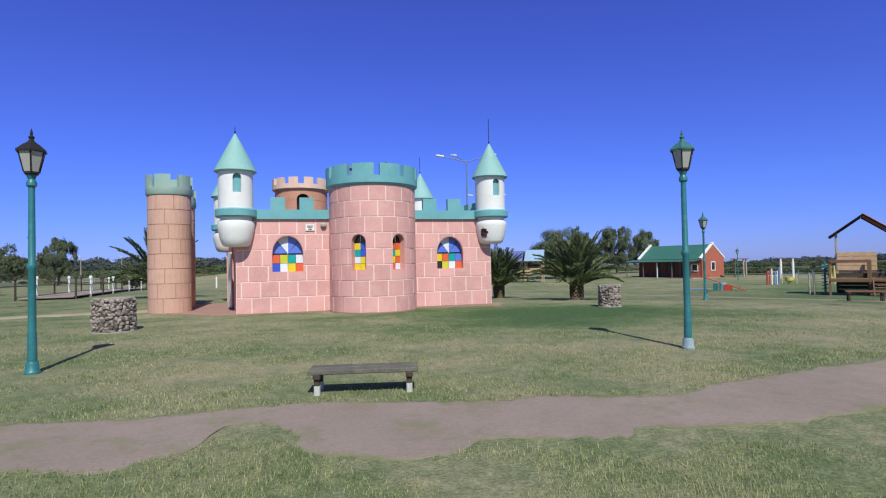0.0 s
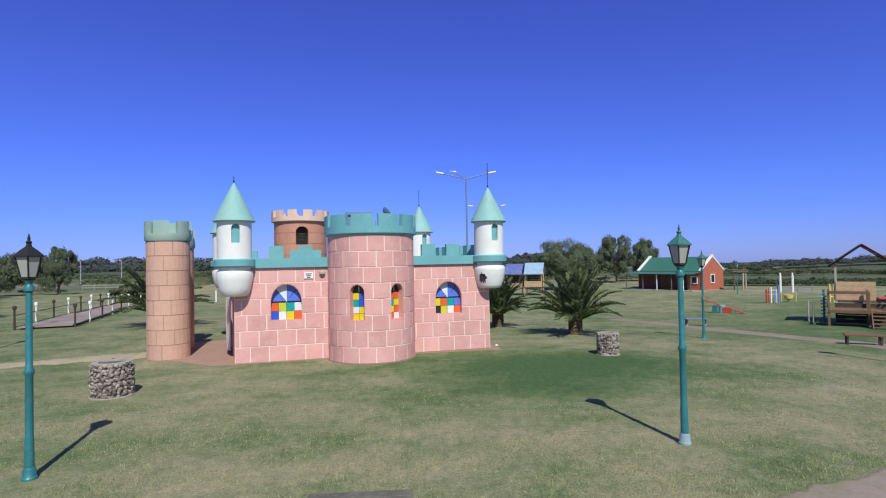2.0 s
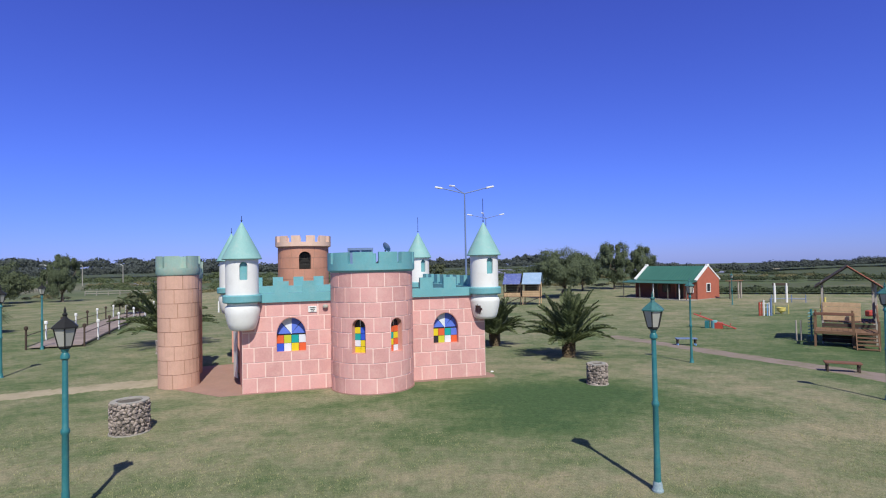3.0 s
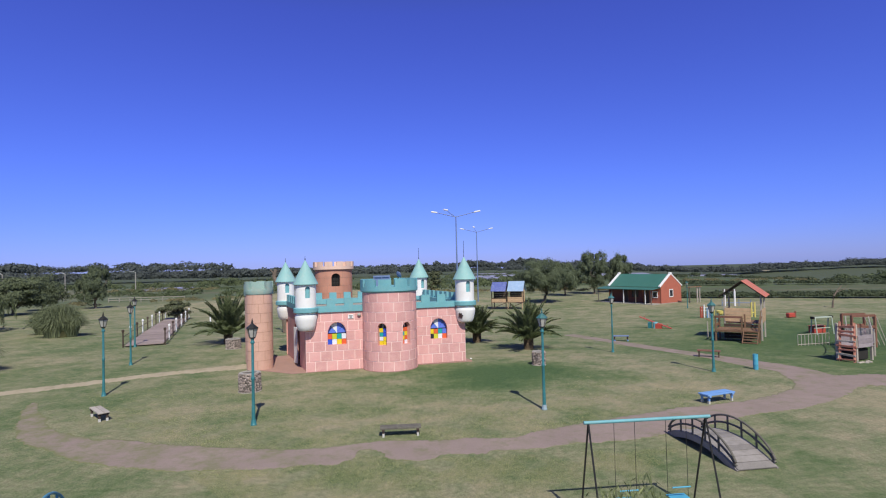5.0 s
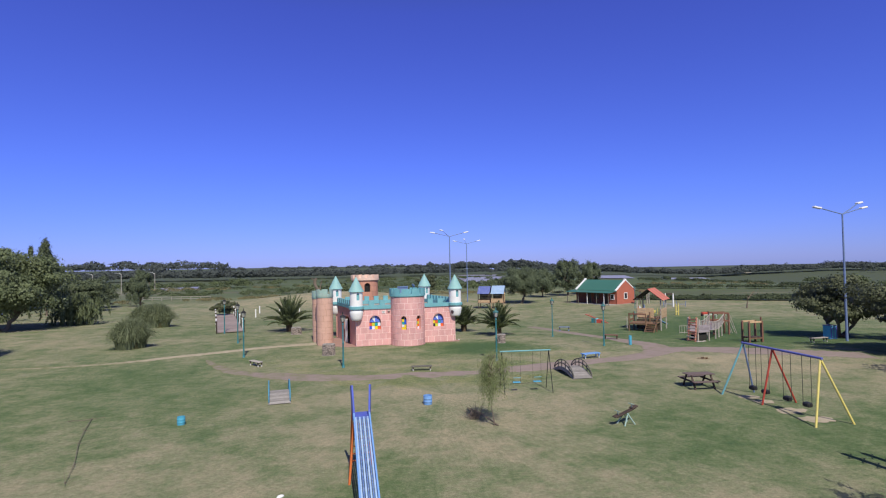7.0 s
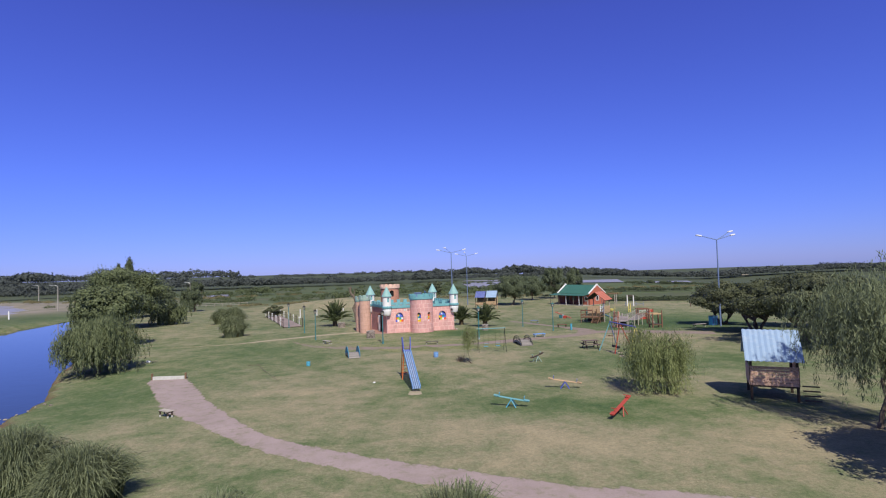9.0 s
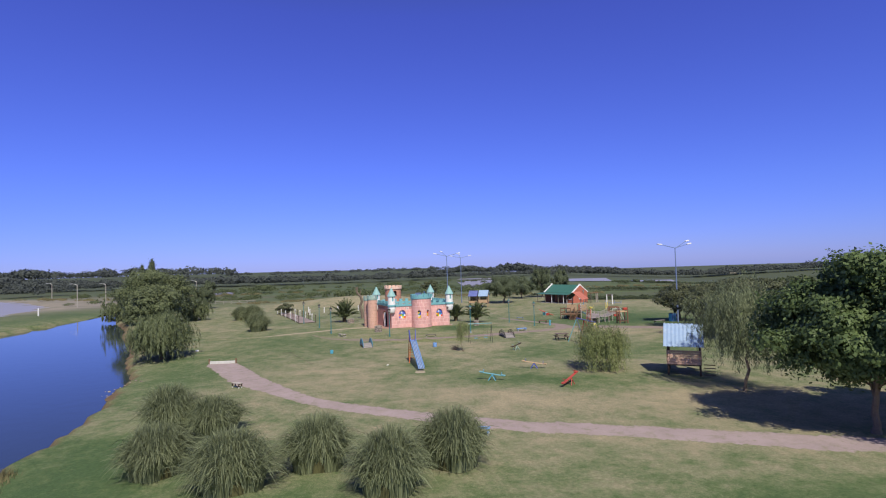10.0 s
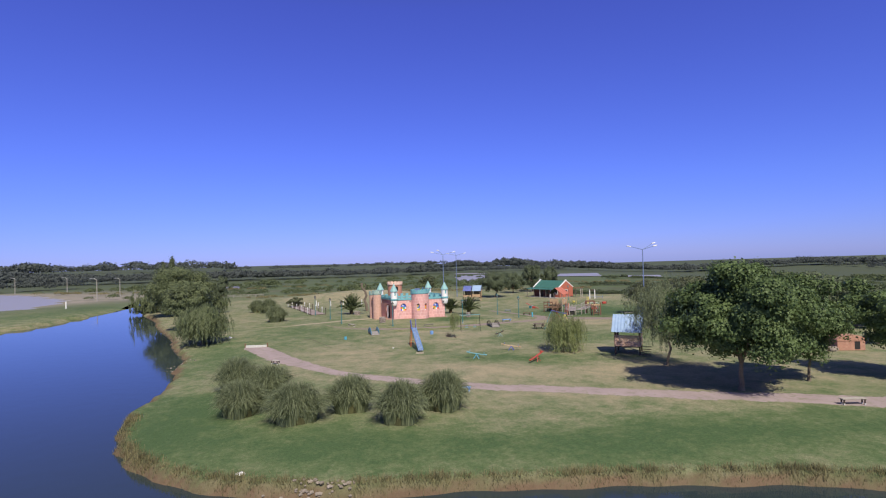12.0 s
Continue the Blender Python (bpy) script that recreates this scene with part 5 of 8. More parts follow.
def play_house(x, y, turn, label, left, right):
    f = thing("play_house", on(x, y, turn), label, "playhouse")
    for k in (0, 1):
        x0 = -2.3 + 2.4 * k
        for px in (x0, x0 + 2.1):
            for py in (0, 1.8):
                post(f, px, py, -0.1, 2.9, WOOD_DARK if k == 0 else WOOD_TAN)
        bm = bmesh.new()
        box(bm, 2.3, 2.0, 0.08, pose(x0 + 1.05, 0.9, 1.0))
        part("deck", bm, WOOD_BROWN, f)
        # dark back boards added to give the shaded inside its darkness
        plank_panel(f, (x0, 1.86, 0), (x0 + 2.1, 1.86, 0), 1.05, 2.5, 5, WOOD_DARK)
        plank_panel(f, (x0 - 0.06, 0, 0), (x0 - 0.06, 1.8, 0), 1.05, 1.6, 2, WOOD_BROWN)
        part("cross_brace", bar(bmesh.new(), (x0, -0.03, 0.1), (x0 + 2.1, -0.03, 0.95), 0.06, 0.1), WOOD_DARK, f)
        plank_panel(f, (x0, -0.06, 0), (x0 + 2.1, -0.06, 0), 1.05, 1.55 + 0.25 * k, 3, WOOD_TAN)
        for s in (-1, 1):
            bm = bmesh.new()
            bar(bm, (x0 + 1.05 + 0.12 * k, 0.9, 3.95 + 0.1 * k), (x0 + 1.05 + 0.12 * k, 0.9 + s * 1.55, 2.65), 2.2 + 0.15 * k, 0.04)
            part("roof_sheet", bm, (left, right)[k], f)
    return f


def stilt_hut():
    f = thing("stilt_hut", on(16.55, -21.5, -28), "stilted plank hut with a pale blue corrugated roof and peeling sides", "hut")
    for x in (0, 2.3):
        for y in (0, 2.4):
            post(f, x, y, -0.05, 2.5, WOOD_DARK, 0.14)
    bm = bmesh.new()
    box(bm, 2.45, 2.6, 0.12, pose(1.15, 1.2, 0.76))
    part("deck", bm, WOOD_DARK, f)
    plank_panel(f, (-0.05, -0.09, 0), (2.35, -0.09, 0), 0.84, 1.95, 6, PEEL)
    plank_panel(f, (2.39, -0.05, 0), (2.39, 2.45, 0), 0.84, 1.95, 6, PEEL)
    plank_panel(f, (-0.09, -0.05, 0), (-0.09, 2.45, 0), 0.84, 1.95, 6, PEEL)
    for s in (-1, 1):
        bm = bmesh.new()
        n = 40
        w = 2.9
        for k in range(n):
            x0, x1 = -0.3 + w * k / n, -0.3 + w * (k + 1) / n
            z0, z1 = 0.018 * math.sin(k * math.pi / 2), 0.018 * math.sin((k + 1) * math.pi / 2)
            ye = 1.2 + s * 1.75
            v = [bm.verts.new(p) for p in ((x0, 1.2, 3.9 + z0), (x1, 1.2, 3.9 + z1), (x1, ye, 2.3 + z1), (x0, ye, 2.3 + z0))]
            bm.faces.new(v if s > 0 else v[::-1])
        bmesh.ops.remove_doubles(bm, verts=bm.verts[:], dist=0.001)
        r = bmesh.ops.solidify(bm, geom=bm.faces[:], thickness=0.012)
        part("roof_sheet", bm, ROOF_BLUE, f, "pale blue corrugated sheet")
    for k in range(4):
        bm = bmesh.new()
        box(bm, 0.8, 0.2, 0.04, pose(2.95, -0.3 + 0.2 * k, 0.15 + 0.22 * k))
        part("tread", bm, WOOD_DARK, f)


PEEL = mat("peeling red paint boards", (0.50, 0.31, 0.24), 0.85, 0.25, 4, 40, 0.3, dirt=(0.78, 0.64, 0.52), dirt_amount=1.0, random=0.1)
SHEET_BLUE = mat("faded deep blue sheet", (0.10, 0.13, 0.36), 0.5, 0.2, 2, 40, 0.1, dirt=(0.35, 0.38, 0.5), dirt_amount=0.7)
ROOF_BLUE = mat("pale blue sheet", (0.28, 0.40, 0.58), 0.45, 0.12, 1.5, 40, 0.08, dirt=(0.46, 0.54, 0.62), dirt_amount=0.5)
stilt_hut()
play_house(12.8, 67.5, -20, "stilted wooden playhouse with two blue sheet roofs", SHEET_BLUE, ROOF_BLUE)


BRIDGE_BLUE = mat("worn blue rail paint", (0.07, 0.27, 0.40), 0.5, 0.2, 4, 50, 0.15, dirt=(0.12, 0.16, 0.18), dirt_amount=0.6)
BRIDGE_GREY = mat("bleached bridge planks", (0.27, 0.25, 0.24), 0.85, 0.25, 3, 50, 0.4, dirt=(0.16, 0.15, 0.13), dirt_amount=0.5, random=0.2)


def arched_bridge(x, y, turn, length, width, rise, rail, deck_mat, rail_mat, post_mat, label):
    """A little humped footbridge with bowed double rails."""
    f = thing("arched_bridge", on(x, y, turn), label, "footbridge", "little arched bridges")
    arc = lambda s: rise * (1 - (2 * s - 1) ** 2)
    n = 14
    for k in range(n):
        s0, s1 = k / n, (k + 1) / n
        a, b = Vector((0, s0 * length, arc(s0))), Vector((0, s1 * length, arc(s1)))
        bm = bmesh.new()
        bar(bm, a.lerp(b, 0.04) + Vector((0, 0, 0.03)), a.lerp(b, 0.96) + Vector((0, 0, 0.03)), width, 0.045)
        part("deck_plank", bm, deck_mat, f)
    for sx in (-1, 1):
        xx = sx * width / 2
        bm = bmesh.new()
        for k in range(n):
            s0, s1 = k / n, (k + 1) / n
            v = [bm.verts.new((xx + o, s * length, z)) for o in (-0.03, 0.03) for s, z in ((s0, max(0, arc(s0) - 0.16)), (s1, max(0, arc(s1) - 0.16)), (s1, arc(s1) + 0.02), (s0, arc(s0) + 0.02))]
            for q in ((3, 2, 1, 0), (4, 5, 6, 7), (0, 1, 5, 4), (2, 3, 7, 6)):
                bm.faces.new([v[i] for i in q])
        bmesh.ops.remove_doubles(bm, verts=bm.verts[:], dist=0.001)
        part("side_beam", bm, deck_mat, f)
        for hgt in (rail * 0.55, rail):
            bm = bmesh.new()
            tube(bm, [(xx, length * (0.02 + 0.96 * k / 16), arc(0.02 + 0.96 * k / 16) + hgt * (0.35 + 0.65 * math.sin(math.pi * k / 16) ** 0.5)) for k in range(17)], 0.032, 8)
            part("rail", bm, rail_mat, f, smooth=True)
        for k in range(6):
            s = 0.05 + 0.9 * k / 5
            bm = bmesh.new()
            tube(bm, [(xx, s * length, arc(s) - 0.1), (xx, s * length, arc(s) + rail * (0.35 + 0.65 * math.sin(math.pi * (s - 0.02) / 0.96) ** 0.5))], 0.03, 7)
            part("baluster", bm, post_mat, f, smooth=True)
    return f


arched_bridge(8.45, 2.55, 5, 3.4, 1.15, 0.36, 0.52, BRIDGE_GREY, WOOD_GREY, WOOD_GREY, "humped grey wooden footbridge with bowed rails")
arched_bridge(-8.55, -1.0, 14, 2.6, 1.05, 0.36, 0.6, BRIDGE_GREY, BRIDGE_BLUE, BRIDGE_BLUE, "humped footbridge with bowed sky-blue rails")


def walkway():
    """Long wooden footbridge with white-topped rail posts."""
    a, b = Vector((-21.3, 31.4, 0)), Vector((-32.3, 63.0, 0))
    d = (b - a).normalized()
    side = Vector((d.y, -d.x, 0))
    f = thing("footbridge", pose(0, 0, 0), "long wooden footbridge with white posts along both rails", "footbridge")
    L = (b - a).length
    zz = lambda p: ground_z(p.x, p.y)
    n = 44
    for k in range(n):
        p = a + d * (L * (k + 0.5) / n)
        bm = bmesh.new()
        box(bm, 2.6, L / n - 0.03, 0.06, Matrix.Translation((p.x, p.y, zz(p) + 0.10)) @ Euler((0, 0, math.atan2(d.y, d.x) - math.pi / 2)).to_matrix().to_4x4())
        part("deck_plank", bm, WALK_DECK, f)
    for s in (-1, 1):
        pts = []
        for k in range(10):
            p = a + d * (L * k / 9) + side * s * 1.42
            z = zz(p)
            bm = bmesh.new()
            lathe(bm, [(0.055, z), (0.05, z + 1.12), (0.10, z + 1.16), (0.10, z + 1.3), (0.04, z + 1.35)], 10, Matrix.Translation((p.x, p.y, 0)))
            part("rail_post", bm, WHITE if k % 2 else WOOD_DARK, f, smooth=True)
            pts.append(Vector((p.x, p.y, z)))
        for hgt, mt in ((0.16, WOOD_GREY), (0.8, WOOD_DARK)):
            bm = bmesh.new()
            tube(bm, [p + Vector((0, 0, hgt)) for p in pts], 0.024, 6)
            part("rail", bm, mt, f)


WALK_DECK = mat("pinkish grey deck boards", (0.30, 0.24, 0.22), 0.85, 0.25, 2, 40, 0.3, random=0.2)
walkway()


def slide():
    f = thing("slide", on(-3.36, -12.2, 8), "tall playground slide with blue sides, striped chute and orange ladder legs", "slide")
    zt = 2.05
    top, foot = Vector((0, 0.9, zt)), Vector((0.0, -3.75, 0.22))
    d = foot - top
    for k in range(7):
        x = -0.195 + 0.065 * k
        bm = bmesh.new()
        bar(bm, top + Vector((x, 0, 0)), foot + Vector((x, 0, 0)), 0.05, 0.05)
        part("chute_slat", bm, CHUTE_PALE if k % 2 == 0 else CHUTE, f)
    for s in (-1, 1):
        bm = bmesh.new()
        bar(bm, top + Vector((s * 0.255, 0, 0.06)), foot + Vector((s * 0.255, 0, 0.06)), 0.05, 0.22)
        part("chute_side", bm, BLUE, f)
        bm = bmesh.new()
        bar(bm, (s * 0.255, 0.95, zt - 0.1), (s * 0.31, 1.25, zt + 0.98), 0.06, 0.22)
        part("side_board", bm, BLUE_DEEP, f, "deep blue upright side board")
        bm = bmesh.new()
        tube(bm, [(s * 0.29, 1.40, zt + 0.45), (s * 0.29, 1.55, zt), (s * 0.36, 2.1, 0)], 0.03, 8)
        part("ladder_rail", bm, ORANGE, f, smooth=True)
        bm = bmesh.new()
        tube(bm, [(s * 0.255, 0.8, zt - 0.1), (s * 0.44, 0.6, 0)], 0.04, 8)
        part("leg", bm, ORANGE, f, smooth=True)
    for k in range(7):
        z = 0.25 + 0.27 * k
        bm = bmesh.new()
        tube(bm, [(-0.33, 2.1 - z / zt * 0.5, z), (0.33, 2.1 - z / zt * 0.5, z)], 0.025, 6)
        part("rung", bm, ORANGE, f)
    bm = bmesh.new()
    box(bm, 0.55, 0.75, 0.05, pose(0, 1.2, zt - 0.05))
    part("platform", bm, BLUE_DEEP, f)


CHUTE_PALE = mat("bleached blue slat paint", (0.33, 0.47, 0.70), 0.45, 0.2, 4, 40, 0.1, dirt=(0.5, 0.58, 0.7), dirt_amount=0.6)
CHUTE = mat("scuffed chute paint", (0.10, 0.17, 0.36), 0.4, 0.25, 4, 40, 0.1, dirt=(0.35, 0.42, 0.55), dirt_amount=0.7)
slide()


def swing_small():
    """Old two-seat swing: A-frames and a sky-blue top bar."""
    f = thing("swing", on(0, 0), "small swing with a sky-blue top bar and dark A-frames", "swing")
    a, b = Vector((3.12, -0.05, 0)), Vector((5.75, 0.08, 0))
    d = (b - a).normalized()
    side = Vector((d.y, -d.x, 0))
    H = 2.2
    for p in (a, b):
        for s in (-1, 1):
            bm = bmesh.new()
            tube(bm, [p + side * s * 0.62, p + Vector((0, 0, H))], 0.021, 8)
            part("leg", bm, IRON, f, smooth=True)
    bm = bmesh.new()
    tube(bm, [a - d * 0.1 + Vector((0, 0, H)), b + d * 0.1 + Vector((0, 0, H))], 0.036, 10)
    part("top_bar", bm, TEAL, f, smooth=True)
    L = (b - a).length
    for c in (0.30, 0.74):
        p = a + d * L * c
        seat = part("swing_seat", box(bmesh.new(), 0.42, 0.28, 0.03, Matrix.Translation(p + Vector((0, 0, 0.5))) @ Euler((0, 0, math.atan2(d.y, d.x))).to_matrix().to_4x4(), 0.01), CYAN, f)
        for s in (-1, 1):
            q = p + d * s * 0.23
            bm = bmesh.new()
            tube(bm, [q + Vector((0, 0, H)), q + Vector((0, 0, 0.5))], 0.006, 5)
            part("chain", bm, IRON, seat)
        bm = bmesh.new()
        tube(bm, [p + d * 0.2 + side * 0.15 + Vector((0, 0, 0.78)), p - d * 0.2 + side * 0.15 + Vector((0, 0, 0.78))], 0.015, 6)
        part("seat_back", bm, CYAN, seat)


swing_small()


SWING_BLUE = mat("violet blue bar paint", (0.13, 0.14, 0.42), 0.5, 0.15, 3, 40, 0.1, dirt=(0.3, 0.32, 0.5), dirt_amount=0.5)


def swing_large():
    """Four-seat swing with coloured A-frames."""
    f = thing("swing_set", on(0, 0), "four-seat swing with blue top bar and teal, red and yellow A-frames", "swing")
    a, b = Vector((15.17, -2.6, 0)), Vector((15.62, -7.25, 0))
    d = (b - a).normalized()
    side = Vector((d.y, -d.x, 0))
    H = 2.7
    for p, q, m in ((a, Vector((15.14, -2.07, 0)), CYAN), (a.lerp(b, 0.42), Vector((15.76, -4.35, 0)), RED), (b, Vector((15.62, -7.96, 0)), YELLOW)):
        for s in (-1, 1):
            bm = bmesh.new()
            tube(bm, [q + side * s * 0.92, p + Vector((0, 0, H))], 0.045, 8)
            part("leg", bm, (TEAL if s > 0 else POLE) if m is CYAN else m, f, smooth=True)
    bm = bmesh.new()
    tube(bm, [a - d * 0.1 + Vector((0, 0, H)), b + d * 0.1 + Vector((0, 0, H))], 0.055, 10)
    part("top_bar", bm, SWING_BLUE, f, smooth=True)
    L = (b - a).length
    for c in (0.13, 0.31, 0.60, 0.84):
        p = a + d * L * c
        bm = bmesh.new()
        box(bm, 0.36, 0.28, 0.20, Matrix.Translation(p + Vector((0, 0, 0.45))) @ Euler((0, 0, math.atan2(d.y, d.x))).to_matrix().to_4x4(), 0.05)
        seat = part("swing_seat", bm, RUBBER, f)
        for s in (-1, 1):
            q = p + d * s * 0.24
            bm = bmesh.new()
            tube(bm, [q + Vector((0, 0, H)), q + Vector((0, 0, 0.6))], 0.012, 5)
            part("chain", bm, IRON, seat)
    return f


swing_large()


def bare_patch(x, y, rx, ry, turn, seed):
    bm = bmesh.new()
    rnd = random.Random(seed)
    n = 26
    c, s = math.cos(radians(turn)), math.sin(radians(turn))
    vs = []
    for k in range(n):
        a = 2 * math.pi * k / n
        r = rnd.uniform(0.78, 1.12)
        px, py = rx * r * math.cos(a), ry * r * math.sin(a)
        gx, gy = x + c * px - s * py, y + s * px + c * py
        vs.append(bm.verts.new((gx, gy, ground_z(gx, gy) + 0.012)))
    m = bm.verts.new((x, y, ground_z(x, y) + 0.012))
    for k in range(n):
        bm.faces.new((vs[k], vs[(k + 1) % n], m))
    tagged(part("bare_patch", bm, PATH_PALE), "worn bare soil under the play things", "soil", kind="structure")


for k, (px, py, rx, ry, tn) in enumerate([(15.2, -2.9, 0.55, 0.4, 0), (15.3, -3.9, 0.5, 0.4, 0), (15.45, -5.6, 0.75, 0.5, 10), (15.6, -7.0, 0.8, 0.5, 0), (-2.95, -16.2, 0.5, 0.7, 0)]):
    bare_patch(px, py, rx, ry, tn, k)


WOOD_TABLE = mat("dull purple-brown planks", (0.13, 0.095, 0.09), 0.8, 0.25, 3, 50, 0.3, random=0.15)


def picnic_table(x, y, turn, label):
    f = thing("picnic_table", on(x, y, turn), label, "picnic table")
    for k in range(4):
        part("top_plank", box(bmesh.new(), 1.5, 0.17, 0.04, pose(0, -0.27 + 0.18 * k, 0.72), 0.006), WOOD_TABLE, f)
    for s in (-1, 1):
        for k in (0, 1):
            part("seat_plank", box(bmesh.new(), 1.5, 0.14, 0.04, pose(0, s * (0.66 + 0.15 * k), 0.42), 0.006), WOOD_TABLE, f)
        for sx in (-1, 1):
            bm = bmesh.new()
            bar(bm, (sx * 0.55, s * 0.62, 0), (sx * 0.55, s * 0.22, 0.72), 0.09, 0.06)
            part("leg", bm, WOOD_DARK, f)
    for sx in (-1, 1):
        bm = bmesh.new()
        bar(bm, (sx * 0.6, -0.82, 0.39), (sx * 0.6, 0.82, 0.39), 0.06, 0.09)
        part("seat_beam", bm, WOOD_DARK, f)


picnic_table(13.95, -0.4, 2, "brown wooden picnic table with fixed benches on the lawn")


def seesaw(x, y, turn, tilt, length, plank, stand, label, h=0.5):
    f = thing("seesaw", on(x, y, turn), label, "seesaw", "seesaws on the lawn")
    m = pose(0, 0, h, 0, tilt, 0)
    part("plank", box(bmesh.new(), length, 0.2, 0.05, m @ pose(0, 0, 0.03), 0.01), plank, f)
    for s in (-1, 1):
        for q in (-1, 1):
            bm = bmesh.new()
            tube(bm, [(s * 0.28, q * 0.24, 0), (0, q * 0.12, h)], 0.03, 7)
            part("leg", bm, stand, f, smooth=True)
        bm = bmesh.new()
        tube(bm, [m @ Vector((s * length * 0.36, -0.16, 0.28)), m @ Vector((s * length * 0.36, 0.16, 0.28))], 0.018, 6)
        tube(bm, [m @ Vector((s * length * 0.36, 0, 0.05)), m @ Vector((s * length * 0.36, 0, 0.28))], 0.018, 6)
        part("grip", bm, stand, f)
        part("seat", box(bmesh.new(), 0.32, 0.26, 0.04, m @ pose(s * length * 0.44, 0, 0.08), 0.01), plank, f)
    bm = bmesh.new()
    tube(bm, [(0, -0.16, h), (0, 0.16, h)], 0.04, 8)
    part("pivot", bm, stand, f)


seesaw(7.4, -6.4, 20, -16, 1.1, WOOD_DARK, TEAL_OLD, "small tilted seesaw with a dark plank on pale legs", 0.45)
seesaw(6.9, -16.7, -14, 8, 2.1, WOOD_TAN, BLUE_DEEP, "seesaw with a pale plank on a blue stand", 0.42)
seesaw(2.6, -20.9, -18, 8, 2.0, TEAL, CYAN, "sky-blue seesaw on the lawn", 0.42)
seesaw(8.0, -23.6, 48, -11, 2.5, RED, RED, "red tilted seesaw on the lawn", 0.45)


def box_seesaw():
    f = thing("seesaw", on(22.3, 39.6, -38), "red tilted plank seesaw on a red box and a teal drum", "seesaw", "seesaws on the lawn")
    m = pose(0, 0, 0.52, 0, 19, 0)
    part("plank", box(bmesh.new(), 3.1, 0.3, 0.06, m, 0.01), RED, f)
    part("box_stand", box(bmesh.new(), 0.55, 0.5, 0.5, pose(0.3, 0, -0.05), 0.02), RED, f)
    part("drum_stand", lathe(bmesh.new(), [(0.24, -0.05), (0.24, 0.55), (0.2, 0.6)], 14), TEAL, f)
    part("block_stand", box(bmesh.new(), 0.3, 0.4, 0.6, pose(-0.5, 0, -0.05), 0.02), LAMP_GREEN, f)
    for s in (-1, 1):
        bm = bmesh.new()
        tube(bm, [m @ Vector((s * 1.1, -0.16, 0.28)), m @ Vector((s * 1.1, 0.16, 0.28))], 0.018, 6)
        tube(bm, [m @ Vector((s * 1.1, 0, 0.05)), m @ Vector((s * 1.1, 0, 0.28))], 0.018, 6)
        part("grip", bm, RED, f)


box_seesaw()


def peg_post(x, y, h, material, turn, label):
    """A painted climbing post with dark pegs through it and a spike on top."""
    f = thing("climbing_post", on(x, y, turn), label, "climbing post", "climbing posts with pegs")
    part("column", lathe(bmesh.new(), [(0.115, -0.05), (0.112, 0.4), (0.108, h - 0.02), (0.09, h)], 16), material, f, smooth=True)
    part("spike", tube(bmesh.new(), [(0, 0, h - 0.05), (0, 0, h + 0.34)], 0.022, 6), WOOD_PALE if material is not BLUE_DEEP else POLE, f)
    for k in range(6):
        a = 0.5 if k % 2 else -0.35
        d = Vector((math.cos(a), math.sin(a), 0.0)) * 0.3
        z = 0.55 + 0.27 * k
        part("peg", tube(bmesh.new(), [Vector((0, 0, z)) - d, Vector((0, 0, z)) + d], 0.02, 6), IRON, f)


SALMON = mat("salmon post paint", (0.60, 0.33, 0.25), 0.7, 0.12, 3, 40, 0.15, dirt=(0.5, 0.3, 0.24), dirt_amount=0.4)
POST_BLUE = mat("bright blue post paint", (0.07, 0.17, 0.60), 0.5, 0.15, 3, 40, 0.1, dirt=(0.2, 0.3, 0.6), dirt_amount=0.4)
peg_post(13.82, -12.85, 2.15, SALMON, 15, "salmon painted climbing post with dark pegs on the lawn")
peg_post(14.48, -12.75, 1.95, POST_BLUE, 70, "bright blue climbing post with pegs beside the salmon one")


def slat_seat(x, y, turn):
    f = thing("slatted_chair", on(x, y, turn), "teal green slatted garden chair under the willow", "chair")
    for sx in (-0.42, 0.42):
        post(f, sx, 0.3, 0, 1.25, TEAL, 0.07, "back_leg")
        post(f, sx, -0.3, 0, 0.62, TEAL, 0.07, "front_leg")
        part("armrest", box(bmesh.new(), 0.09, 0.75, 0.04, pose(sx, 0, 0.62), 0.008), TEAL, f)
    for k in range(5):
        part("back_slat", box(bmesh.new(), 0.11, 0.03, 0.85, pose(-0.3 + 0.15 * k, 0.3, 0.42), 0.006), TEAL, f)
        part("seat_slat", box(bmesh.new(), 0.8, 0.10, 0.03, pose(0, -0.27 + 0.13 * k, 0.40), 0.006), TEAL, f)


slat_seat(15.0, -13.5, 30)


def bin_(x, y, h, r, material, label):
    f = thing("litter_bin", on(x, y), label, "litter bin", "litter bins")
    bm = bmesh.new()
    lathe(bm, [(r * 0.94, 0), (r, 0.05), (r, h * 0.33), (r * 1.03, h * 0.35), (r, h * 0.37), (r, h * 0.66), (r * 1.03, h * 0.68), (r, h * 0.7), (r, h), (r * 0.9, h), (r * 0.9, 0.08)], 22)
    part("drum", bm, material, f, smooth=True)
    part("inside", lathe(bmesh.new(), [(r * 0.88, 0.05), (r * 0.88, 0.1)], 18), DARK, f)


bin_(-1.0, -1.95, 0.45, 0.22, BLUE, "small light blue drum used as a litter bin")
bin_(-12.2, -4.1, 0.36, 0.17, CYAN, "small teal blue drum used as a litter bin")
bin_(16.72, 15.5, 0.78, 0.12, CYAN, "narrow teal litter bin beside the path")


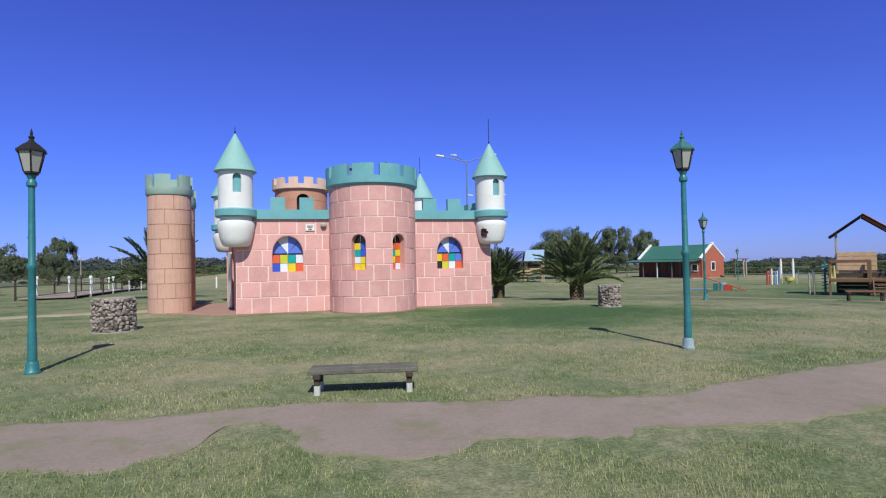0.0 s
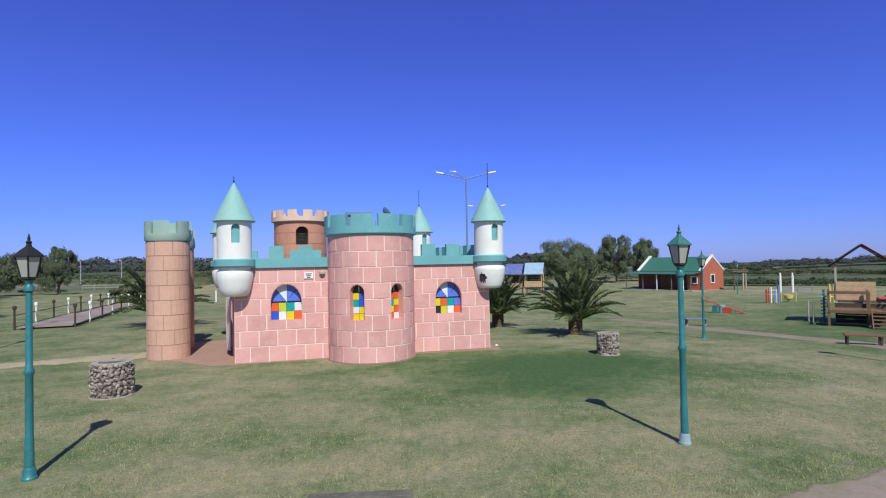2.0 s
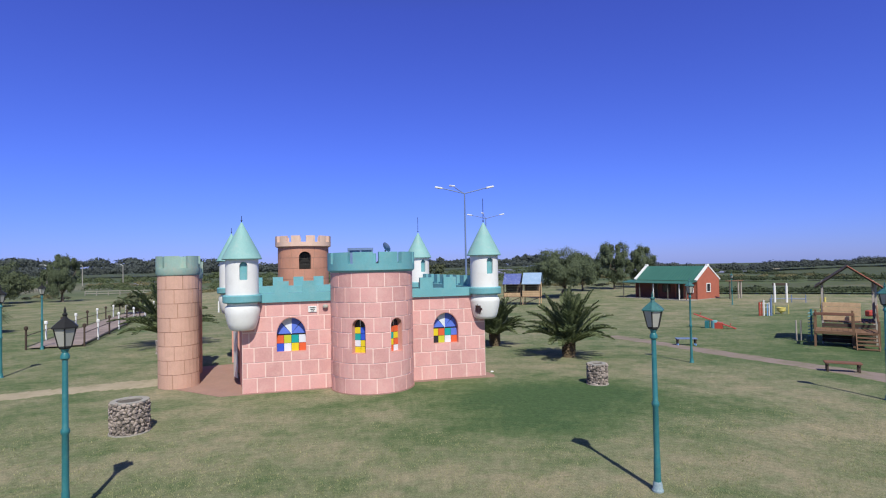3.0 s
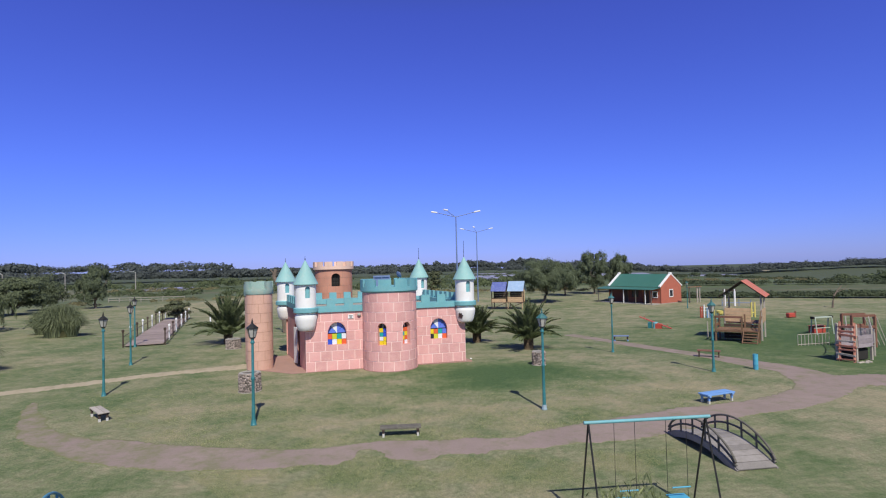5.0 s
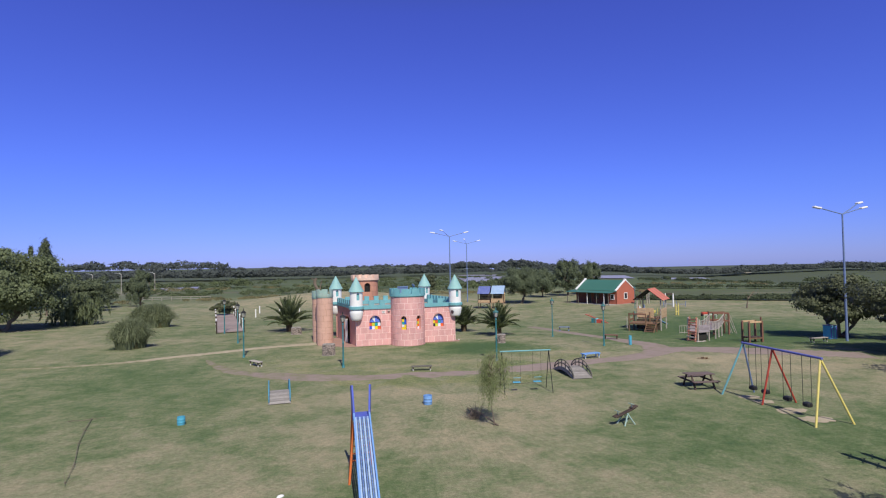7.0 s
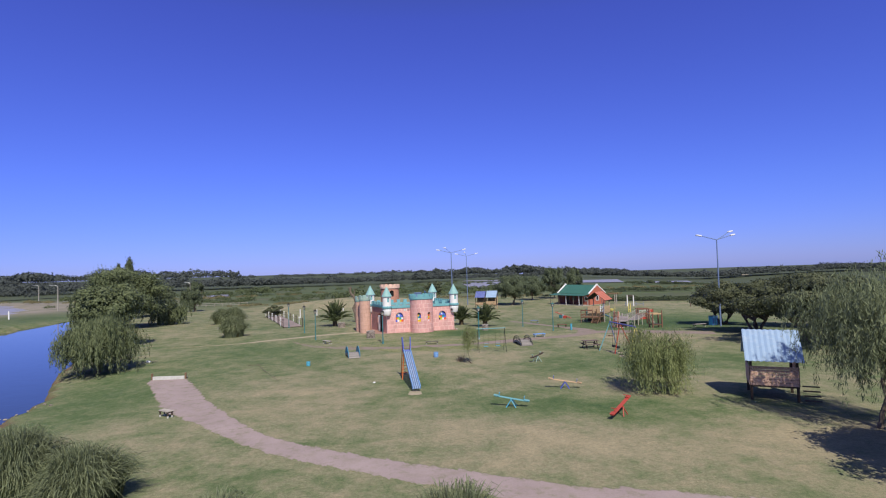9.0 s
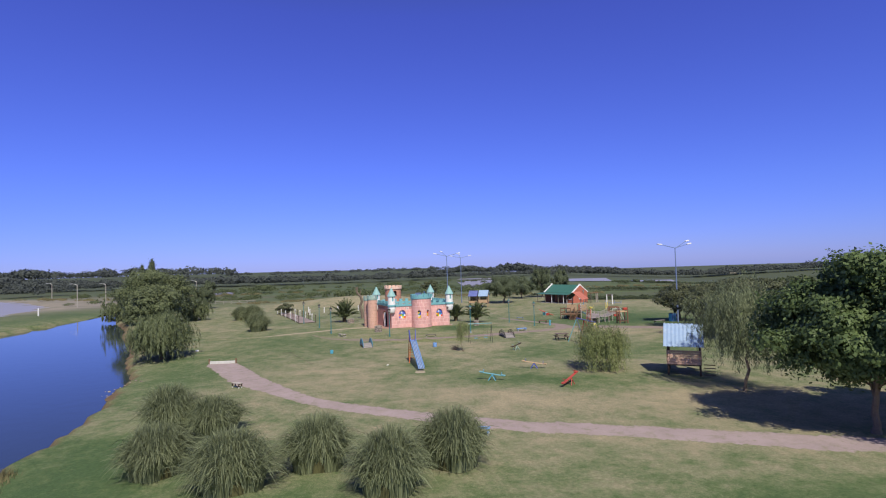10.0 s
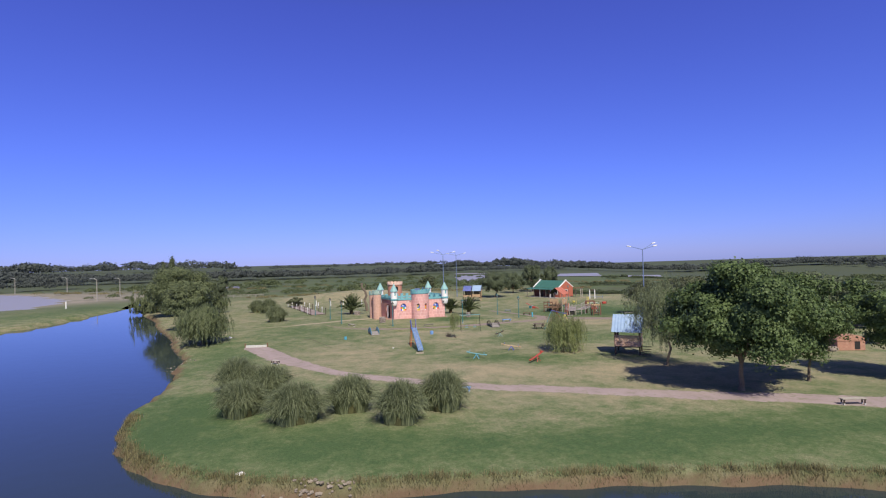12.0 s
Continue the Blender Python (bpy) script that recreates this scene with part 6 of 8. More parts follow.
def stilt_frames():
    """Rope and plank climbing frames of red-brown timber."""
    f = thing("climbing_bridge", on(23.0, 17.1, 20), "weathered wooden climbing bridge with a lilac-grey deck and salmon climbing ladder", "climbing frame")
    # raised deck box on four posts
    for x, top in ((0.65, 2.0), (2.0, 1.7)):
        for y in (0.0, 1.0):
            post(f, x, y, -0.15, top, WOOD_PALE, 0.12)
    for k in range(6):
        part("deck_board", box(bmesh.new(), 0.235, 1.2, 0.05, pose(0.7 + 0.25 * k, 0.5, 0.72), 0.006), DECK_LILAC, f)
    for y in (-0.09, 1.09):
        for k in range(3):
            part("side_board", box(bmesh.new(), 1.3, 0.04, 0.21, pose(1.32, y, 0.72 + 0.225 * k), 0.006), DECK_LILAC, f)
    # dark solid box standing in for the shade under the deck
    part("under_deck_shade", box(bmesh.new(), 1.1, 0.8, 0.62, pose(1.32, 0.5, 0.0), 0.03), DARK, f)
    # leaning ladder at the front end
    for y in (0.0, 0.75):
        part("ladder_rail", bar(bmesh.new(), (0.05, y - 0.25, 0.0), (0.55, y, 2.1), 0.11, 0.12), SALMON_WOOD, f)
    rnd = random.Random(12)
    for k in range(8):
        z = 0.12 + 0.25 * k
        x = 0.0 + 0.5 * z / 2.1
        y = -0.25 + 0.25 * z / 2.1
        part("ladder_rung", bar(bmesh.new(), (x, y - rnd.uniform(0.04, 0.14), z + rnd.uniform(-0.06, 0.06)), (x, y + rnd.uniform(0.8, 0.95), z + rnd.uniform(-0.06, 0.06)), 0.08, rnd.uniform(0.07, 0.13)), WOOD_PALE if k in (1, 4) else SALMON_WOOD, f)
    for k in range(3):
        part("loose_board", box(bmesh.new(), 0.5, 0.16, 0.06, pose(0.25 + 0.35 * k, -0.45 - 0.1 * (k % 2), 0.0, 0, 0, 25 * k), 0.01), WOOD_PALE, f)
    # hanging rope walk to the rear frame
    a, b = Vector((2.05, 0.55, 0.85)), Vector((8.25, 4.3, 0.9))
    across = Vector((-(b - a).y, (b - a).x, 0)).normalized()
    walk_at = lambda q, lift: a.lerp(b, q) + Vector((0, 0, lift - 0.28 * math.sin(math.pi * q)))
    for k in range(22):
        p = walk_at((k + 0.5) / 22, 0)
        part("tread", bar(bmesh.new(), p - across * 0.6, p + across * 0.6, 0.2, 0.04), DECK_LILAC, f)
    for sd in (-0.62, 0.62):
        for lift in (0.0, 0.75):
            part("side_rope", tube(bmesh.new(), [walk_at(k / 10, lift) + across * sd for k in range(11)], 0.03, 6), WOOD_PALE, f)
        for k in range(1, 16):
            part("side_stick", tube(bmesh.new(), [walk_at(k / 16, 0) + across * sd, walk_at(k / 16, 0.75) + across * sd], 0.024, 5), WOOD_PALE, f)
    for k in (1, 2, 3):
        p = walk_at(k / 4, 0)
        for sd in (-0.66, 0.66):
            q = p + across * sd
            part("post", tube(bmesh.new(), [(q.x, q.y, -0.5), (q.x, q.y, p.z + 0.55)], 0.06, 7), WOOD_PALE, f)
    ends = ((7.85, 4.4), (9.25, 3.77))
    for x, y in ends:
        for back in (0.0, 1.1):
            post(f, x + 0.45 * back, y + 0.85 * back, -0.55, 1.75, WOOD_RED, 0.14)
    for back in (0.0, 1.1):
        for z in (0.95, 1.7):
            p, q = (Vector((x + 0.45 * back, y + 0.85 * back, z)) for x, y in ends)
            part("beam", bar(bmesh.new(), p, q, 0.12, 0.16), WOOD_RED, f)
    for k in range(5):
        p = Vector(ends[0] + (0,)).lerp(Vector(ends[1] + (0,)), 0.1 + 0.2 * k)
        part("rear_board", box(bmesh.new(), 0.3, 1.1, 0.04, pose(p.x + 0.24, p.y + 0.45, 0.85, 0, 0, -26)), WOOD_RED, f)
    for k in range(4):
        y = 3.7 + 0.25 * k
        part("hanging_rope", tube(bmesh.new(), [(9.3, y, 1.6), (9.9 + 0.1 * (k % 2), y - 0.3, -0.35)], 0.03, 5), WOOD_PALE, f)
    g = thing("climbing_tower", on(27.3, 15.7, 8), "weathered wooden climbing frame with cross bars", "climbing frame")
    for x in (0, 1.3):
        for y in (0, 0.8):
            post(g, x, y, -0.1, 1.8, WOOD_RED, 0.14)
    for y in (0, 0.8):
        part("top_beam", bar(bmesh.new(), (-0.08, y, 1.72), (1.38, y, 1.72), 0.09, 0.15), WOOD_TAN, g)
        part("cross_bar", bar(bmesh.new(), (0, y, 0.32), (1.3, y, 0.32), 0.09, 0.1), WOOD_BROWN, g)
    for k in range(5):
        part("deck_board", box(bmesh.new(), 0.25, 0.85, 0.05, pose(0.13 + 0.26 * k, 0.4, 0.38)), WOOD_DARK, g)
    part("end_post", bar(bmesh.new(), (1.55, 0.4, -0.1), (1.55, 0.4, 2.1), 0.1, 0.1), WOOD_RED, g)
    # low pale fence frame behind
    r = thing("low_fence", on(25.9, 25.1, 9), "low thin pale metal fence beside the climbing bridge", "fence")
    for k in range(10):
        part("upright", tube(bmesh.new(), [(0.29 * k, 0, -0.05), (0.29 * k, 0, 0.78)], 0.02, 5), WOOD_PALE, r)
    for z in (0.08, 0.76):
        part("rail", tube(bmesh.new(), [(0, 0, z), (2.61, 0, z)], 0.024, 5), WOOD_PALE, r)
    q = thing("jungle_gym", on(32.4, 31.8, 12), "pale green metal exercise frame with a dark-ended top bar", "exercise frame")
    for x in (0.0, 1.75):
        for y in (0.0, 0.6):
            part("leg", tube(bmesh.new(), [(x, y, -0.1), (x, 0.3 + (y - 0.3) * 0.5, 1.35)], 0.05, 7), FRAME_GREEN, q, smooth=True)
    part("top_bar", bar(bmesh.new(), (-0.15, 0.3, 1.38), (1.9, 0.3, 1.38), 0.3, 0.1), FRAME_GREEN, q)
    for x in (-0.1, 1.85):
        part("end_cap", box(bmesh.new(), 0.14, 0.34, 0.2, pose(x, 0.3, 1.28), 0.02), DARK, q)
    part("low_bar", bar(bmesh.new(), (0, 0.3, 0.5), (1.75, 0.3, 0.5), 0.06, 0.06), FRAME_GREEN, q)
    d = thing("red_block", on(33.6, 33.4, 15), "faded red painted play block on the grass", "play block")
    part("block", box(bmesh.new(), 1.3, 0.6, 0.62, pose(0, 0, -0.06), 0.05), RED, d)
    part("lid", box(bmesh.new(), 1.36, 0.66, 0.06, pose(0, 0, 0.56), 0.02), SALMON_WOOD, d)


DECK_LILAC = mat("lilac-grey weathered planks", (0.30, 0.26, 0.29), 0.85, 0.25, 3, 50, 0.35, dirt=(0.2, 0.17, 0.16), dirt_amount=0.5, random=0.15)
SALMON_WOOD = mat("faded salmon painted wood", (0.42, 0.17, 0.12), 0.8, 0.25, 4, 50, 0.3, dirt=(0.5, 0.34, 0.26), dirt_amount=0.7, random=0.2)
FRAME_GREEN = mat("pale green pipe paint", (0.42, 0.48, 0.40), 0.6, 0.15, 3, 40, 0.15)
stilt_frames()


def exercise_posts():
    f = thing("exercise_posts", on(31.6, 48.2, -20), "row of short painted exercise posts, red, white and dark blue", "exercise frame")
    for x, m, h, r in ((-0.2, RED, 1.25, 0.08), (-0.02, RED, 1.3, 0.05), (0.16, WHITE, 1.45, 0.07), (0.45, BLUE, 1.1, 0.05), (0.6, WHITE, 1.25, 0.04), (0.75, POLE, 1.6, 0.09)):
        bm = bmesh.new()
        tube(bm, [(x, 0, -0.1), (x, 0, h)], r, 10)
        part("post", bm, m, f, smooth=True)
    for z in (0.35, 0.8, 1.15):
        part("rail", tube(bmesh.new(), [(-0.2, 0, z), (0.75, 0, z)], 0.025, 6), WHITE if z > 0.5 else RED, f)
    y = thing("yellow_tub", on(34.4, 49.6, -20), "pale yellow round tub seat between two thin posts", "play thing")
    part("tub", lathe(bmesh.new(), [(0.18, 0.15), (0.36, 0.3), (0.40, 0.62), (0.36, 0.62), (0.15, 0.25)], 18), YELLOW, y, smooth=True)
    part("foot", lathe(bmesh.new(), [(0.1, -0.05), (0.1, 0.2)], 10), YELLOW, y)
    for x in (-0.6, 0.62):
        part("side_post", tube(bmesh.new(), [(x, 0, -0.05), (x, 0, 0.95)], 0.035, 6), YELLOW, y)
    g = thing("rope_frame", on(42.9, 63.2, -25), "tall white frame with a dark top beam on the rear lawn", "exercise frame")
    for x in (0, 1.25):
        part("post", tube(bmesh.new(), [(x, 0, -0.1), (x, 0, 2.35)], 0.13, 10), WHITE, g, smooth=True)
    part("top_beam", box(bmesh.new(), 1.7, 0.2, 0.3, pose(0.62, 0, 2.05), 0.03), WOOD_DARK, g)
    for x in (-0.35, 1.75, 3.2):
        part("side_post", tube(bmesh.new(), [(x, 0, -0.1), (x, 0, 0.95)], 0.05, 6), POLE, g)
    part("low_rail", tube(bmesh.new(), [(-0.35, 0, 0.45), (3.2, 0, 0.45)], 0.05, 6), POLE, g)
    h = thing("slide_hoop", on(37.0, 47.8, -25), "short yellow double-post hoop on the rear lawn", "exercise frame")
    for x in (0.0, 0.32):
        part("post", tube(bmesh.new(), [(x, 0, -0.1), (x, 0, 1.65)], 0.09, 10), YELLOW, h, smooth=True)
    part("crosspiece", tube(bmesh.new(), [(-0.1, 0, 0.5), (0.42, 0, 0.5)], 0.07, 8), YELLOW, h, smooth=True)
    p = thing("pergola", on(41.2, 70.2, 20), "grey post frame beside the brick house gable", "pergola")
    for x in (0.3, 1.9, 2.4):
        part("post", box(bmesh.new(), 0.14, 0.14, 2.5, pose(x, 0, -0.1)), WOOD_GREY if x < 1 else WOOD_PALE, p)
    part("beam", box(bmesh.new(), 2.8, 0.5, 0.12, pose(1.2, 0, 2.38)), WOOD_BROWN, p)
    c = thing("climbing_pole", on(23.75, 31.2, 0), "tall teal climbing pole with short rungs", "climbing frame")
    part("pole", tube(bmesh.new(), [(0, 0, -0.1), (0, 0, 1.95)], 0.06, 8), LAMP_GREEN, c, smooth=True)
    for k in range(8):
        part("rung", tube(bmesh.new(), [(-0.2, 0, 0.3 + 0.2 * k), (0.2, 0, 0.36 + 0.2 * k)], 0.03, 6), TEAL, c)
    for x in (-0.45, -0.75):
        part("side_post", tube(bmesh.new(), [(x, 0.3, -0.1), (x, 0.3, 1.25)], 0.045, 8), WOOD_PALE, c, smooth=True)
    b = thing("spring_toy", on(40.3, 46.1, 15), "small red play block on the lawn", "play thing")
    part("body", box(bmesh.new(), 0.9, 0.5, 0.5, pose(0, 0, 0.05), 0.08), RED, b)
    part("post", box(bmesh.new(), 0.14, 0.14, 0.7, pose(0.7, 0, 0), 0.02), WOOD_RED, b)
    k = thing("kiosk_box", on(36.6, 18.2, 15), "small teal painted wooden box hut", "box")
    part("body", box(bmesh.new(), 0.85, 0.7, 1.2, pose(0, 0, 0), 0.02), CYAN, k)
    part("lid", box(bmesh.new(), 0.95, 0.8, 0.06, pose(0, 0, 1.2), 0.01), POLE, k)
    for j in range(5):
        part("board", box(bmesh.new(), 0.15, 0.02, 1.1, pose(-0.32 + 0.16 * j, -0.362, 0.05)), CYAN if j % 2 else BLUE_DEEP, k)


exercise_posts()


DOME = mat("weathered brick dome", (0.40, 0.21, 0.15), 0.85, 0.25, 3, 40, 0.3, dirt=(0.5, 0.36, 0.28), dirt_amount=0.5)


def brick_barbecue():
    f = thing("brick_barbecue", on(38.9, -23.9, -8), "low brick barbecue with a domed top and an open hearth", "barbecue")
    part("hearth_wall", box(bmesh.new(), 2.6, 1.6, 0.95, pose(0, 0, 0), 0.03), DOME, f)
    bm = bmesh.new()
    n = 16
    ring = []
    for y in (-0.85, 0.85):
        ring.append([bm.verts.new((1.4 * math.cos(math.pi * k / n), y, 0.95 + 0.55 * math.sin(math.pi * k / n))) for k in range(n + 1)])
    for k in range(n):
        bm.faces.new((ring[0][k], ring[0][k + 1], ring[1][k + 1], ring[1][k]))
    bm.faces.new(ring[0])
    bm.faces.new(ring[1][::-1])
    bm.faces.new((ring[0][0], ring[1][0], ring[1][-1], ring[0][-1]))
    part("dome", bm, DOME, f)
    part("hearth", box(bmesh.new(), 0.5, 0.06, 0.75, pose(0.55, -0.79, 0.12)), DARK, f)
    g = thing("rubble_heap", on(36.6, -24.3), "low heap of pale cut grass and stone", "heap")
    rnd = random.Random(3)
    for k in range(16):
        bm = bmesh.new()
        bmesh.ops.create_icosphere(bm, subdivisions=2, radius=rnd.uniform(0.22, 0.42))
        for v in bm.verts:
            v.co *= 1 + 0.25 * noise.noise(v.co * 4 + Vector((k, 0, 0)))
        bmesh.ops.transform(bm, matrix=Matrix.Translation((rnd.uniform(-0.8, 0.8), rnd.uniform(-0.5, 0.5), 0.15)) @ Matrix.Diagonal((1, 1, 0.8, 1)), verts=bm.verts)
        part("lump", bm, ROCK, g)


brick_barbecue()


def path_kerb():
    f = thing("bridge_landing", on(-22.5, -7.9, -2), "low pale concrete landing with timber ends on the lawn", "landing")
    part("slab", box(bmesh.new(), 2.5, 0.5, 0.16, pose(0, 0.6, -0.04), 0.02), CONCRETE, f)
    part("front_face", box(bmesh.new(), 2.5, 0.14, 0.28, pose(0, 0.27, -0.02), 0.02), CONCRETE_PALE, f)
    for s in (-1, 1):
        part("end_post", box(bmesh.new(), 0.12, 0.12, 0.5, pose(s * 1.32, 0.3, 0), 0.01), WOOD_BROWN, f)


path_kerb()


def snag():
    f = thing("dead_tree", on(-13.1, 40.0), "bare crooked dead tree trunk behind the castle", "tree")
    bm = bmesh.new()
    tube(bm, [(0.5, 0, -0.1), (0.35, 0, 1.4), (0.0, 0.1, 2.3), (0.45, 0, 3.2), (0.25, 0, 4.0), (-0.35, 0, 4.7), (-0.55, 0, 5.3), (-0.35, 0, 5.9)], 0.30, 8, 0.16)
    tube(bm, [(0.2, 0, 3.6), (0.05, 0.2, 4.5), (0.35, 0.1, 5.6)], 0.14, 6, 0.05)
    tube(bm, [(-0.35, 0, 5.3), (-0.9, 0, 5.9)], 0.1, 6, 0.04)
    part("trunk", bm, BARK, f, smooth=True)
    g = thing("dead_sapling", on(53.4, 56.6), "thin leaning leafless sapling on the lawn", "tree")
    bm = bmesh.new()
    tube(bm, [(0, 0, -0.1), (0.1, 0, 0.8), (0.25, 0, 1.5), (0.8, 0.1, 2.2), (1.5, 0.2, 2.8)], 0.13, 7, 0.05)
    tube(bm, [(0.6, 0, 2.0), (1.6, 0.1, 2.3), (2.3, 0.2, 2.9)], 0.05, 5, 0.015)
    tube(bm, [(0.25, 0, 1.5), (0.1, 0, 2.2)], 0.04, 5, 0.01)
    part("trunk", bm, BARK, g, smooth=True)
    b = thing("brush_heap", on(1.0, -4.75), "fallen leafless branch beside the young willow", "branch")
    rnd = random.Random(8)
    bm = bmesh.new()
    for k in range(46):
        a = rnd.uniform(0, 2 * math.pi)
        r = rnd.uniform(0.2, 0.75)
        p = Vector((rnd.uniform(-0.25, 0.25), rnd.uniform(-0.2, 0.2), 0.03))
        tube(bm, [p, p + Vector((r * 0.5 * math.cos(a), r * 0.4 * math.sin(a), rnd.uniform(0.1, 0.4))), p + Vector((r * math.cos(a), r * 0.7 * math.sin(a), rnd.uniform(0.05, 0.75)))], 0.014, 4, 0.003)
    tube(bm, [(0.9, -1.2, 0.02), (0.3, -0.3, 0.3), (-0.3, 0.1, 0.5)], 0.04, 6, 0.02)
    part("brushwood", bm, BARK, b)


snag()

def dry_twigs():
    """Thin dead branches and a clump of dry leaves left on the mown grass."""
    rnd = random.Random(21)
    for name_, line in (("dead_branch", [(-16.9, -2.6), (-16.0, -4.8), (-15.2, -6.6), (-13.9, -9.1), (-13.2, -10.8)]), ("dead_branch", [(-17.6, -3.2), (-17.0, -2.9), (-16.3, -2.7)])):
        t = thing(name_, pose(0, 0, 0), "thin dry dead branch lying on the grass", "branch", "dead branches on the lawn")
        bm = bmesh.new()
        pts = [Vector((px_, py_, ground_z(px_, py_) + 0.04 + rnd.uniform(0, 0.08))) for px_, py_ in line]
        tube(bm, pts, 0.016, 5, 0.008)
        for p in pts:
            for k in range(3):
                d = Vector((rnd.uniform(-0.5, 0.5), rnd.uniform(-0.5, 0.5), rnd.uniform(0.0, 0.25)))
                tube(bm, [p, p + d], 0.008, 4, 0.003)
        part("wood", bm, BARK, t)
    t = thing("leaf_clump", on(18.9, 8.0), "small clump of dry brown leaves on the grass", "debris")
    bm = bmesh.new()
    for k in range(60):
        a, r = rnd.uniform(0, 6.28), rnd.random() * 0.3
        box(bm, 0.09, 0.05, 0.008, pose(r * math.cos(a) * 1.5, r * math.sin(a), 0.02 + 0.12 * (0.3 - r) * rnd.random() * 3, rnd.uniform(-50, 50), rnd.uniform(-50, 50), rnd.uniform(0, 360)))
    part("leaves", bm, WOOD_BROWN, t)


dry_twigs()

# white litter on the grass
for k, (lx, ly, s) in enumerate([(-12.35, -48.1, 0.22), (-5.9, -12.4, 0.12), (2.75, 21.4, 0.1), (-28.5, 1.7, 0.3)]):
    bm = bmesh.new()
    bmesh.ops.create_icosphere(bm, subdivisions=2, radius=s)
    for v in bm.verts:
        v.co = Vector((v.co.x, v.co.y * 0.7, max(0, v.co.z) * 0.6)) * (1 + 0.35 * noise.noise(v.co * 9 / s * 0.2 + Vector((k, 1, 2))))
    o = part("plastic_bag", bm, WHITE)
    o.matrix_basis = on(lx, ly, 40 * k, -0.01)
    tagged(o, "crumpled white plastic bag lying on the grass", "litter", "litter on the lawn")


# ---- far side of the lake ----
def far_posts():
    for k, (px, py) in enumerate([(-105, 110), (-118, 150), (-110, 165), (-104, 172), (-150, 170), (-185, 190), (-96, 180), (-210, 205)]):
        t = thing("roadside_lamp", on(px, py), "pale concrete roadside lamp post beyond the lake", "lamp post", "roadside lamps")
        bm = bmesh.new()
        tube(bm, [(0, 0, -0.2), (0, 0, 7.0)], 0.16, 8, 0.1)
        part("post", bm, CONCRETE, t, smooth=True)
        bm = bmesh.new()
        tube(bm, [(0, 0, 6.9), (-0.8, 0, 7.3), (-1.6, 0, 7.35)], 0.06, 6)
        part("arm", bm, STEEL, t)
        part("lamp_head", box(bmesh.new(), 0.7, 0.3, 0.16, pose(-1.9, 0, 7.27), 0.04), STEEL, t)
    s = thing("marker_post", on(-95.0, 77.0), "short white marker post on the dam", "post")
    part("stake", lathe(bmesh.new(), [(0.16, -0.1), (0.15, 1.6), (0.1, 1.9)], 8), WHITE, s)
    rnd = random.Random(6)
    for k in range(9):
        b = thing("white_post", on(-27.5 + 2.4 * k + rnd.uniform(-0.5, 0.5), 58.5 + rnd.uniform(-8, 10)), "short white painted post on the rear lawn", "post", "white posts behind the castle")
        part("stake", lathe(bmesh.new(), [(0.09, -0.1), (0.085, 1.2), (0.05, 1.28)], 8), WHITE, b)


far_posts()


FENCE_GREY = mat("bleached fence timber", (0.30, 0.28, 0.235), 0.85, 0.25, 3, 50, 0.3)


def rail_fence():
    """A pale two-rail fence at the end of the rear lawn."""
    f = thing("rail_fence", pose(0, 0, 0), "pale weathered two-rail fence at the end of the lawn", "fence")
    pts = []
    for k in range(8):
        x, y = -72 + 2.6 * k, 119.5 - 0.3 * k
        z = ground_z(x, y)
        pts.append(Vector((x, y, z)))
        part("fence_post", box(bmesh.new(), 0.16, 0.16, 1.15, pose(x, y, z - 0.1), 0.01), FENCE_GREY, f)
    for hgt in (0.45, 0.95):
        for p, q in zip(pts, pts[1:]):
            part("rail", bar(bmesh.new(), p + Vector((0, -0.1, hgt)), q + Vector((0, -0.1, hgt)), 0.05, 0.16), FENCE_GREY, f)


rail_fence()


def far_shed():
    f = thing("far_shed", on(396, 590, 12), "long low pale farm shed among the distant woods", "shed")
    part("wall", box(bmesh.new(), 10, 5, 2.2, pose(0, 0, -0.2)), WOOD_PALE, f)
    part("roof", box(bmesh.new(), 10.6, 5.8, 0.35, pose(0, 0, 2.0, 3), 0.1), WOOD_PALE, f)


far_shed()

# ---- plants ----
def fast_mesh(name, verts, faces, material, parent=None, label=""):
    me = bpy.data.meshes.new(name)
    me.from_pydata(verts, [], faces)
    me.materials.append(material)
    ob = new(name, me)
    if parent is not None:
        ob.parent = parent
    if label:
        ob["label"] = label
    return ob


def unit(v):
    return v / np.maximum(np.linalg.norm(v, axis=-1, keepdims=True), 1e-9)


def leaf_arrays(c, tip, length, width, rng, face=None):
    """Kite-shaped leaves at c, pointing along tip, turned at random or roughly towards face."""
    if face is None:
        face = rng.normal(size=c.shape)
    else:
        tip = unit(tip - 0.85 * face * np.sum(tip * face, axis=-1, keepdims=True))
    side = unit(np.cross(tip, unit(face)))
    L, W = np.asarray(length).reshape(-1, 1), np.asarray(width).reshape(-1, 1)
    v = np.stack([c - tip * L * 0.5, c + side * W * 0.5, c + tip * L * 0.5, c - side * W * 0.5], 1).reshape(-1, 3)
    f = np.arange(len(c) * 4).reshape(-1, 4)
    return v, f


def limb(bm, a, b, r0, r1, rnd, bend=0.12):
    a, b = Vector(a), Vector(b)
    n = 5
    pts = []
    for k in range(n + 1):
        t = k / n
        w = (b - a).length * bend * math.sin(math.pi * t)
        pts.append(a.lerp(b, t) + Vector((rnd.uniform(-1, 1) * w, rnd.uniform(-1, 1) * w, rnd.uniform(0, 0.6) * w)))
    tube(bm, pts, r0, 7, r1)


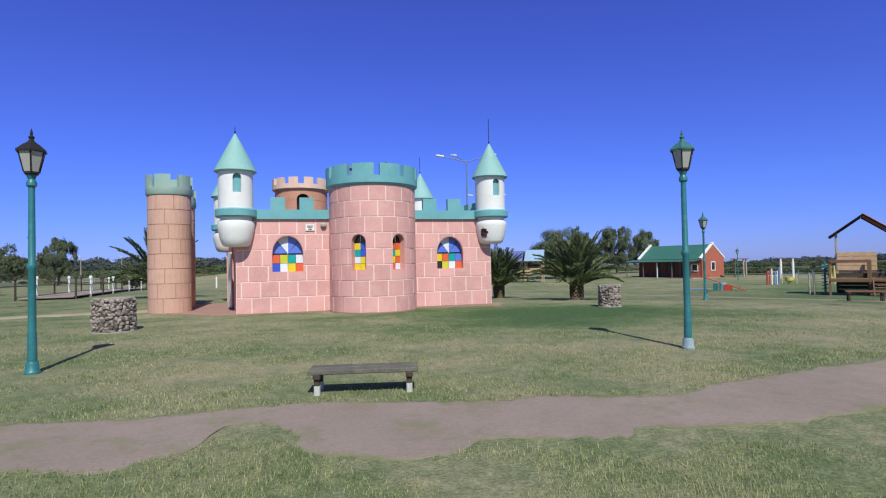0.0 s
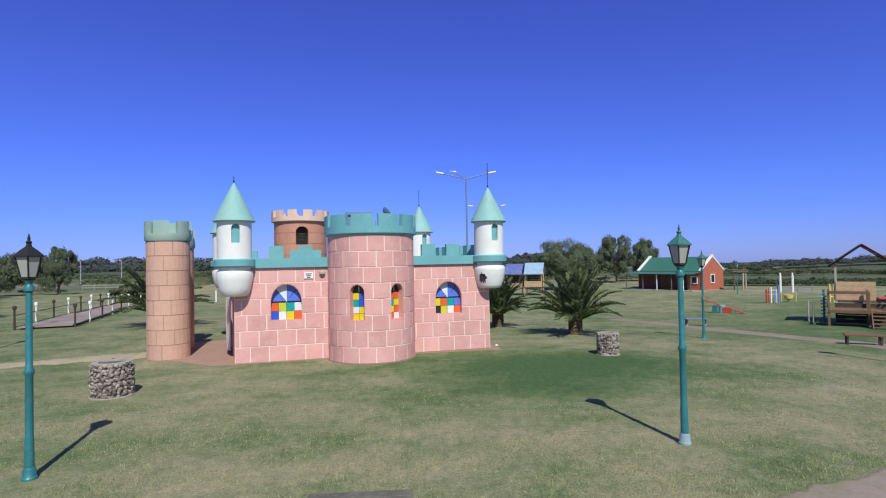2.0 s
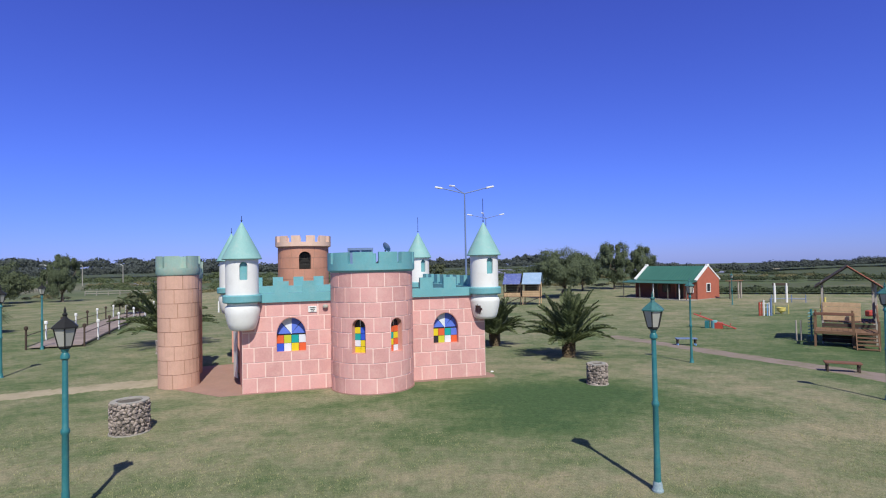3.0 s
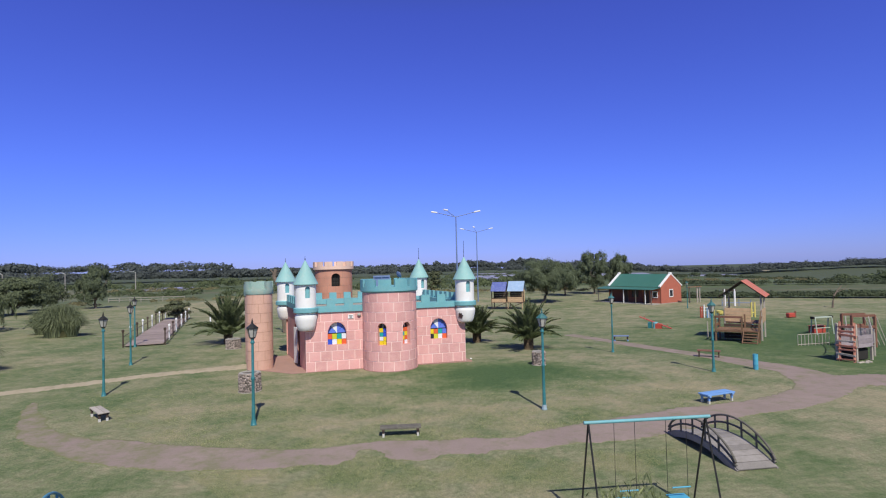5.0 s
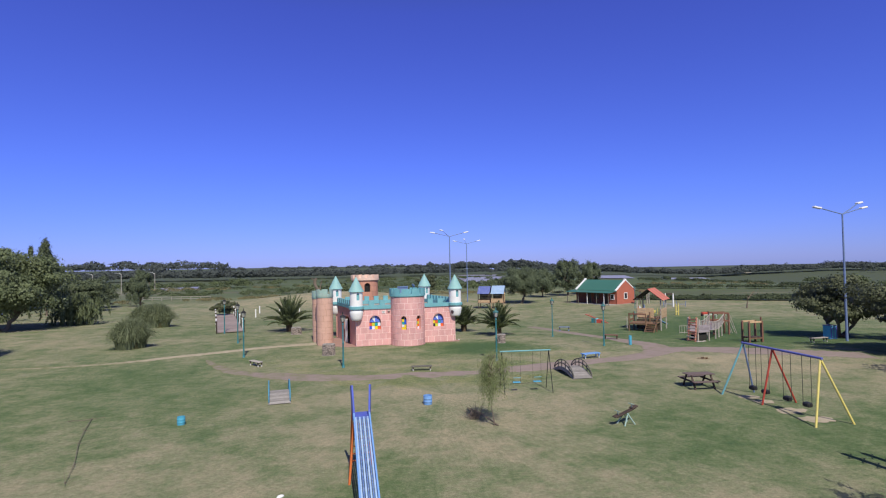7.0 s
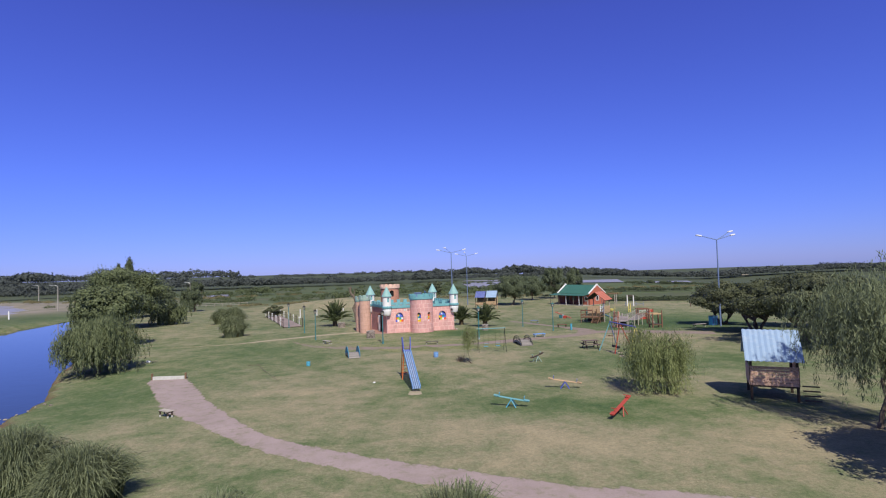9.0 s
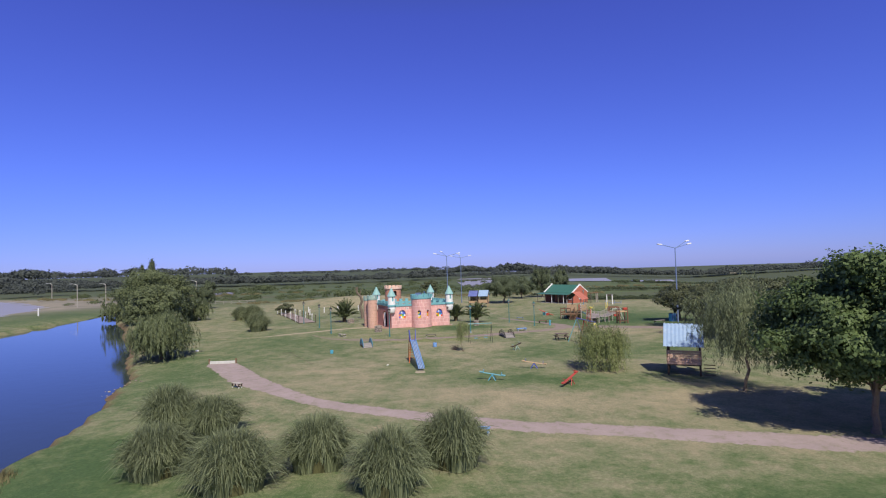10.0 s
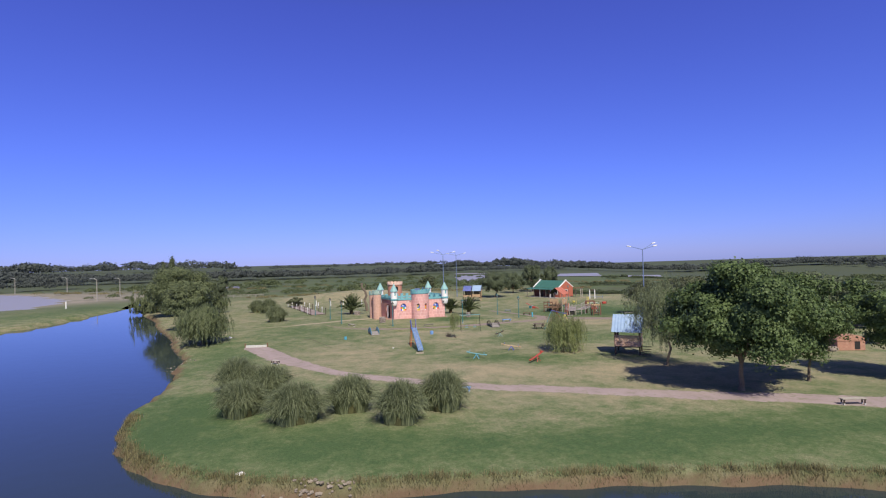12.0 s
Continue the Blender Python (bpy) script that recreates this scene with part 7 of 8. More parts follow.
def tree(x, y, h, w, label, leaf=None, n=12000, size=0.2, trunk=2.0, form="round", seed=1, girth=0.22, clumps=40, stems=1, name="tree", deep=None, shift=0.0, lean=0.0, droop=1.6, fill=0.55):
    """A tree: trunk with limbs, and a crown of single leaves in clumps, hanging strands for willows."""
    leaf = leaf or LEAF_TREE
    rnd, rng = random.Random(seed), np.random.default_rng(seed)
    t = thing(name, on(x, y), label, "tree" if h > 2.5 else "shrub")
    R, H = w / 2, (h - trunk) / 2
    D = (deep or w) / 2
    cz = trunk + H
    cs = []
    for k in range(clumps):
        d = unit(rng.normal(size=3))
        rr = rng.uniform(0.35, 1.0) ** 0.6
        lump = 0.70 + 0.45 * rng.random()
        p = d * rr * lump
        cs.append((p[0] * R * 0.86, p[1] * D * 0.86, cz + p[2] * H * 0.86))
    cs = np.array(cs) + np.array([shift, 0, 0])
    bm = bmesh.new()
    for s in range(stems):
        a = 2 * math.pi * s / max(1, stems) + rnd.random()
        foot = Vector((0.25 * math.cos(a), 0.25 * math.sin(a), -0.1)) if stems > 1 else Vector((0, 0, -0.1))
        top = Vector((lean + (R * 0.3 * math.cos(a) if stems > 1 else rnd.uniform(-0.1, 0.1)), (D * 0.3 * math.sin(a) if stems > 1 else 0.0), trunk + H * 0.35))
        limb(bm, foot, top, girth / math.sqrt(stems), girth * 0.55 / math.sqrt(stems), rnd, 0.06)
        lathe(bm, [(girth * 1.5 / math.sqrt(stems), -0.1), (girth * 1.02 / math.sqrt(stems), 0.35)], 8, Matrix.Translation(foot))
        for q in cs[s::stems][:12]:
            start = foot.lerp(top, rnd.uniform(0.6, 1.0))
            limb(bm, start, q, girth * 0.35, 0.02, rnd, 0.15)
    part("trunk", bm, BARK, t, smooth=True)
    which = rng.integers(0, clumps, n)
    # each clump is a lumpy cushion of leaves that look outwards and up
    d = unit(rng.normal(size=(n, 3)))
    d[:, 2] = np.where((d[:, 2] < -0.35) & (rng.random(n) < 0.7), -d[:, 2], d[:, 2])
    reach = rng.uniform(0.5, 1.3, clumps)[which] * fill * 0.42
    wave = 1 + 0.22 * np.sin(d[:, 0] * 6 + which) * np.sin(d[:, 1] * 5 + 2 * which)
    depth_ = (0.45 + 0.55 * rng.random(n) ** 0.45) * wave * np.where(rng.random(n) < 0.22, rng.uniform(1.0, 1.55, n), 1.0)
    axes = np.array([R, D, H * 0.85]) if form != "spiky" else np.array([R * 0.7, D * 0.7, H * 1.05])
    c = cs[which] + d * axes * (reach * depth_)[:, None]
    face = unit(d + unit(c - np.array([shift, 0, cz - 0.3 * H])) * 0.5 + rng.normal(size=(n, 3)) * 0.45)
    if form == "willow":
        strands = max(60, n // 34)
        s0 = cs[rng.integers(0, clumps, strands)] + rng.normal(size=(strands, 3)) * np.array([R, D, H]) * 0.2
        length = rng.uniform(0.35, 1.0, strands) * droop
        who = rng.integers(0, strands, n)
        f = rng.random(n)
        out = unit(s0 * np.array([1, 1, 0]))
        c = s0[who] + np.stack([out[who, 0] * 0.35 * np.sqrt(f) * droop / 2, out[who, 1] * 0.35 * np.sqrt(f) * droop / 2, -f * length[who]], -1) + rng.normal(size=(n, 3)) * 0.07
        c[:, 2] = np.maximum(c[:, 2], 0.12 + 0.2 * rng.random(n))
        tip = unit(np.array([0, 0, -1.0]) + rng.normal(size=(n, 3)) * 0.3)
        face = unit(out[who] + np.array([0, 0, 0.3]) + rng.normal(size=(n, 3)) * 0.6)
    elif form == "spiky":
        tip = unit(np.array([0, 0, 1.0]) + rng.normal(size=(n, 3)) * 0.55)
    else:
        tip = unit(rng.normal(size=(n, 3)) + np.array([0, 0, -0.3]))
    c[:, 2] = np.maximum(c[:, 2], 0.1)
    s = size * rng.uniform(0.6, 1.3, n)
    v, fa = leaf_arrays(c, tip, s * {"round": 1.15, "spiky": 1.5, "willow": 2.2}[form], s * {"round": 0.72, "spiky": 0.5, "willow": 0.30}[form], rng, face)
    fast_mesh("crown", v, fa, leaf, t)
    return t


def pampas(x, y, h, w, seed, label="large rounded clump of pampas grass with arching blades", blades=1500):
    rng = np.random.default_rng(seed)
    t = thing("pampas_grass", on(x, y), label, "grass clump", "pampas clumps on the lawn")
    n = blades
    a = rng.uniform(0, 2 * math.pi, n)
    out = np.stack([np.cos(a), np.sin(a), np.zeros(n)], -1)
    u = rng.random(n) ** 0.5
    lobe = 1 + 0.14 * np.sin(3 * a + seed) + 0.10 * np.sin(5 * a + 2 * seed)
    base = out * (u * w * 0.30 * lobe)[:, None]
    reach = w * (0.05 + 0.20 * u ** 2) * rng.uniform(0.5, 1.35, n) * lobe
    peak = h * (1.05 - 0.48 * u ** 3) * rng.uniform(0.62, 1.12, n)
    side = unit(np.stack([-np.sin(a), np.cos(a), np.zeros(n)], -1) + rng.normal(size=(n, 3)) * 0.5)
    wd = rng.uniform(0.014, 0.034, n)[:, None]
    bow = rng.uniform(0.52, 0.52 + 0.34 * u, n)
    stray = rng.normal(size=(n, 3)) * np.array([0.26, 0.26, 0.05]) * h * 0.4
    rows = []
    for f in (0.0, 0.3, 0.58, 0.82, 1.0):
        p = base + out * (reach * f ** 1.7)[:, None] + np.array([0, 0, 1.0]) * (peak * np.sin(math.pi * f * bow) / np.sin(math.pi * np.minimum(bow, 0.5)))[:, None] + stray * f * f
        p[:, 2] = np.maximum(p[:, 2], 0.02)
        ww = wd * (1 - 0.8 * f)
        rows += [p - side * ww, p + side * ww]
    v = np.stack(rows, 1).reshape(-1, 3)
    i = np.arange(n)[:, None] * 10
    f = np.concatenate([i + np.array([2 * k, 2 * k + 1, 2 * k + 3, 2 * k + 2]) for k in range(4)], 0)
    fast_mesh("blades", v, f, LEAF_PAMPAS, t)
    # plain dark core that fills the middle of the clump
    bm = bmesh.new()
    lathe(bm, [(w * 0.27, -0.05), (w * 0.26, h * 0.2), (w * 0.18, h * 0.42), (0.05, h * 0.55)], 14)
    part("inner_core", bm, REED_CORE, t, "dark olive core inside the blades", True)
    return t


REED_CORE = mat("dark grass core", (0.075, 0.075, 0.032), 0.95, 0.4, 4, 30, 0.8)


def palm(x, y, h, w, seed, label, trunk=0.55, fronds=56):
    rnd, rng = random.Random(seed), np.random.default_rng(seed)
    t = thing("palm", on(x, y), label, "palm")
    bm = bmesh.new()
    lathe(bm, [(0.34, -0.1), (0.30, 0.2), (0.27, trunk * 0.7), (0.32, trunk), (0.12, trunk + 0.25)], 14)
    for k in range(60):
        a, z = k * 2.4, 0.1 + trunk * k / 60
        box(bm, 0.14, 0.10, 0.10, pose(0.28 * math.cos(a), 0.28 * math.sin(a), z, 0, -25, math.degrees(a)))
    part("trunk", bm, PALM_BARK, t)
    for k in range(fronds):
        a = k * 2.39996 + rnd.uniform(-0.2, 0.2)
        up = radians(88 - 62 * (k / fronds) ** 1.25 + rnd.uniform(-7, 7))
        L = h * 0.92 * rnd.uniform(0.9, 1.15) * (1.0 - 0.38 * (k / fronds) * (1 - w / (2.0 * h))) * (1.0 if k > 6 else 0.85)
        L = L * (0.80 + 0.20 * math.sin(up)) * w / 3.4
        d = Vector((math.cos(a) * math.cos(up), math.sin(a) * math.cos(up), math.sin(up)))
        pts = []
        p = Vector((0.12 * math.cos(a), 0.12 * math.sin(a), trunk + 0.05))
        for j in range(9):
            pts.append(p.copy())
            p = p + d * (L / 8)
            d = (d + Vector((0, 0, -0.08 - 0.13 * j / 8))).normalized()
        bm = bmesh.new()
        tube(bm, pts, 0.024, 4, 0.006)
        me = bpy.data.meshes.new("tmp")
        bm.to_mesh(me)
        bm.free()
        stem = np.array([v.co[:] for v in me.vertices])
        stem_faces = [tuple(q.vertices) for q in me.polygons]
        bpy.data.meshes.remove(me)
        P = np.array(pts)
        m = 66
        f = np.linspace(0.14, 1.0, m)
        idx = np.clip((f * 8).astype(int), 0, 7)
        fr = (f * 8 - idx)[:, None]
        c = P[idx] * (1 - fr) + P[idx + 1] * fr
        along = unit(P[idx + 1] - P[idx])
        side = unit(np.cross(along, np.array([0, 0, 1.0])) + 1e-6)
        ll = (0.42 * np.sin(np.pi * (0.16 + 0.76 * f)) + 0.05) * w / 3.8
        V, F, n0 = [stem], list(stem_faces), len(stem)
        for sgn in (-1, 1):
            tip = unit(along * 0.85 + side * sgn + np.array([0, 0, 0.35]) + rng.normal(size=(m, 3)) * 0.12)
            v, fa = leaf_arrays(c + tip * ll[:, None] * 0.5, tip, ll, np.full(m, 0.06), rng)
            V.append(v)
            F += [tuple(q) for q in fa + n0]
            n0 += len(v)
        fast_mesh("frond", np.concatenate(V), F, LEAF_PALM, t)
    return t


tree(19.6, -37.3, 9.6, 11.6, "large dense broad-crowned green tree beside the lakeside path", LEAF_TREE, 110000, 0.185, 1.2, "round", 11, 0.2, 130, fill=0.52, deep=11, shift=0.5)
tree(26.0, -35.6, 8.0, 6.0, "slender green tree under the large tree", LEAF_TREE, 34000, 0.18, 1.5, "round", 12, 0.12, 60, fill=0.6)
tree(18.9, -27.6, 7.9, 5.8, "feathery willow shading the stilt hut", LEAF_GREY, 34000, 0.12, 2.7, "willow", 13, 0.12, 50, droop=2.3, lean=0.4)
tree(12.1, -18.6, 4.1, 3.9, "small weeping willow hanging down to the lawn", LEAF_WEEP, 26000, 0.10, 1.9, "willow", 14, 0.1, 30, droop=3.0)
tree(35.2, 7.0, 6.0, 10.0, "wide dark spreading tree with several stems", LEAF_DARK, 44000, 0.19, 1.3, "round", 15, 0.35, 60, stems=4)
tree(38.8, 19.5, 5.8, 9.5, "wide dark spreading tree with several stems", LEAF_DARK, 36000, 0.20, 1.3, "round", 16, 0.35, 60, stems=4)
tree(-50.5, 39.0, 10.6, 14.5, "big dense willowy tree leaning over the lake shore", LEAF_WILLOW, 70000, 0.25, 0.8, "round", 17, 0.4, 110, stems=2, deep=12, fill=0.62)
tree(-63.0, 67.0, 13.2, 6.0, "upright tree rising above the shore trees", LEAF_OLIVE, 14000, 0.26, 2.0, "spiky", 18, 0.2, 30)
tree(-30.6, -2.8, 5.4, 6.6, "weeping willow trailing at the water's edge", LEAF_WILLOW, 36000, 0.18, 2.2, "willow", 19, 0.22, 50, droop=2.8, deep=7)
tree(-39.0, 14.0, 7.6, 8.0, "dense willow on the lake shore", LEAF_WILLOW, 26000, 0.24, 1.5, "round", 20, 0.25, 60, fill=0.7)
tree(-60.0, 93.0, 8.6, 7.5, "grey-green tree with upright feathery twigs", LEAF_TWIG, 34000, 0.2, 0.4, "spiky", 21, 0.25, 46, fill=0.5)
tree(-67.5, 90.0, 6.4, 9.0, "dense grey-green thicket on the far bank", LEAF_OLIVE, 22000, 0.24, 0.2, "spiky", 36, 0.2, 60, fill=0.6, name="thicket")
tree(-64.0, 78.0, 6.5, 11.0, "dense grey-green tree by the far bank", LEAF_OLIVE, 24000, 0.26, 0.4, "round", 22, 0.25, 50)
tree(-46.5, 47.0, 4.8, 6.5, "low willow on the far lawn", LEAF_WILLOW, 9000, 0.30, 0.8, "willow", 23, 0.2, 30, droop=2.0)
tree(-62.0, 52.0, 5.4, 9.0, "low willow on the far lawn", LEAF_WILLOW, 9000, 0.34, 0.8, "willow", 24, 0.2, 30, droop=2.4)
tree(20.8, 79.0, 7.5, 10.4, "rounded feathery park tree with a leaning trunk", LEAF_TWIG, 52000, 0.17, 1.5, "spiky", 25, 0.30, 90, lean=0.9, fill=0.62)
tree(36.5, 100.0, 9.2, 7.6, "tall twiggy grey-green tree behind the brick house", LEAF_TWIG, 30000, 0.2, 0.6, "spiky", 26, 0.22, 70, fill=0.55)
tree(43.0, 103.0, 8.6, 7.4, "tall twiggy grey-green tree behind the brick house", LEAF_TWIG, 26000, 0.2, 0.6, "spiky", 27, 0.2, 66, fill=0.55)
tree(29.5, 97.0, 7.0, 9.0, "dense grey-green tree behind the playhouse", LEAF_TWIG, 18000, 0.26, 0.3, "spiky", 35, 0.2, 60, fill=0.6)
tree(1.75, -5.84, 3.4, 1.5, "thin young willow sapling", LEAF_WEEP, 7000, 0.055, 1.7, "willow", 29, 0.022, 16, droop=1.0)
tree(-31.5, 60.5, 2.6, 4.0, "rounded green shrub at the end of the footbridge", LEAF_DARK, 6000, 0.24, 0.1, "round", 30, 0.1, 26, name="shrub")
tree(33.4, -36.6, 7.4, 8.4, "green tree shading the lawn by the lakeside path", LEAF_TREE, 30000, 0.22, 1.8, "round", 38, 0.15, 50)
tree(44.5, -21.5, 6.6, 7.0, "green tree near the brick barbecue", LEAF_TREE, 14000, 0.26, 1.8, "round", 31, 0.15, 40)
tree(52.0, -10.0, 6.0, 12.0, "dense green tree at the edge of the park", LEAF_OLIVE, 26000, 0.26, 0.8, "round", 32, 0.2, 60)
tree(35.0, -2.5, 6.6, 14.0, "broad dark tree shading the lawn beyond the stilt hut", LEAF_DARK, 52000, 0.21, 1.5, "round", 39, 0.4, 80, stems=3)
tree(46.0, 11.5, 6.9, 12.5, "wide dark spreading tree at the park edge", LEAF_DARK, 44000, 0.21, 1.2, "round", 37, 0.35, 70, stems=3)
tree(62.0, 10.0, 6.6, 16.0, "dense green thicket at the edge of the park", LEAF_OLIVE, 26000, 0.30, 0.3, "round", 33, 0.2, 70, name="thicket")
tree(3.2, 120.0, 5.5, 6.0, "dark round bush on the far field", LEAF_DARK, 5000, 0.4, 0.5, "round", 34, 0.2, 30, name="bush")
for k, (px, py, ph, pw) in enumerate([(-17.6, -31.2, 2.9, 3.2), (-15.4, -37.8, 2.4, 3.2), (-11.4, -39.9, 2.6, 3.6), (-8.1, -37.8, 2.5, 3.3), (-4.7, -41.0, 2.7, 3.0), (-1.9, -38.4, 2.7, 3.3), (-15.0, -31.8, 2.3, 3.2), (-26.9, 21.2, 2.45, 3.3), (-32.8, 40.0, 2.7, 3.7), (-36.0, 43.5, 2.4, 3.4)]):
    pampas(px, py, ph * (0.84 if py < 0 else 0.98), pw * (1.10 if py < 0 else 1.08), 50 + k, blades=4200 if py < -20 else 5200)
palm(7.15, 25.6, 2.9, 3.5, 71, "squat feathery date palm on the lawn")
palm(-15.0, 31.4, 2.75, 4.3, 72, "squat feathery date palm beside the entrance path")
palm(4.2, 31.0, 2.6, 3.3, 73, "squat feathery date palm behind the castle")


def far_woods(name, places, label, material, n, size, seed, wide=1.0, trunk=0.0):
    """Distant belts of trees: many leaf clumps, one joined mesh."""
    rng = np.random.default_rng(seed)
    C, S, N = [], [], []
    for x0, y0, x1, y1, h, deep, count in places:
        for k in range(count):
            t = rng.random()
            x, y = x0 + (x1 - x0) * t, y0 + (y1 - y0) * t + rng.uniform(-deep, deep)
            swell = 0.92 + 0.30 * noise.noise(Vector((x / 34, y / 60, seed))) + 0.20 * noise.noise(Vector((x / 11, y / 20, seed + 7)))
            hh = h * (swell * rng.uniform(0.78, 1.12) + (0.30 if rng.random() < 0.04 else 0))
            ww = hh * rng.uniform(0.38, 0.75) * wide
            z = ground_z(x, y)
            d = unit(rng.normal(size=(n, 3)))
            d[:, 2] = np.where(d[:, 2] < -0.2, np.abs(d[:, 2]), d[:, 2])
            lump = (0.55 + 0.45 * rng.random((n, 1)) ** 0.5) * (1 + 0.28 * np.sin(d[:, :1] * 7 + k) * np.sin(d[:, 2:] * 6 + k))
            C.append(d * lump * np.array([ww, ww, hh * 0.5 * (1 - trunk)]) + np.array([x, y, z + hh * (0.5 + 0.5 * trunk)]))
            S.append(np.full(n, size * hh / 8))
            N.append(unit(d + rng.normal(size=(n, 3)) * 0.4))
    c, s, face = np.concatenate(C), np.concatenate(S), np.concatenate(N)
    tip = unit(np.cross(face, rng.normal(size=c.shape)))
    side = unit(np.cross(tip, face)) * (s * 0.55)[:, None]
    tip = tip * (s * rng.uniform(0.4, 0.75, len(s)))[:, None]
    v = np.stack([c - tip - side, c - tip + side, c + tip], 1).reshape(-1, 3)
    f = np.arange(len(c) * 3).reshape(-1, 3)
    tagged(fast_mesh(name, v, f, material), label, "trees", kind="stuff")


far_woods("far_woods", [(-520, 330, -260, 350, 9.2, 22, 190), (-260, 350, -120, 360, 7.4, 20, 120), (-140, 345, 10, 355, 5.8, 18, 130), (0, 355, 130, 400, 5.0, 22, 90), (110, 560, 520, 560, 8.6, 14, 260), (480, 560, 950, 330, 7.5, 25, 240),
                        (-330, 140, -200, 260, 6.5, 20, 60), (470, 470, 760, 520, 4.0, 60, 150), (20, 520, 260, 560, 9.5, 16, 120)], "grey-green belt of distant woods on the horizon", LEAF_HAZED, 300, 1.1, 81, 1.4, 0.06)
far_woods("horizon_woods", [(-1400, 760, -350, 1050, 17, 40, 170), (-380, 1050, 420, 1150, 8.5, 40, 110)], "long low woods along the far horizon", LEAF_HAZED, 150, 1.5, 84, 2.0)
far_woods("far_scrub", [(-75, 122, -20, 150, 2.0, 8, 24), (-20, 160, 60, 165, 2.2, 10, 30), (130, 96, 170, 30, 2.6, 4, 60), (188, 196, 196, 196, 5.6, 3, 7), (190, 225, 330, 170, 1.6, 4, 50), (72, 10, 110, -60, 4.5, 8, 50), (170, 60, 420, 190, 3.2, 60, 110), (260, 260, 480, 330, 4.5, 60, 110), (-150, 190, -60, 215, 3, 8, 40), (-110, 150, 60, 260, 1.9, 50, 110), (-30, 118, 40, 125, 3.4, 5, 12)],
          "low thickets and hedge belts on the marsh", LEAF_MARSH, 240, 1.2, 82, 1.7)
far_woods("field_hedge", [(43, 84.5, 72, 70, 1.2, 1.0, 150), (72, 70, 135, 38, 1.2, 1.2, 190), (60, 128, 150, 84, 1.1, 2.5, 130), (90, 178, 240, 118, 1.3, 5, 150)],
          "dark flat-topped hedges and rushes along the edge of the fields", LEAF_HEDGE, 200, 1.9, 85, 2.3)
far_woods("far_reeds", [(-70, 100, 0, 112, 1.1, 6, 60), (0, 118, 60, 104, 1.1, 5, 60), (40, 150, 200, 95, 1.1, 6, 80), (-160, 160, -40, 190, 1.4, 10, 60)],
          "belts of dry marsh reeds", LEAF_REED, 160, 1.3, 83, 2.2)


def lawn_blades():
    """Short blades and tufts on the lawn where it is passed closest, thicker along the path's edges."""
    rng = np.random.default_rng(91)
    n = 330000
    y = 1.5 + 14 * rng.random(n) ** 1.9
    x = rng.uniform(-1, 1, n) * (3.5 + y * 0.85)
    dens = 0.5 * np.sin(x * 1.7 + 1.3 * np.sin(y * 1.1)) * np.sin(y * 2.1 + 0.9 * np.sin(x * 1.3)) + 0.3 * np.sin(x * 4.1 + y) * np.sin(y * 3.7 - x)
    upper, lower = resample(LOOP_UP, 0.5), resample(LOOP_LOW, 0.5)
    ux, uy = np.array([p.x for p in upper[:60]]), np.array([p.y for p in upper[:60]])
    lx, ly = np.array([p.x for p in lower[:60]]), np.array([p.y for p in lower[:60]])
    top, low = np.interp(x, ux, uy), np.interp(x, lx, ly)
    on_path = (y < top + rng.normal(size=n) * 0.06) & (y > low + rng.normal(size=n) * 0.09)
    keep = ~on_path & (rng.random(n) < (y - 1.5) / 1.8) & ((((x - 3.3) / 4.4) ** 2 + ((y - 16.2) / 3.9) ** 2) > 1.0) & (rng.random(n) < 1.25 - y / 13.5) & (dens > -0.35 + 0.25 * rng.random(n)) & ~((x > -9.5) & (x < 3.5) & (y > 16.6 + 0.22 * (x + 6)))
    x, y, dens = x[keep], y[keep], dens[keep]
    n = len(x)
    near_edge = np.exp(-np.minimum(np.abs(y - np.interp(x, ux, uy)), np.abs(y - np.interp(x, lx, ly))) / 0.25)
    h = (0.018 + 0.02 * rng.random(n)) * (1 + 0.8 * np.clip(dens, 0, 1)) * (1 + 0.6 * near_edge * (rng.random(n) < 0.5))
    z = land(x, y)[0]
    a = rng.uniform(0, 2 * math.pi, n)
    lean = rng.uniform(0.2, 1.1, n)
    base = np.stack([x, y, z - 0.004], -1)
    tip = base + np.stack([np.cos(a) * lean * h, np.sin(a) * lean * h, h], -1)
    side = np.stack([-np.sin(a), np.cos(a), np.zeros(n)], -1) * (0.0013 + 0.0006 * y)[:, None] * rng.uniform(0.6, 1.2, n)[:, None]
    v = np.stack([base - side, base + side, tip], 1).reshape(-1, 3)
    tagged(fast_mesh("lawn_grass", v, np.arange(n * 3).reshape(-1, 3), GRASS_BLADE), "short patchy lawn grass beside the dirt path", "grass", kind="stuff")


lawn_blades()


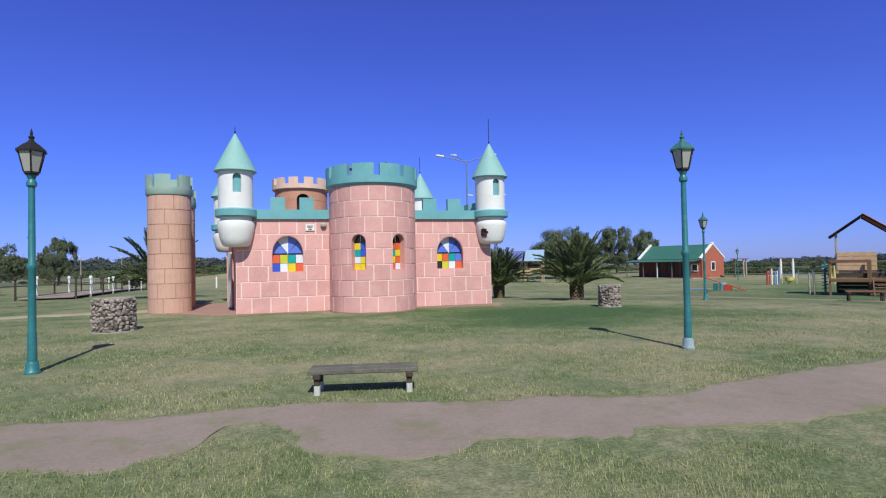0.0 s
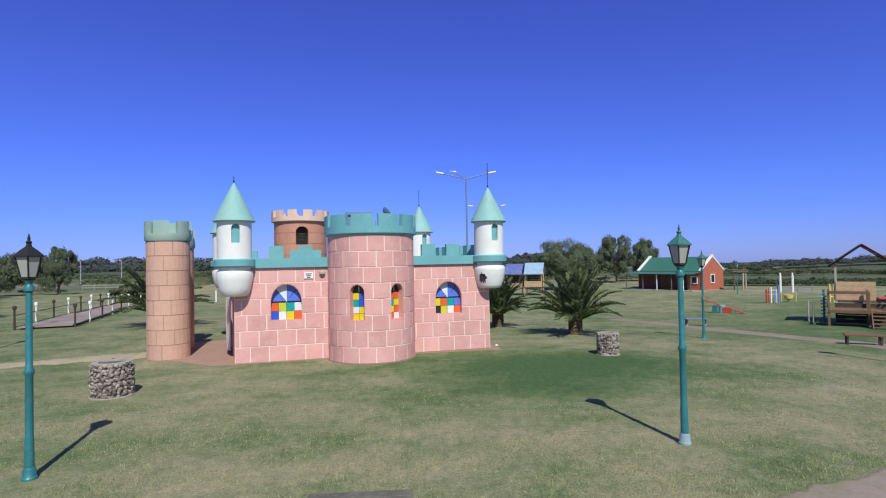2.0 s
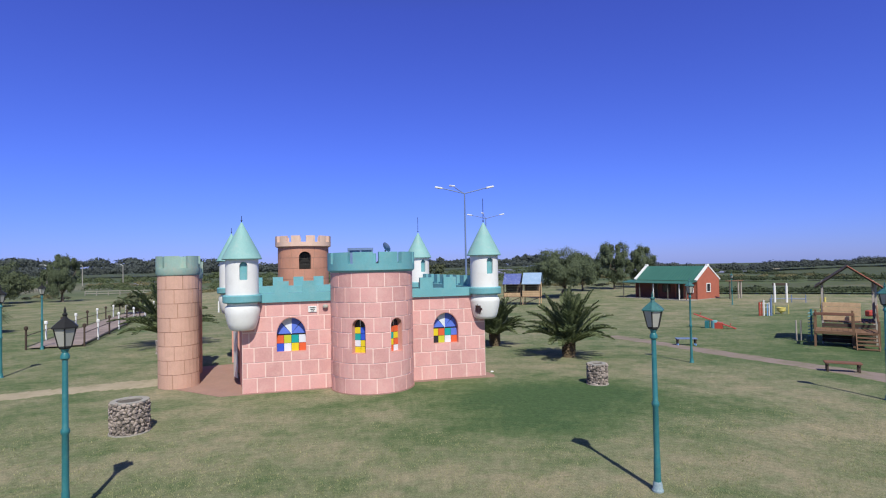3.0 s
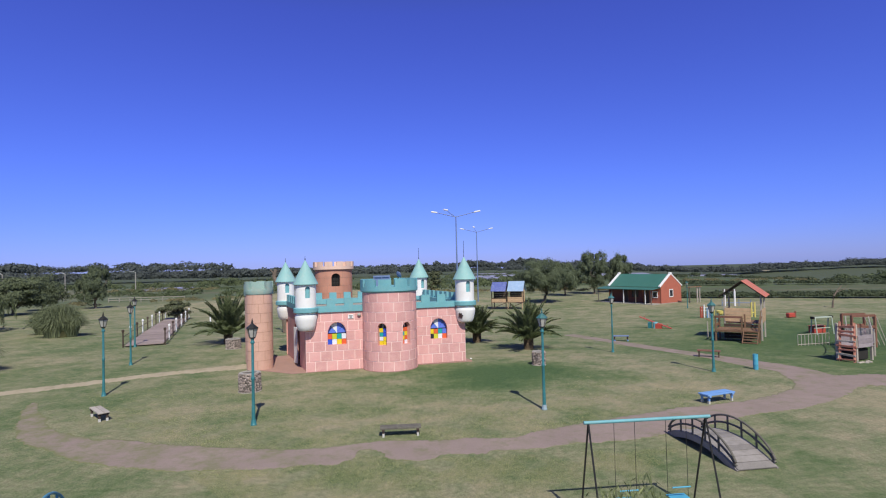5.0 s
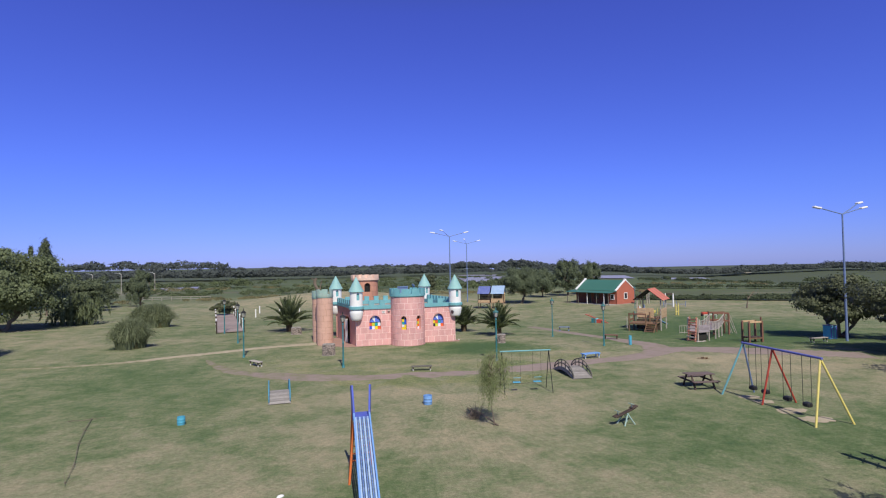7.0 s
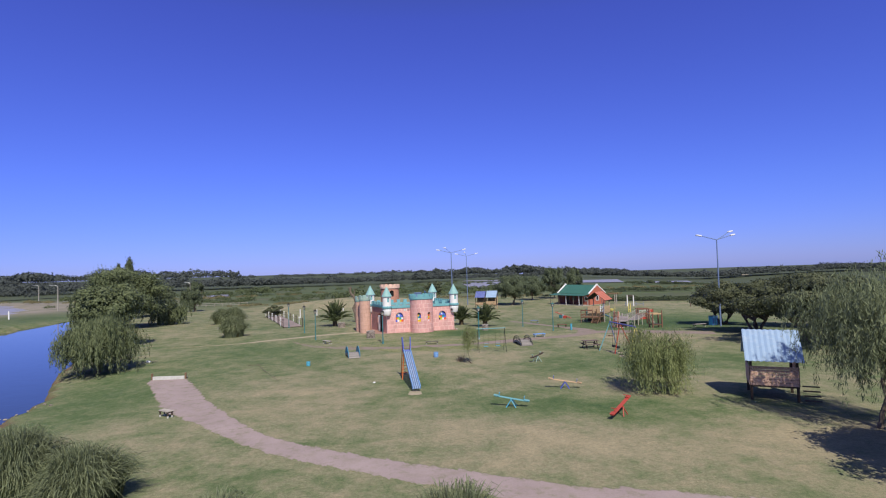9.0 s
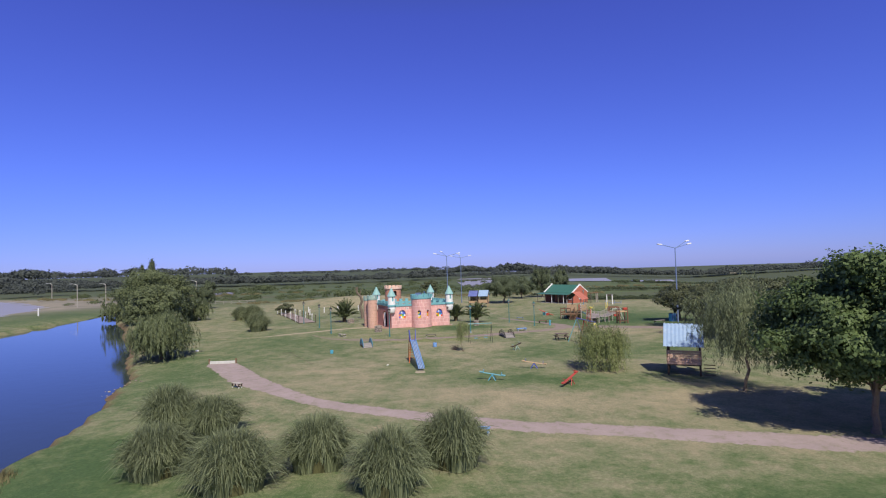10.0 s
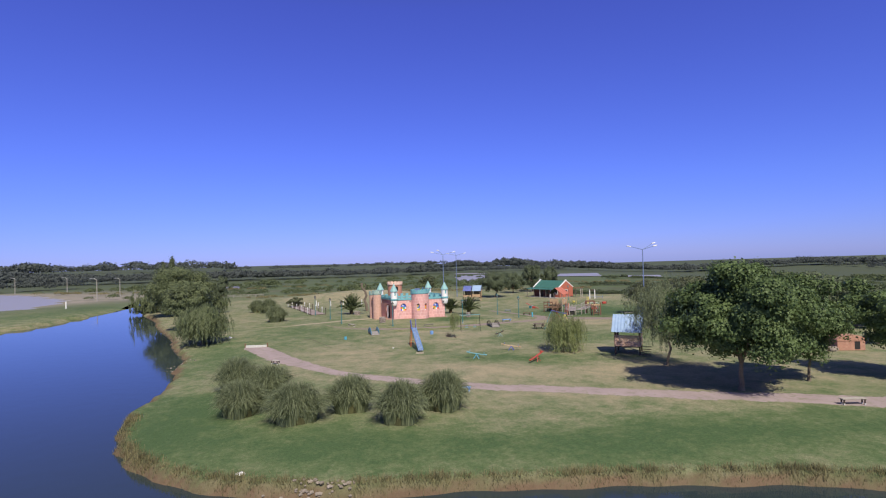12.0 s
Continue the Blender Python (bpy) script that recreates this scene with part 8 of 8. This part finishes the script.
def bank_growth():
    """Dry grass and reeds along the worn lake bank, and rubble at the water's edge."""
    rng = np.random.default_rng(92)
    line = np.array(SHORE[9:23], float)
    seg = np.diff(line, axis=0)
    cum = np.r_[0, np.cumsum(np.hypot(seg[:, 0], seg[:, 1]))]
    n = 34000
    s = rng.uniform(0, cum[-1], n)
    k = np.clip(np.searchsorted(cum, s) - 1, 0, len(seg) - 1)
    p = line[k] + seg[k] * ((s - cum[k]) / np.hypot(seg[k, 0], seg[k, 1]))[:, None]
    nrm = np.stack([-seg[k, 1], seg[k, 0]], -1) / np.hypot(seg[k, 0], seg[k, 1])[:, None]
    p = p + nrm * rng.normal(0.5, 0.3, n)[:, None]
    clump = np.sin(s * 1.9) + np.sin(s * 0.73 + 1) + np.sin(s * 5.1)
    keep = clump > rng.uniform(-3.0, 1.4, n)
    p, clump = p[keep], clump[keep]
    n = len(p)
    z = land(p[:, 0], p[:, 1])[0]
    h = rng.uniform(0.10, 0.26, n) * (1 + 0.35 * np.clip(clump, 0, 2))
    a = rng.uniform(0, 2 * math.pi, n)
    lean = rng.uniform(0.1, 0.8, n)
    base = np.stack([p[:, 0], p[:, 1], z - 0.01], -1)
    tip = base + np.stack([np.cos(a) * lean * h, np.sin(a) * lean * h, h], -1)
    side = np.stack([-np.sin(a), np.cos(a), np.zeros(n)], -1) * rng.uniform(0.008, 0.016, n)[:, None]
    v = np.stack([base - side, base + side, tip], 1).reshape(-1, 3)
    tagged(fast_mesh("bank_grass", v, np.arange(n * 3).reshape(-1, 3), LEAF_REED), "dry tufted grass along the worn lake bank", "grass", kind="stuff")
    rnd = random.Random(12)
    heap = thing("bank_rubble", pose(0, 0, 0), "pale rubble stones spilled down the lake bank", "rubble")
    for q in range(70):
        x, y = (rnd.gauss(-8.6, 1.0), rnd.gauss(-49.9, 0.3)) if q < 56 else (rnd.gauss(-28.4, 0.6), rnd.gauss(-16.6, 1.4))
        r = rnd.uniform(0.05, 0.15)
        bm = bmesh.new()
        bmesh.ops.create_icosphere(bm, subdivisions=1, radius=r)
        for w in bm.verts:
            w.co = Vector((w.co.x, w.co.y, w.co.z * 0.6)) * rnd.uniform(0.75, 1.2)
        bmesh.ops.translate(bm, vec=(x, y, max(ground_z(x, y), WATER_Z - 0.05) + r * 0.2), verts=bm.verts)
        part("stone", bm, ROCK, heap)


bank_growth()
